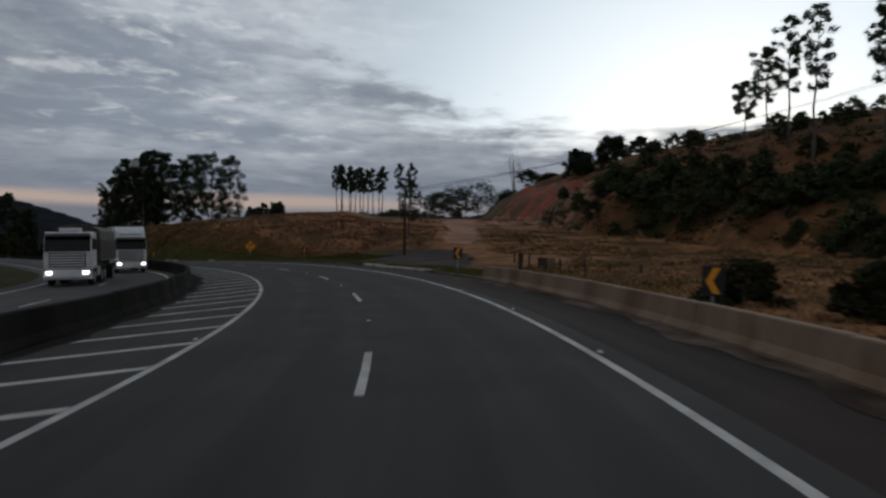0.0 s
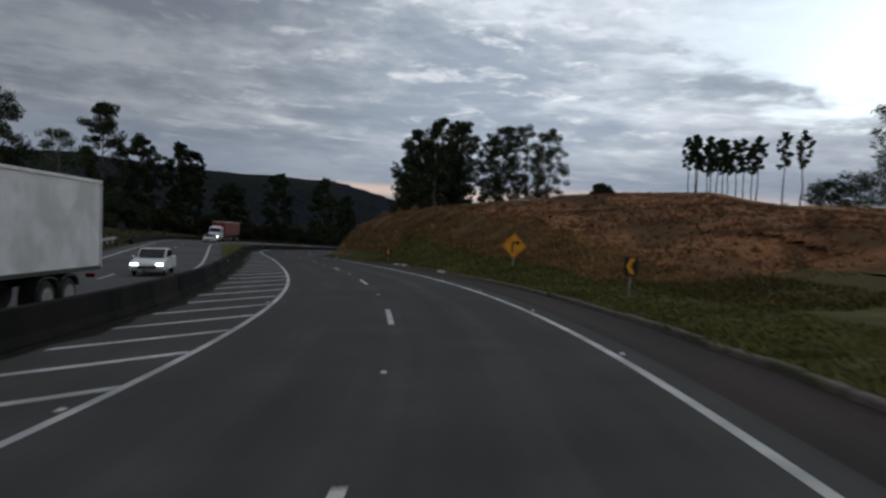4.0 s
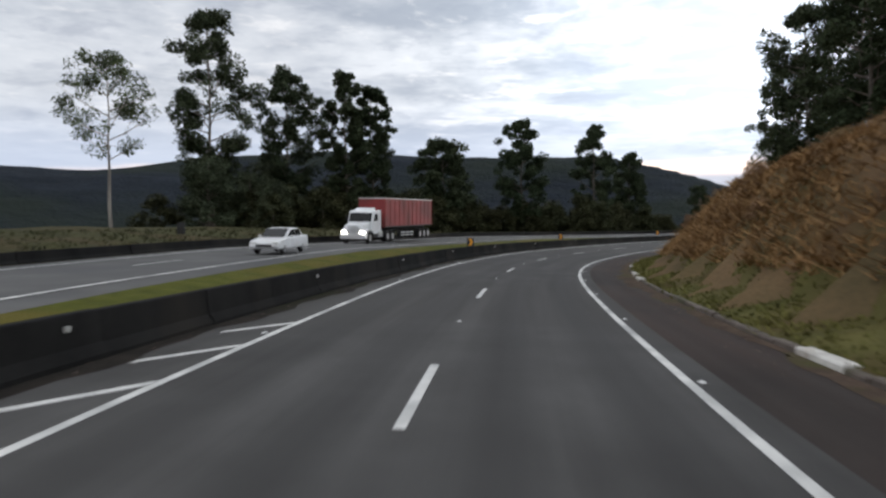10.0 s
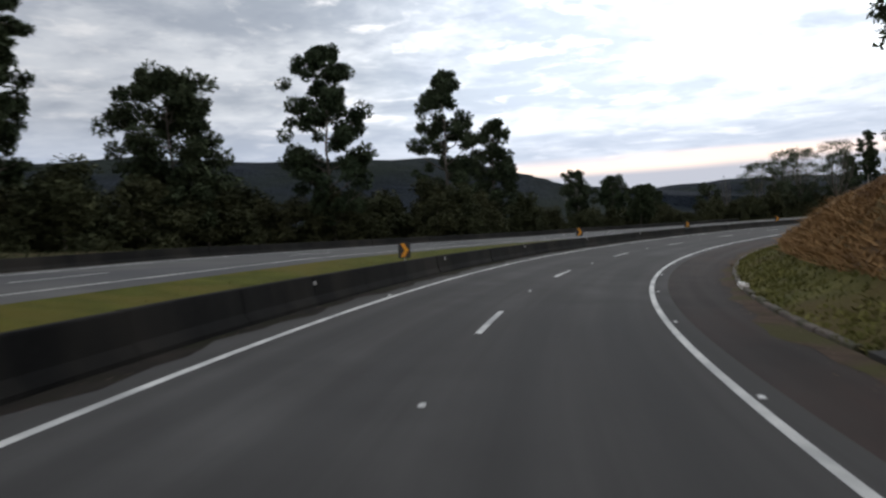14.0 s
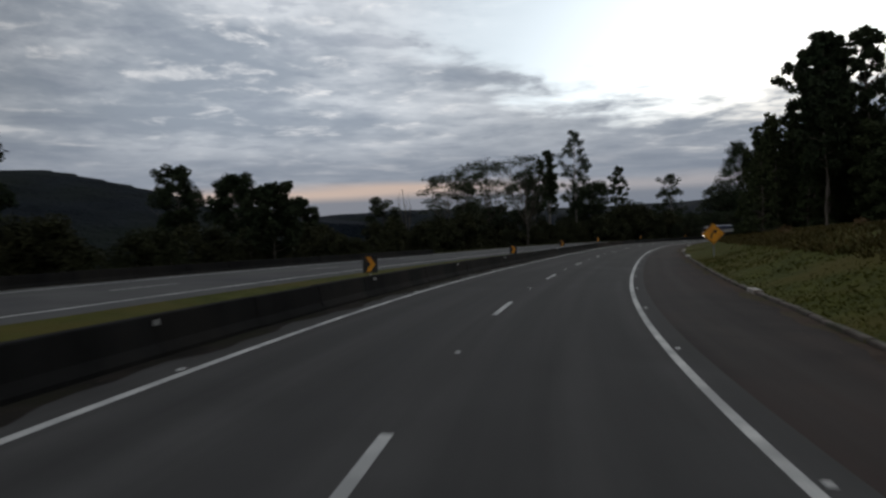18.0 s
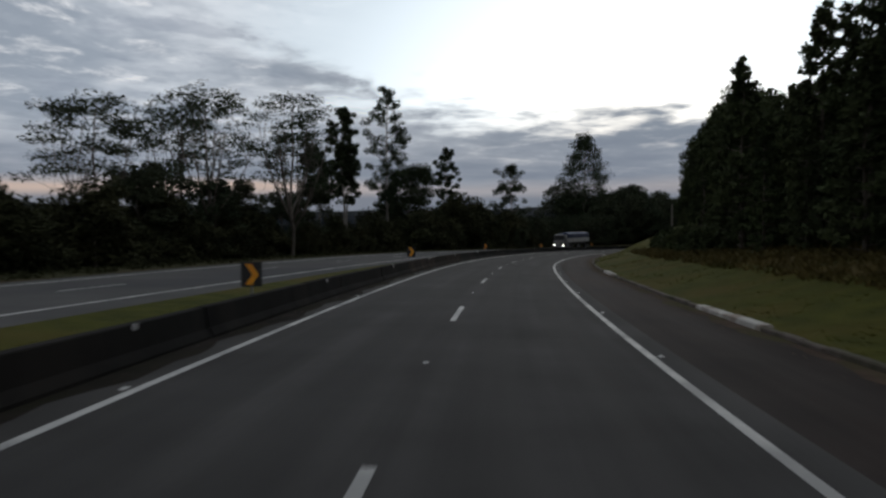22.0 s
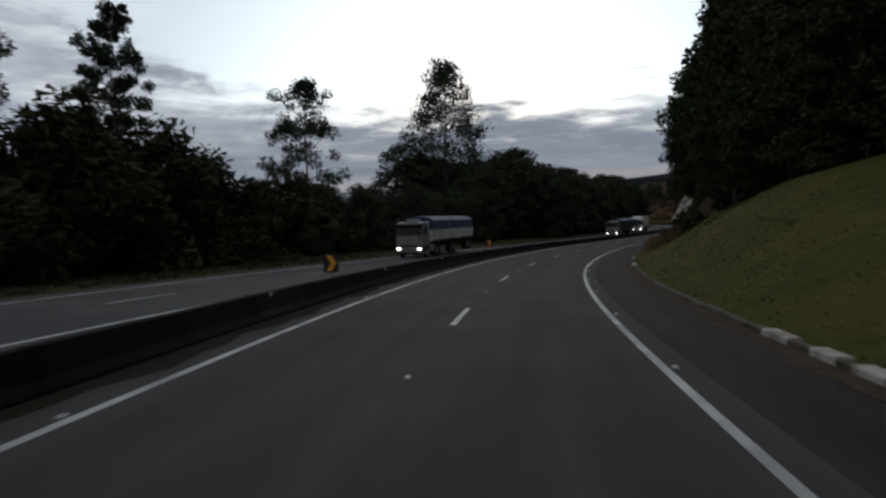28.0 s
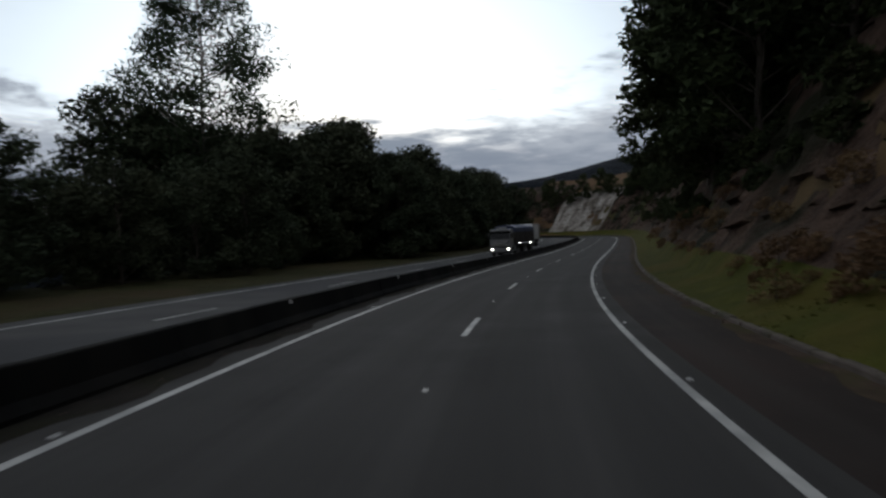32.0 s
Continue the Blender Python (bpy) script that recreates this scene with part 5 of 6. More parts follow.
# ---- hillside above the apron: scrub, tall trees, bare earth ----
def spur_places():
    """Scrub all over the spur, thin on the red face, the cut and the bare patch."""
    r = random.Random(31)
    out = []
    for _ in range(140):
        y = r.uniform(8, 200)
        g = r.uniform(0, 1) ** 1.8 * 62 + .5
        x = float(nodes(y, SPUR_FOOT)) + g
        if (y > 140 and g < 11) or (118 < y <= 140 and g < 10 and r.random() < .45) or (abs(y - 60) < 8 and 6 < g < 22 and r.random() < .8):
            continue
        s0, d0 = nearest(np.array([x]), np.array([y]))
        out.append((float(s0[0]), float(d0[0]), r.uniform(.5, 1.15) * (.8 if g < 5 else 1.0)))
    for _ in range(62):
        y, g = r.uniform(48, 116), r.uniform(1.5, 15)
        s0, d0 = nearest(np.array([float(nodes(y, SPUR_FOOT)) + g]), np.array([y]))
        out.append((float(s0[0]), float(d0[0]), r.uniform(.7, 1.35)))
    return out


scrub = "dark evergreen scrub on the hillside"
forest("scrub", scrub, "hill scrub", [mk("hill_shrub", scrub, "shrub", 5.0, 3.2, 300 + i, "bush", bare=.06, clumps=16, leaves=46, leaf=.5, mat=LEAF_DARK, group="hillside scrub") for i in range(3)],
       spur_places()
       + many(372, 406, 1.3, 14.0, 16.5, .35, .75, 61) + many(484, 530, 2.2, 11.5, 16, .35, .7, 42) + many(520, 690, 2.8, 11, 15, .3, .7, 43), 33)
dry = "brown dead scrub on the dry slope"
forest("dry", dry, "dead scrub", [mk("dead_shrub", dry, "shrub", 2.2, 1.6, 310 + i, "bush", bare=.05, clumps=14, leaves=60, leaf=.15, mat=LEAF_DRY, group="dead scrub") for i in range(3)],
       many(-25, 60, 3.2, 15, 40, .25, .7, 34) + many(78, 122, 1.5, 12.5, 24, .3, .8, 35) + many(124, 204, 1.2, 9.4, 16, .35, .95, 36) + many(122, 215, 3.0, 15, 26, .4, .9, 37)
       + many(200, 250, 1.7, 10, 18, .4, .9, 38) + many(250, 320, 3.0, 14, 20, .3, .7, 39) + many(60, 120, 4, 24, 60, .4, 1.0, 40) + many(486, 600, 2.0, 9.0, 12.5, .4, .95, 41) + many(484, 505, 1.4, 8.2, 11, .5, 1.1, 44), 34)
for k, (s, d, top, w) in enumerate([(58, 78, 36, 3.2), (62, 82, 37, 3.0), (66, 86, 34, 3.2), (50, 76, 34, 3.4), (44, 74, 35, 3.4), (54, 84, 36, 3.4), (38, 76, 36, 3.6), (30, 74, 36, 3.6), (70, 90, 30, 3.0)]):
    grown("hill_tree", s, d, top + 2, w * 1.3, 330 + k, "gum", "tall thin gum with bare trunk on the hilltop", bare=.45, clumps=30, leaves=120, leaf=.3, group="hilltop gums", bark=BARK)
for k, (x, y, top, w, st) in enumerate([(40.5, 223, 27.4, 5.0, "spread"), (48, 222, 26, 4.0, "forest"), (56, 220, 27.5, 4.0, "gum"), (63, 214, 28, 4.5, "forest"), (34, 318, 31.7, 9.0, "forest"), (24, 322, 29.5, 8.0, "forest"), (15, 322, 27, 6.0, "forest"),
                                       (46, 310, 27, 6.0, "forest"), (43, 168, 27, 3.6, "gum"), (50, 160, 29, 3.4, "forest"), (56, 158, 29, 3.4, "gum"), (40, 150, 23.5, 3.0, "forest")]):
    grown_at("field_tree", x, y, top, w, 350 + k, st, "dark round-crowned tree at the far side of the field", bare=.2, clumps=30, leaves=130, leaf=.36, group="field trees")
grown_at("bare_tree", 34.1, 211, 33, 3.4, 371, "spread", "leafless grey tree with thin upright limbs", bare=.3, clumps=34, leaves=0, bark=BARK, group="bare trees")
grown("bare_tree", 163.3, 43.7, 21.4, 3.0, 374, "spread", "leafless grey tree with thin upright limbs", bare=.3, clumps=34, leaves=0, bark=BARK, group="bare trees")
grown("bare_tree", 361.5, -36.0, 11.0, 2.0, 376, "spread", "leafless grey tree with thin upright limbs", bare=.4, clumps=16, leaves=0, bark=BARK, group="bare trees")
grown("field_tree", 158.7, 51.8, 13.9, 1.9, 375, "forest", "small dark round tree on the crest of the field", bare=.2, clumps=22, leaves=110, leaf=.3, group="field trees")
for k, (s, d, top, w) in enumerate([(9.6, 10.9, 1.75, 1.15), (6.0, 12.2, 1.7, 1.2)]):
    grown("verge_bush", s, d, top, w, 380 + k, "bush", "dark leafy bush on the dry grass behind the barrier", "shrub", bare=.06, clumps=18, leaves=170, leaf=.12, mat=LEAF_OLIVE, group="bushes by the barrier")
grown_at("pole_tree", 1.2, 93.9, 11.9, 3.2, 373, "gum", "airy thin-leaved tree on the field behind the utility pole", bare=.28, clumps=50, leaves=95, leaf=.15, mat=LEAF_OLIVE)

# ---- low growth too small to count ----
def low_growth(name, places, leaves, leaf, mat, label, category, seed):
    """Small tufts of leaves hugging the open ground: places (x, y, radius)."""
    rng = np.random.default_rng(seed)
    x, y, r = (np.array(v, float) for v in zip(*places))
    z = terrain(x, y)[0]
    cs = [(x[i], y[i], z[i] + .25 * r[i]) for i in range(len(x))]
    rs = [((r[i], r[i], r[i] * (.8 if category == "scrub" else .3)), leaves) for i in range(len(x))]
    return tagged(new(name, quads_mesh(name, leaf_quads(rng, cs, rs, leaf), mat)), label, category, kind="stuff")


rl = random.Random(77)
spots = []
while len(spots) < 950:
    y = rl.uniform(5, 135)
    g = rl.random() ** 1.5 * 45
    spots.append((float(nodes(y, SPUR_FOOT)) + g, y, rl.uniform(.5, 1.5)))
low_growth("low_scrub", spots, 26, .3, LEAF_OLIVE, "low dark scrub and bracken covering the hillside", "scrub", 21)
spots = []
while len(spots) < 900:
    y, x = rl.uniform(0, 190), rl.uniform(2, 44)
    if x > float(nodes(y, SPUR_FOOT)) + 3 or abs(x - 6.6 - (y - 70) * .072) < 3.5:
        continue
    s0, d0 = nearest(np.array([x]), np.array([y]))
    if float(d0[0]) - kerb_f(float(s0[0])) < (13 if 44 < float(s0[0]) < 78 else 3):
        continue
    spots.append((x, y, rl.uniform(.3, 1.1)))
low_growth("tussocks", spots[::3], 60, .13, LEAF_DRY, "brown grass tussocks scattered over the field", "grass", 22)
low_growth("green_tufts", [(x + 1.3, y + .8, r * .8) for x, y, r in spots[::3]], 50, .12, BLADE_RANK, "dull green weed tufts scattered over the field", "grass", 23)

# ---- grass blades, one object a stretch ----
def tufts(name, s0, s1, e0, e1, count, height, mat, label, seed, side="right", bend=.7, fn=level):
    rng = np.random.default_rng(seed)
    s = rng.uniform(s0, s1, count)
    e = e0 + (e1 - e0) * rng.random(count) ** 1.2
    d = nodes(s, KERB) + e if side == "right" else (nodes(s, OTHER) - 9.0 - e if side == "left" else nodes(s, BARRIER) - .35 - e * np.maximum(nodes(s, BARRIER) - nodes(s, OTHER) - 2.0, .05))
    patch = wave(s * 1.0, d, 2.6, seed) + rng.normal(0, .6, count) > -.6
    s, d = s[patch], d[patch]
    x, y = plan(s, d)
    if fn is open_level:
        clear = np.abs(x - 6.6 - (y - 70) * .072) > 3.2
        s, d, x, y = s[clear], d[clear], x[clear], y[clear]
    z = fn(s, d) - .03
    n = len(s)
    out = []
    for k in range(4):
        a = rng.uniform(0, 6.28, n)
        h = height * rng.uniform(.45, 1.25, n)
        w = .035 + .02 * rng.random(n)
        ox, oy = rng.normal(0, .1, n), rng.normal(0, .1, n)
        lx, ly = rng.normal(0, bend, n) * h, rng.normal(0, bend, n) * h
        p = np.stack([x + ox, y + oy, z], -1)
        u = np.stack([np.cos(a) * w, np.sin(a) * w, 0 * a], -1)
        t = p + np.stack([lx, ly, h], -1)
        out.append(np.stack([p - u, p + u, t + u * .2, t - u * .2], 1))
    return tagged(new(name, quads_mesh(name, np.concatenate(out), mat)), label, "grass", kind="stuff")


tufts("verge_grass", 76, 125, .25, 5.6, 15000, .17, BLADE_RANK, "rough uneven green grass on the verge", 1)
tufts("verge_grass", 122, 246, .2, 2.6, 8000, .12, BLADE_RANK, "uneven olive grass at the foot of the bank", 10)
tufts("verge_grass", 246, 310, .3, 6, 7000, .08, BLADE, "uneven green grass on the verge", 13)
tufts("verge_grass", 24.5, 45, .2, 4.2, 5000, .14, BLADE_RANK, "rough olive grass on the corner behind the kerb", 14)
tufts("verge_grass", 300, 500, .3, 9, 14000, .05, BLADE, "uneven green grass on the verge and mound", 2)
tufts("dry_grass", -25, 36, .9, 18, 9000, .24, BLADE_DRY, "pale dry grass behind the barrier", 3, fn=open_level)
tufts("dry_grass", 76, 125, 4.4, 10, 8000, .26, BLADE_DRY, "pale dead grass on the bank", 4)
tufts("dry_grass", 122, 250, 2.4, 12, 34000, .27, BLADE_DRY, "dead grass on the face of the bank", 8, bend=1.3)
tufts("verge_grass", 37, 60, .2, 2.4, 3500, .15, BLADE_RANK, "rough olive grass between kerb and apron", 9)
tufts("verge_grass", 58, 77, .2, 6, 6500, .17, BLADE_RANK, "rough olive grass beside the apron", 15)
tufts("verge_grass", 67, 77, 5, 12, 3000, .2, BLADE_OLIVE, "yellowing grass behind the apron", 16)
tufts("field_grass", 74, 130, 10, 40, 8000, .26, BLADE_RED, "rough red-brown dead grass on the field", 17, bend=1.1, fn=open_level)
tufts("field_grass", 28, 76, 17, 42, 6000, .2, BLADE_DRY, "short dry grass on the field", 18, bend=1.1, fn=open_level)
tufts("dry_grass", 246, 400, 4.2, 16, 14000, .32, BLADE_OLIVE, "yellowing tall grass on the low bank", 5)
tufts("median_grass", 95, 375, 0, .8, 7000, .06, BLADE, "short green grass in the median", 6, "median")
tufts("far_verge_grass", 90, 480, .3, 14, 12000, .25, LEAF_OLIVE, "rough grass on the far verge", 7, "left")


def grit(name, s0, s1, off, spread, count, size, label, seed):
    """Loose stones lying on the carriageway's edge, small three-sided chips."""
    rng = np.random.default_rng(seed)
    s = rng.uniform(s0, s1, count)
    d = np.array([off(v) for v in s]) + rng.normal(0, spread, count)
    x, y = plan(s, d)
    z = deck(s, d) + .004
    r = size * rng.uniform(.4, 1.4, count)
    a = rng.uniform(0, 6.28, count)
    p = np.stack([x, y, z], -1)
    corner = [p + np.stack([np.cos(a + k * 2.09) * r, np.sin(a + k * 2.09) * r, 0 * r], -1) for k in range(3)]
    top = p + np.stack([rng.normal(0, .3, count) * r, rng.normal(0, .3, count) * r, r * .9], -1)
    tri = np.concatenate([np.stack([corner[k], corner[(k + 1) % 3], top], 1) for k in range(3)])
    return tagged(new(name, quads_mesh(name, tri, GRIT)), label, "gravel", kind="stuff")


grit("shoulder_grit", 0, 618, lambda s: kerb_f(s) - .45, .3, 5000, .018, "loose grit and small stones along the kerb", 11)
grit("barrier_grit", 0, 618, lambda s: barrier_f(s) + .7, .25, 3500, .016, "loose grit along the barrier foot", 12)



# ---- kerb along the shoulder ----
WHITE = [(44.5, 46.3), (46.7, 49.4), (91.5, 93.5), (105.5, 107), (108, 110), (148, 150), (172, 174), (176, 178.5), (187, 189.5), (221, 223), (281, 282.5), (318, 320),
         (335.4, 341.3), (362.9, 368.1), (421, 422.4), (423.6, 424.9), (425.7, 426.8), (427.4, 428.5), (429.7, 431.3), (465.3, 467.4), (479, 480.5)]
INLETS = [33.4, 50.6, 118.6, 123.4, 206.0, 394.0]
for a, b in ((24.6, 150), (150, 270), (270, 390), (390, 500), (500, 600), (600, 700)):
    x, y = plan(a, kerb_f(a))
    run = thing("kerb", Matrix.Translation((float(x), float(y), float(deck(a, kerb_f(a))))), "worn concrete kerb edging the shoulder, whitewashed in places", "kerb", "kerb runs")
    inv = run.matrix_basis.inverted()
    rk = random.Random(int(a))
    cuts = []
    s = float(a)
    while s < b:
        span = next((q for q in WHITE if q[0] <= s + .01 < q[1]), None)
        if span:
            e = min(s + 2.4, span[1])
        else:
            ahead = [q[0] for q in WHITE if q[0] > s + .01]
            e = min([s + 1.2] + ahead)
        if e - s > .15 and not (33.6 < (s + e) / 2 < 44.4) and not any(abs((s + e) / 2 - q) < 0.9 for q in INLETS):
            cuts.append((s, e - .03, span is not None))
        s = e
    for s, e, white in cuts:
        h, w = (0.145 if white else 0.11) + rk.uniform(-.02, .02), (0.34 if white else 0.22)
        verts = []
        jog = rk.uniform(-.025, .025)
        for q in (s, e):
            for off, up in ((-.02, -.1), (0.0, h - .03), (.03, h), (w - .03, h), (w, h - .04), (w, -.1)):
                d = kerb_f(q) + off + jog
                x, y = plan(q, d)
                verts.append(inv @ Vector((float(x), float(y), float(deck(q, d)) + up)))
        faces = [(j, j + 1, j + 7, j + 6) for j in range(5)] + [(5, 4, 3, 2, 1, 0), (6, 7, 8, 9, 10, 11)]
        part("kerb_stone", mesh_from("kerb_stone", verts, faces, KERB_WHITE if white else KERB_GREY), None, run, "whitewashed stone" if white else "")
for q in INLETS:
    d = kerb_f(q) + 0.28
    m = Matrix.Translation(spot(q, kerb_f(q) - .05)) @ Matrix.Rotation(radians(heading(q)), 4, "Z")
    t0 = thing("drain_inlet", m, "dark open drain inlet in the kerb", "drain", "drain inlets")
    part("pit", box(B(), (0.5, 1.3, 0.12), (0.3, 0, 0.05), 0.02), PIT, t0)
    part("lintel", box(B(), (0.3, 1.7, 0.1), (0.62, 0, 0.15), 0.02), KERB_GREY, t0)

# ---- raised studs on the lines ----
stud_mesh = mesh_from("stud", [(-.05, -.05, 0), (.05, -.05, 0), (.05, .05, 0), (-.05, .05, 0), (-.035, -.025, .022), (.035, -.025, .022), (.035, .025, .022), (-.035, .025, .022)],
                      [(4, 5, 6, 7), (0, 1, 5, 4), (1, 2, 6, 5), (2, 3, 7, 6), (3, 0, 4, 7)], REFLECTOR)
rs = random.Random(3)
for k in range(-1, 38):
    for s, d in ((k * 16 + 9.6 + rs.uniform(-.3, .3), rs.uniform(-.05, .05)), (k * 16 + 3.0, r_line(k * 16 + 3) + .2), (k * 16 + 11.0, r_line(k * 16 + 11) + .2), (k * 16 + 7.0, l_line(k * 16 + 7) - .2)):
        ob = part("stud", stud_mesh, None, road)
        x, y = plan(s, d)
        ob.matrix_basis = Matrix.Translation((float(x), float(y), float(deck(s, d)) + .002)) @ Matrix.Rotation(radians(heading(s)), 4, "Z")

# ---- signs ----
SIDE = Matrix.Rotation(math.pi / 2, 4, "Z")


def chevron(s, d, centre, point, label, tilt=0.0, face=180, size=1.0):
    """Black plate with one orange arrowhead on a steel post, facing the traffic."""
    ground = float(level(s, d))
    up = float(deck(s, max(d, barrier_f(s)) if d < 0 else kerb_f(s))) + centre - ground
    base = thing("chevron_sign", Matrix.Translation(spot(s, d)) @ Matrix.Rotation(radians(heading(s) + tilt), 4, "Z"), label, "road sign", "chevron signs")
    w, h = .29 * size, .34 * size
    part("post", rod(B(), .03, .03, up - h + .3 + .2, (0, .03, -.2)), GALV, base)
    part("plate", prism(B(), [(-w, up - h), (w, up - h), (w, up + h), (-w, up + h)], .012, None, .004), SIGN_BLACK, base)
    k = 1 if point == "right" else -1
    arrow = [(-.17, h * .86), (.02, h * .86), (.21, 0), (.02, -h * .86), (-.17, -h * .86), (.02, 0)]
    arrow = [(k * x * size, up + z) for x, z in arrow]
    part("arrowhead", prism(B(), arrow if k > 0 else arrow[::-1], .006, Matrix.Translation((0, -.012, 0))), SIGN_ORANGE, base, "reflective orange arrowhead")
    return base


for s, d, up in ((194.3, -5.95, 1.1), (223.2, -6.4, 1.12), (252.6, -6.3, 1.15), (279.5, -6.0, 1.05), (310.7, -5.75, 1.0), (336.9, -5.7, 1.08), (365.1, -5.65, 1.15), (403.8, -5.8, 1.15), (440.9, -5.65, 1.1), (479.1, -5.6, 1.15)):
    chevron(s, d, up + 0.0, "right", "black plate with bright orange arrowhead behind the median barrier", tilt=rs.uniform(-8, 8))
chevron(7.5, 8.8, 0.98, "left", "black plate with orange arrowhead beside the pale barrier", 6, size=1.15)
chevron(34.0, 8.5, 1.2, "left", "black plate with orange arrowhead on the grass corner", 8, size=1.1)
chevron(71.0, 9.0, 1.3, "left", "black plate with orange arrowhead at the field edge", 10)
chevron(117.5, 7.6, 1.15, "left", "black plate with orange arrowhead on the green verge", 8)


def diamond(s, d, centre, bent, label):
    ground = float(level(s, d))
    up = float(deck(s, kerb_f(s))) + centre - ground
    base = thing("warning_sign", Matrix.Translation(spot(s, d)) @ Matrix.Rotation(radians(heading(s)), 4, "Z"), label, "road sign", "warning signs")
    part("post", box(B(), (.09, .07, up + .5), (0, .05, up / 2 - .05), .008), GALV, base, "pale square post")
    r = .80
    sq = [(0, up - r), (r, up), (0, up + r), (-r, up)]
    part("plate", prism(B(), sq, .016, None, .01), SIGN_ORANGE, base)
    rim = B()
    for i in range(4):
        (ax, az), (bx, bz) = sq[i], sq[(i + 1) % 4]
        p, q = Vector((ax, -.012, az)) * 1, Vector((bx, -.012, bz))
        c = (p + q) / 2
        c.x, c.z = c.x * .93, up + (c.z - up) * .93
        ang = math.atan2(bz - az, bx - ax)
        box(rim, (r * 1.26, .004, .025), c, 0, Matrix.Rotation(-ang, 4, "Y"))
    part("border", rim, SIGN_BLACK, base)
    ar = B()
    if bent == "curve":
        pts = [(-.16 + .34 * (1 - math.cos(a)), -.34 + .50 * math.sin(a)) for a in np.linspace(0, math.pi * .42, 9)]
    else:
        pts = [(-.12, -.38 + .1 * i) for i in range(6)] + [(-.09, .16), (-.02, .2)] + [(.06 + .06 * i, .2) for i in range(3)]
    for (ax, az), (bx, bz) in zip(pts, pts[1:]):
        ln = math.hypot(bx - ax, bz - az)
        box(ar, (ln + .04, .006, .095), ((ax + bx) / 2, -.014, up + (az + bz) / 2), 0, Matrix.Rotation(-math.atan2(bz - az, bx - ax), 4, "Y"))
    (ax, az), (bx, bz) = pts[-2], pts[-1]
    a = math.atan2(bz - az, bx - ax)
    tip = [(.24, 0), (-.03, .15), (-.03, -.15)]
    tri = [(bx + x * math.cos(a) - z * math.sin(a), up + bz + x * math.sin(a) + z * math.cos(a)) for x, z in tip]
    prism(ar, tri, .006, Matrix.Translation((0, -.014, 0)))
    part("arrow", ar, SIGN_BLACK, base)
    return base


diamond(309.6, 9.5, 2.0, "curve", "orange diamond warning sign with black curve arrow on the verge")
diamond(87.6, 9.6, 1.95, "bend", "orange diamond warning sign with black bend arrow on the verge")
# two signs seen from behind, for the other carriageway
for s, d, up, shape in ((166.6, -25.0, 1.35, "diamond"), (183.7, -25.0, .9, "square")):
    base = thing("sign_back", Matrix.Translation(spot(s, d)) @ Matrix.Rotation(radians(heading(s) + 180), 4, "Z"), "dark back of a road sign on the far verge", "road sign", "signs from behind")
    part("post", rod(B(), .035, .035, up + .3, (0, .02, -.2)), WOOD, base)
    r = .72 if shape == "diamond" else .42
    out = [(0, up - r), (r, up), (0, up + r), (-r, up)] if shape == "diamond" else [(-.33, up - r), (.33, up - r), (.33, up + r), (-.33, up + r)]
    part("plate", prism(B(), out, .02, Matrix.Translation((0, -.03, 0)), .008), SIGN_BLACK, base)

# ---- guard rail on the far verge ----
gs = np.arange(92.0, 138.1, 4.0)
rail0 = thing("guard_rail", Matrix.Translation(spot(gs[0], other_f(gs[0]) - 10.4)), "pale steel guard rail on short posts along the far verge", "guard rail")
inv = rail0.matrix_basis.inverted()
wave_prof = [(0, .0), (.035, .04), (.035, .09), (0, .13), (0, .17), (.035, .21), (.035, .26), (0, .30)]
verts, faces = [], []
for i, s in enumerate(np.arange(92.0, 138.1, 2.0)):
    th = radians(heading(s))
    p = spot(s, other_f(s) - 10.4, .5)
    for a, z in wave_prof:
        verts.append(inv @ (p + Vector((a * math.cos(th), a * math.sin(th), z))))
    if i:
        o = (i - 1) * 8
        faces += [(o + j, o + j + 1, o + j + 9, o + j + 8) for j in range(7)]
part("rail", mesh_from("rail", verts, faces, GALV), None, rail0)
for s in gs:
    bm = box(B(), (.12, .1, 1.1), inv @ (spot(s, other_f(s) - 10.52) + Vector((0, 0, .3))), .01)
    part("post", bm, GALV, rail0)

# ---- utility poles with their cables ----
def utility_pole(s, d, h, label, yaw, arm=True, group="utility poles", r=.17):
    base = thing("utility_pole", stand(s, d, yaw, 1, 0), label, "pole", group)
    part("pole", rod(B(), r, .65 * r, h + .6, (0, 0, -.6), None, 14), WOOD, base)
    if arm:
        part("crossarm", box(B(), (1.5, .1, .12), (0, .12, h - .25), .01), WOOD, base)
        for x in (-.62, 0, .62):
            part("insulator", rod(B(), .04, .06, .16, (x, .12, h - .19), None, 10), GREY_BODY, base)
    return base


def cable(p, q, sag, r=.018):
    p, q = Vector(p), Vector(q)
    pts = [p.lerp(q, w) - Vector((0, 0, sag * 4 * w * (1 - w))) for w in np.linspace(0, 1, 13)]
    v, f = tube([a - p for a in pts], [r] * 13, 5)
    ob = new("overhead_cable", mesh_from("overhead_cable", v, f, CABLE))
    ob.matrix_basis = Matrix.Translation(p)
    return tagged(ob, "thin black overhead cable sagging between poles", "cable", "overhead cables")


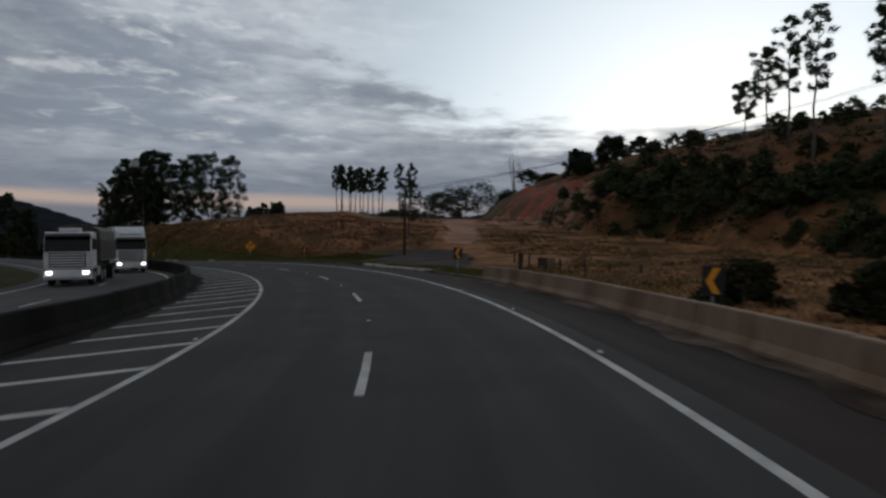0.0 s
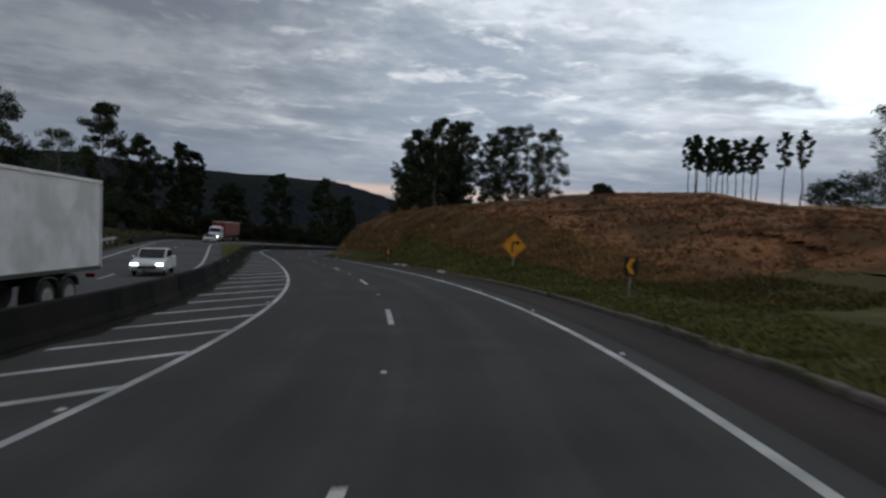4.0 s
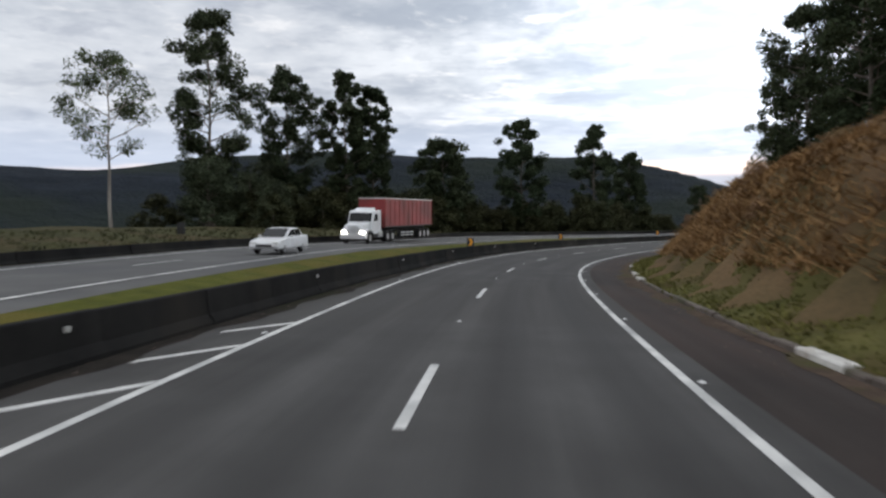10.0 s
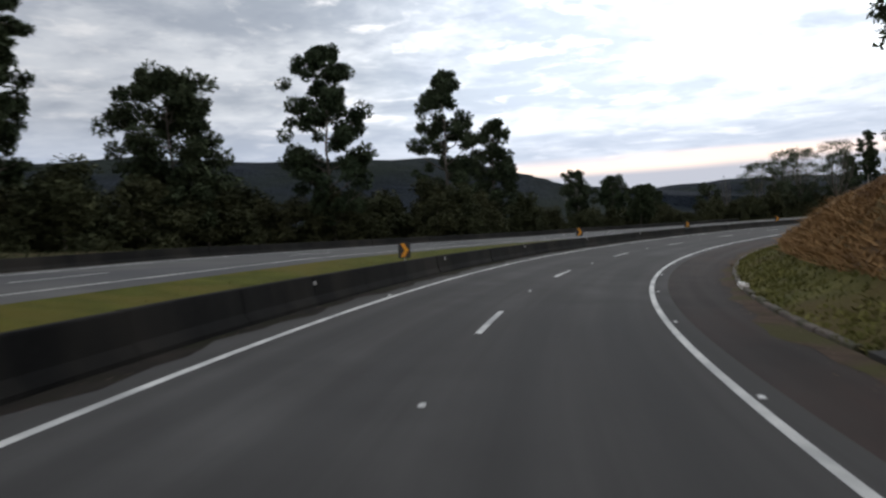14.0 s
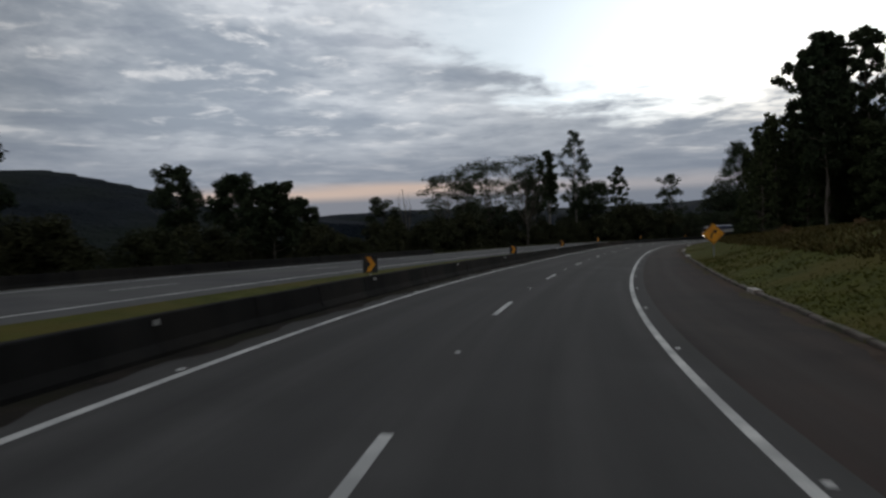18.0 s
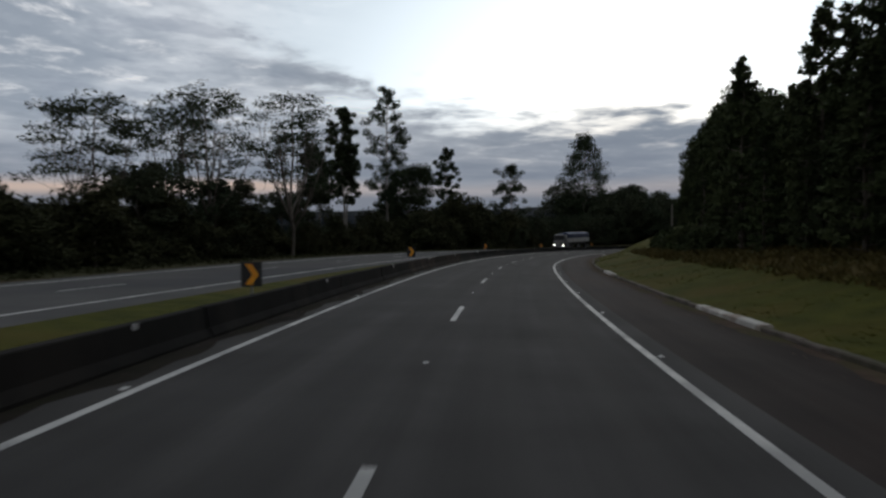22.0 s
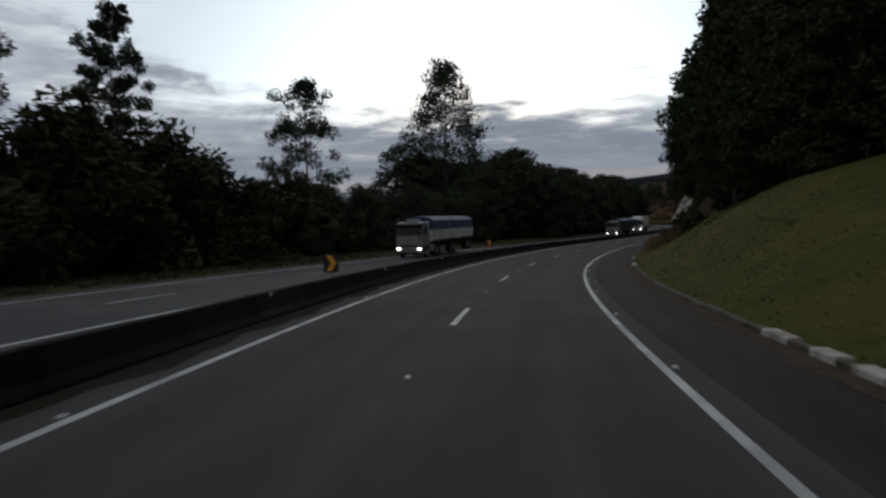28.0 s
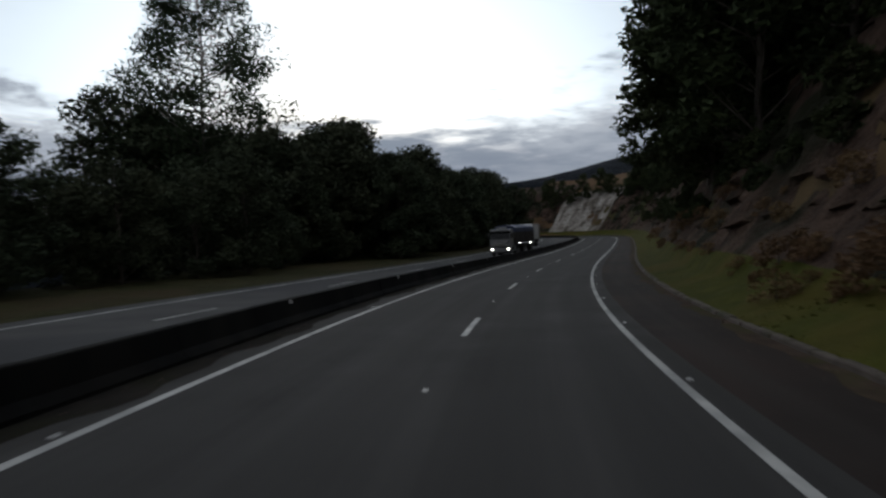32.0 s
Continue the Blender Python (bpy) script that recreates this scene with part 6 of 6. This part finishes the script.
near_pole = utility_pole(66.4, 19.1, 7.6, "dark weathered utility pole by the asphalt apron", 30, False)
hs, hd = (float(v[0]) for v in nearest(np.array([60.0]), np.array([60.0])))
hill_pole = utility_pole(hs, hd, 23.0 - foot(hs, hd), "dark utility pole high on the scrub hillside", 30)
wood_pole = utility_pole(408.5, 15.9, 4.8, "pale bare pole standing before the dark forest", 0, False, r=.1)
wood_pole.children[0].data.materials[0] = BARK_PALE
tops = [Vector(o.matrix_basis.translation) for o in (hill_pole, near_pole)]
for off in (-.62, .62):
    cable(tops[0] + Vector((off, 0, 22.9 - tops[0].z)), tops[1] + Vector((.1 * off, 0, 7.45 + .25 * off)), 1.2, .024)

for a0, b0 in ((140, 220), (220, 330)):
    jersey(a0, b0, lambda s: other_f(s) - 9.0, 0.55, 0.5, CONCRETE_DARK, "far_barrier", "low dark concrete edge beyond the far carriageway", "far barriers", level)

# ---- old fence by the apron ----
fence = thing("fence", stand(30.5, 13.85, 0, 1, 0), "old leaning wooden fence posts with slack wire on dry grass", "fence")
inv = fence.matrix_basis.inverted()
rf = random.Random(8)
tops = []
for s, d, up in ((27.5, 17.35, .55), (29, 16.25, .62), (30, 15.25, .82), (30.5, 13.85, .9), (34.4, 14.5, .9), (37.4, 15.2, .95), (40, 16.0, .9), (42.5, 16.8, .95)):
    p = stand(s, d, 0, 1, 0).translation
    bm = rod(B(), .075, .06, up + .25, inv @ p - Vector((0, 0, .25)), Matrix.Rotation(rf.uniform(-.08, .08), 4, "X") @ Matrix.Rotation(rf.uniform(-.08, .08), 4, "Y"), 7)
    part("post", bm, WOOD, fence)
    tops.append(inv @ p)
for h in (.2, .45):
    verts, faces = tube([t + Vector((0, 0, h)) for t in tops], [.008] * len(tops), 4)
    part("wire", mesh_from("wire", verts, faces, CABLE), None, fence)
mound_fence = thing("fence", Matrix.Translation(spot(446, kerb_f(446) + 13.5)), "thin old posts on the crest of the grass mound", "fence")
inv = mound_fence.matrix_basis.inverted()
for s in np.arange(438, 462, 3.4):
    p = inv @ spot(s, kerb_f(s) + 13.2 + rf.uniform(-.3, .3))
    part("post", rod(B(), .06, .05, 1.25, p - Vector((0, 0, .25)), Matrix.Rotation(rf.uniform(-.1, .1), 4, "X"), 7), WOOD, mound_fence)
notice_board = thing("notice_board", stand(33.0, 14.2, -10, 1, .05), "dark and pale worn boards on short posts by the fence", "board")
for x in (-.38, .34):
    part("post", rod(B(), .05, .045, 1.2, (x, .05, -.3), None, 8), WOOD, notice_board)
part("board", box(B(), (.62, .05, .78), (-.28, 0, .55), .01), WOOD, notice_board, "dark worn board")
part("board", box(B(), (.44, .05, .72), (.3, .01, .57), .01), CONCRETE, notice_board, "pale dusty board")
corner_post = thing("gate_post", stand(32.5, 12.1, 12, 1, .1), "thick weathered wooden gate post behind the barrier end", "post")
part("post", box(B(), (.2, .2, 1.35), (0, 0, .62), .03), WOOD, corner_post)
part("cap", box(B(), (.26, .26, .06), (0, 0, 1.32), .015), WOOD, corner_post)
slab = thing("culvert_slab", Matrix.Translation(spot(40.0, kerb_f(40) + .3)), "pale concrete slabs over the gutter at the apron", "slab")
inv = slab.matrix_basis.inverted()
for q, d in ((35.95, 7.02), (39.1, 6.78), (42.25, 6.5)):
    piece = part("slab", box(B(), (.86, 3.1, .12), (0, 0, .02), .02), KERB_WHITE, slab)
    piece.matrix_basis = inv @ Matrix.Translation(spot(q, d, .03)) @ Matrix.Rotation(radians(heading(q)) + .08, 4, "Z")
trough = thing("concrete_tank", stand(119.8, 22.4, 40, 1, .05), "low whitish concrete tank on the brown field", "tank")
part("tank_wall", box(B(), (1.5, 1.0, .6), (0, 0, .25), .04), CONCRETE, trough)
part("tank_lid", box(B(), (1.62, 1.12, .09), (0, 0, .59), .02), KERB_WHITE, trough)

# reflector tabs on the barrier's face
for k in range(40):
    s = 95 + 13.0 * k
    base = part("delineator", box(B(), (.04, .07, .1), (0, 0, 0), .008), REFLECTOR)
    x, y = plan(s, barrier_f(s) + .17)
    base.matrix_basis = Matrix.Translation((float(x), float(y), float(deck(s, barrier_f(s))) + .6)) @ Matrix.Rotation(radians(heading(s)), 4, "Z")
    tagged(base, "small pale reflector fixed to the median barrier", "reflector", "barrier reflectors")


# ---- vehicles ----
def wheel(parent, x, y, r=.5, w=.3, dual=False):
    rot = Matrix.Rotation(math.pi / 2, 4, "Y")
    k = 1 if x > 0 else -1
    ww = w * (1.9 if dual else 1)
    bm = rod(B(), r, r, ww, (x - k * ww / 2 - (ww / 2), y, r), rot, 26)
    bmesh.ops.bevel(bm, geom=[e for e in bm.edges if len(e.link_faces) == 2 and e.calc_face_angle(0) > .8], offset=.05, segments=2, affect="EDGES")
    t = part("tyre", bm, TYRE, parent)
    bm = rod(B(), r * .58, r * .52, .05, (x - .03, y, r), rot, 20)
    rod(bm, r * .2, r * .16, .1, (x - .05, y, r), rot, 12)
    part("rim", bm, RIM, t)
    return t


def side_prism(bm, outline, width, bevel=0.0, dx=0.0):
    """Outline in y (forward), z, as wide as the vehicle."""
    return prism(bm, outline, width, Matrix.Translation((dx, 0, 0)) @ SIDE, bevel)


def oncoming(s, lane, back=0.0):
    """Pose of a vehicle on the other carriageway, its front bumper at s, driving towards smaller s."""
    d = other_f(s) + lane
    x, y = plan(s, d)
    bk = float(val(bank_at, s)) * .5
    return Matrix.Translation((float(x), float(y), float(level(s, d)) + .01)) @ Matrix.Rotation(radians(heading(s) + 180), 4, "Z") @ Matrix.Rotation(-bk, 4, "Y")


def flat_cab(base, paint, y0=0.0, h=3.75, deflector=True, lit=True, grille=CHASSIS, bars=None):
    """Cab-over cab whose front stands at y0 and reaches back 2.2 m."""
    w = 2.46
    side_prism_out = [(y0 - 2.2, .95), (y0 - .12, .95), (y0, 1.15), (y0 - .02, 2.05), (y0 - .3, 2.98), (y0 - .5, 3.12), (y0 - 2.2, 3.12)]
    cab = part("cab", side_prism(B(), side_prism_out, w, .07), paint, base)
    part("windscreen", side_prism(B(), [(y0 + .05, 2.02), (y0 - .215, 2.9), (y0 - .30, 2.9), (y0 - .05, 2.02)], w - .1), GLASS_DARK, cab)
    for k in (-1, 1):
        part("side_window", side_prism(B(), [(y0 - .3, 2.1), (y0 - .45, 2.75), (y0 - 1.2, 2.75), (y0 - 1.2, 2.1)], .03, 0, k * w / 2), GLASS_DARK, cab)
        part("mirror", box(B(), (.12, .16, .62), (k * (w / 2 + .2), y0 - .12, 2.4), .03), CHASSIS, cab)
        part("step_panel", box(B(), (.1, .9, .5), (k * (w / 2 - .04), y0 - .5, .75), .03), CHASSIS, cab)
        part("headlight", box(B(), (.3, .08, .15), (k * .94, y0 + .09, .8), .03), HEADLIGHT if lit else LAMP_OFF, base, "lit white headlight" if lit else "")
    g = B()
    box(g, (1.9, .05, .8), (0, y0 + .015, 1.52), .02)
    part("grille", g, grille, cab)
    for i in range(5):
        part("grille_bar", box(B(), (1.8, .05, .07), (0, y0 + .05, 1.22 + .15 * i), .015), bars or paint, cab)
    part("bumper", side_prism(B(), [(y0 - .7, .4), (y0 + .02, .4), (y0 + .1, .55), (y0 + .06, .95), (y0 - .7, .95)], w + .02, .03), paint, base)
    part("visor", side_prism(B(), [(y0 - .2, 2.92), (y0 + .12, 2.84), (y0 + .12, 2.92), (y0 - .3, 3.05)], w - .1), CHASSIS, cab)
    if deflector:
        part("roof_deflector", side_prism(B(), [(y0 - .42, 3.1), (y0 - .75, 3.62), (y0 - 1.3, h), (y0 - 2.2, h), (y0 - 2.2, 3.1)], w - .12, .06), paint, base, "tall roof fairing")
        part("roof_lamp_bar", box(B(), (1.7, .05, .06), (0, y0 - .52, 3.32), .01), CHASSIS, base)
    for k in (-1, 1):
        part("fuel_tank", box(B(), (.55, 1.2, .6), (k * .95, y0 - 3.2, .78), .08), GALV, base, "brushed metal fuel tank")
    return cab


def chassis(base, y0, y1, axles, z=.95):
    part("chassis", box(B(), (.95, y0 - y1, .28), (0, (y0 + y1) / 2, z), .03), CHASSIS, base)
    for y, dual in axles:
        for k in (-1, 1):
            wheel(base, k * 1.2, y, .51, .29, dual)
            part("mudguard", side_prism(B(), [(y + .62, .75), (y + .5, 1.0), (y + .3, 1.1), (y - .3, 1.1), (y - .5, 1.0), (y - .62, .75), (y - .58, .75), (y - .46, .96), (y - .28, 1.05), (y + .28, 1.05), (y + .46, .96), (y + .58, .75)], .5, 0, k * 1.0), CHASSIS, base)


def cargo_box(base, y0, y1, z0, z1, mat, ribs, name="cargo_box", rib_mat=None, w=2.56, label=""):
    body = part(name, box(B(), (w, y0 - y1, z1 - z0), (0, (y0 + y1) / 2, (z0 + z1) / 2), .04), mat, base, label)
    for i in range(ribs):
        y = y0 - .05 - (y0 - y1 - .1) * i / max(1, ribs - 1)
        for k in (-1, 1):
            part("rib", box(B(), (.05, .07, z1 - z0 - .1), (k * (w / 2 + .02), y, (z0 + z1) / 2), .01), rib_mat or mat, body)
    for k in (-1, 1):
        part("rail", box(B(), (.06, y0 - y1, .1), (k * (w / 2 + .01), (y0 + y1) / 2, z1 - .06), .015), rib_mat or mat, body)
        part("rail", box(B(), (.06, y0 - y1, .12), (k * (w / 2 + .01), (y0 + y1) / 2, z0 + .07), .015), CHASSIS, body)
    return body


def box_truck(m, label):
    base = thing("box_truck", m, label, "truck", "trucks")
    flat_cab(base, WHITE_PAINT, 0, 3.95, True, True)
    chassis(base, -.4, -9.6, [(-1.3, False), (-6.6, True), (-7.9, True)])
    cargo_box(base, -2.45, -9.9, 1.15, 4.0, WHITE_PAINT, 2, "cargo_box", GREY_BODY)
    part("fridge_unit", box(B(), (1.9, .4, .9), (0, -2.3, 3.2), .05), GREY_BODY, base)
    part("side_skirt", box(B(), (.05, 3.0, .55), (1.2, -4.4, .75), .02), GREY_BODY, base)
    for k in (-1, 1):
        part("tail_lamp", box(B(), (.3, .05, .14), (k * .95, -9.93, .95), .02), TAIL_RED, base)
    return base


def tipper_truck(m, label, tarp, body, paint, lit=True, units=2):
    base = thing("grain_truck", m, label, "truck", "trucks")
    flat_cab(base, paint, 0, 3.6, False, lit, bars=GREY_BODY if paint == SILVER_CAB else None)
    z = 2.4 if body == GREY_BODY else 2.75
    part("roof_air_unit", box(B(), (1.1, .9, .22), (0, -1.2, 3.25), .06), paint, base)
    chassis(base, -.4, -19.2 if units == 2 else -10.7, [(-1.35, False), (-4.6, True), (-5.9, True), (-10.2, True), (-11.5, True), (-17.0, True), (-18.3, True)][:7 if units == 2 else 4])
    for y0, y1 in ((-3.1, -10.9), (-11.2, -19.3))[:units]:
        b = cargo_box(base, y0, y1, 1.35, z, body, 9, "hopper", body, 2.58, "pale steel hopper with side ribs" if body == GREY_BODY else "dark steel hopper with side ribs")
        out = [(-1.29, z - .01), (1.29, z - .01), (1.29, 3.25), (.9, 3.52), (0, 3.66), (-.9, 3.52), (-1.29, 3.25)]
        part("tarpaulin", prism(B(), out, y0 - y1 - .06, Matrix.Translation((0, (y0 + y1) / 2, 0)), .05), tarp, base, "tight tarpaulin over the load")
        for i in range(4):
            part("marker_light", box(B(), (.04, .12, .07), (1.31, y0 - 1 - i * 2, 1.42), .01), REFLECTOR, base)
    return base


def red_truck(m):
    """Bonneted tractor with a long red semi-trailer."""
    base = thing("semi_trailer_truck", m, "white bonneted tractor pulling a long red semi-trailer, headlights lit", "truck", "trucks")
    hood = part("bonnet", side_prism(B(), [(-.05, .75), (0, 1.3), (-.12, 1.62), (-1.45, 1.85), (-1.45, .75)], 1.75, .09), WHITE_PAINT, base)
    for i in range(5):
        part("grille_bar", box(B(), (1.0, .05, .05), (0, .005, 1.0 + .12 * i), .012), GALV, hood)
    cab = part("cab", side_prism(B(), [(-1.4, .8), (-1.4, 1.8), (-1.75, 2.72), (-1.95, 2.86), (-3.45, 2.9), (-3.5, .8)], 2.35, .09), WHITE_PAINT, base)
    part("windscreen", side_prism(B(), [(-1.42, 1.9), (-1.71, 2.66), (-1.76, 2.66), (-1.5, 1.9)], 2.1), GLASS_DARK, cab)
    for k in (-1, 1):
        part("side_window", side_prism(B(), [(-1.75, 1.95), (-2.0, 2.55), (-2.6, 2.55), (-2.6, 1.95)], .03, 0, k * 1.175), GLASS_DARK, cab)
        part("headlight", box(B(), (.36, .07, .2), (k * .85, .02, .98), .03), HEADLIGHT, base, "lit white headlight")
        part("mudguard", side_prism(B(), [(-.1, .7), (-.15, 1.1), (-.5, 1.3), (-1.3, 1.25), (-1.55, .75), (-1.45, .75), (-1.2, 1.1), (-.5, 1.15), (-.3, 1.0), (-.2, .7)], .5, .02, k * .98), WHITE_PAINT, base)
        part("mirror", box(B(), (.1, .12, .5), (k * 1.38, -1.6, 2.2), .03), CHASSIS, cab)
        part("fuel_tank", box(B(), (.5, 1.1, .55), (k * .95, -3.3, .75), .1), GALV, base)
    part("bumper", side_prism(B(), [(-.3, .42), (.08, .42), (.12, .75), (-.3, .75)], 2.4, .03), WHITE_PAINT, base)
    part("roof_fairing", side_prism(B(), [(-1.95, 2.85), (-2.3, 3.08), (-3.0, 3.12), (-3.0, 2.85)], 1.6, .06), WHITE_PAINT, base)
    chassis(base, -.4, -6.6, [(-.85, False), (-5.0, True), (-6.2, True)], .9)
    t = cargo_box(base, -4.1, -17.6, 1.3, 3.95, RED_TARP, 12, "trailer", RED_TARP, 2.56, "red tarpaulin-sided trailer body")
    part("roof_edge", box(B(), (2.62, 13.5, .08), (0, -10.85, 3.98), .02), GREY_BODY, t)
    part("trailer_frame", box(B(), (.95, 12.5, .3), (0, -11.2, 1.12), .03), CHASSIS, base)
    for y in (-14.0, -15.25, -16.5):
        for k in (-1, 1):
            wheel(base, k * 1.22, y, .5, .3, True)
    for k in (-1, 1):
        part("side_guard", box(B(), (.04, 3.6, .12), (k * 1.2, -10.2, .75), .01), GALV, base)
        part("side_guard", box(B(), (.04, 3.6, .12), (k * 1.2, -10.2, .5), .01), GALV, base)
    return base


def saloon(m, label, lit=False):
    base = thing("saloon_car", m, label, "car", "cars")
    out = [(-4.5, .32), (-.12, .3), (0, .45), (-.03, .66), (-.25, .78), (-1.25, .93), (-3.75, 1.0), (-4.42, .98), (-4.5, .6)]
    body = part("body", side_prism(B(), out, 1.72, .09), WHITE_PAINT, base)
    roof = [(-1.2, .9), (-1.95, 1.37), (-2.3, 1.44), (-3.0, 1.43), (-3.4, 1.36), (-4.1, .95)]
    part("cabin", side_prism(B(), roof, 1.46, .12), WHITE_PAINT, base)
    part("windscreen", side_prism(B(), [(-1.26, .95), (-1.93, 1.37), (-1.9, 1.4), (-1.2, .96)], 1.28), GLASS_DARK, body)
    part("rear_window", side_prism(B(), [(-3.46, 1.35), (-4.02, .99), (-4.08, .99), (-3.5, 1.38)], 1.2), GLASS_DARK, body)
    for k in (-1, 1):
        part("side_window", side_prism(B(), [(-1.6, .97), (-2.05, 1.32), (-2.55, 1.36), (-2.55, .97)], .03, 0, k * .735), GLASS_DARK, body)
        part("side_window", side_prism(B(), [(-2.65, .97), (-2.65, 1.36), (-3.2, 1.32), (-3.65, 1.0)], .03, 0, k * .735), GLASS_DARK, body)
        part("headlight", box(B(), (.38, .1, .15), (k * .62, -.07, .63), .04), HEADLIGHT if lit else LAMP_OFF, body)
        part("tail_lamp", box(B(), (.3, .06, .16), (k * .65, -4.48, .75), .03), TAIL_RED, body)
        part("door_mirror", box(B(), (.16, .1, .11), (k * .95, -1.65, .98), .03), WHITE_PAINT, body)
        for y in (-.85, -3.55):
            wheel(base, k * .84, y, .31, .2)
    part("grille", box(B(), (.9, .04, .14), (0, .0, .5), .01), CHASSIS, body)
    return base


box_truck(oncoming(59.5, -1.75), "white cab-over box truck with tall roof fairing, headlights lit")
tipper_truck(oncoming(36.0, -5.2), "white cab-over truck with a dark covered hopper, headlights lit", DARK_BODY, DARK_BODY, WHITE_PAINT, True, 1)
saloon(oncoming(86.0, -1.7), "white saloon car with lit headlights following the truck", True)
red_truck(oncoming(194.0, -4.9))
saloon(oncoming(173.0, -1.7), "white saloon car on the far carriageway")
tipper_truck(oncoming(475.5, -5.3), "grey cab-over grain truck with pale grille and two navy-covered pale hoppers", NAVY_TARP, GREY_BODY, SILVER_CAB)
tipper_truck(oncoming(563.0, -2.0), "dark cab-over grain truck far off, headlights lit", NAVY_TARP, DARK_BODY, SILVER_CAB)
box_truck(oncoming(606.0, -5.3), "pale box truck far off with lit headlights")
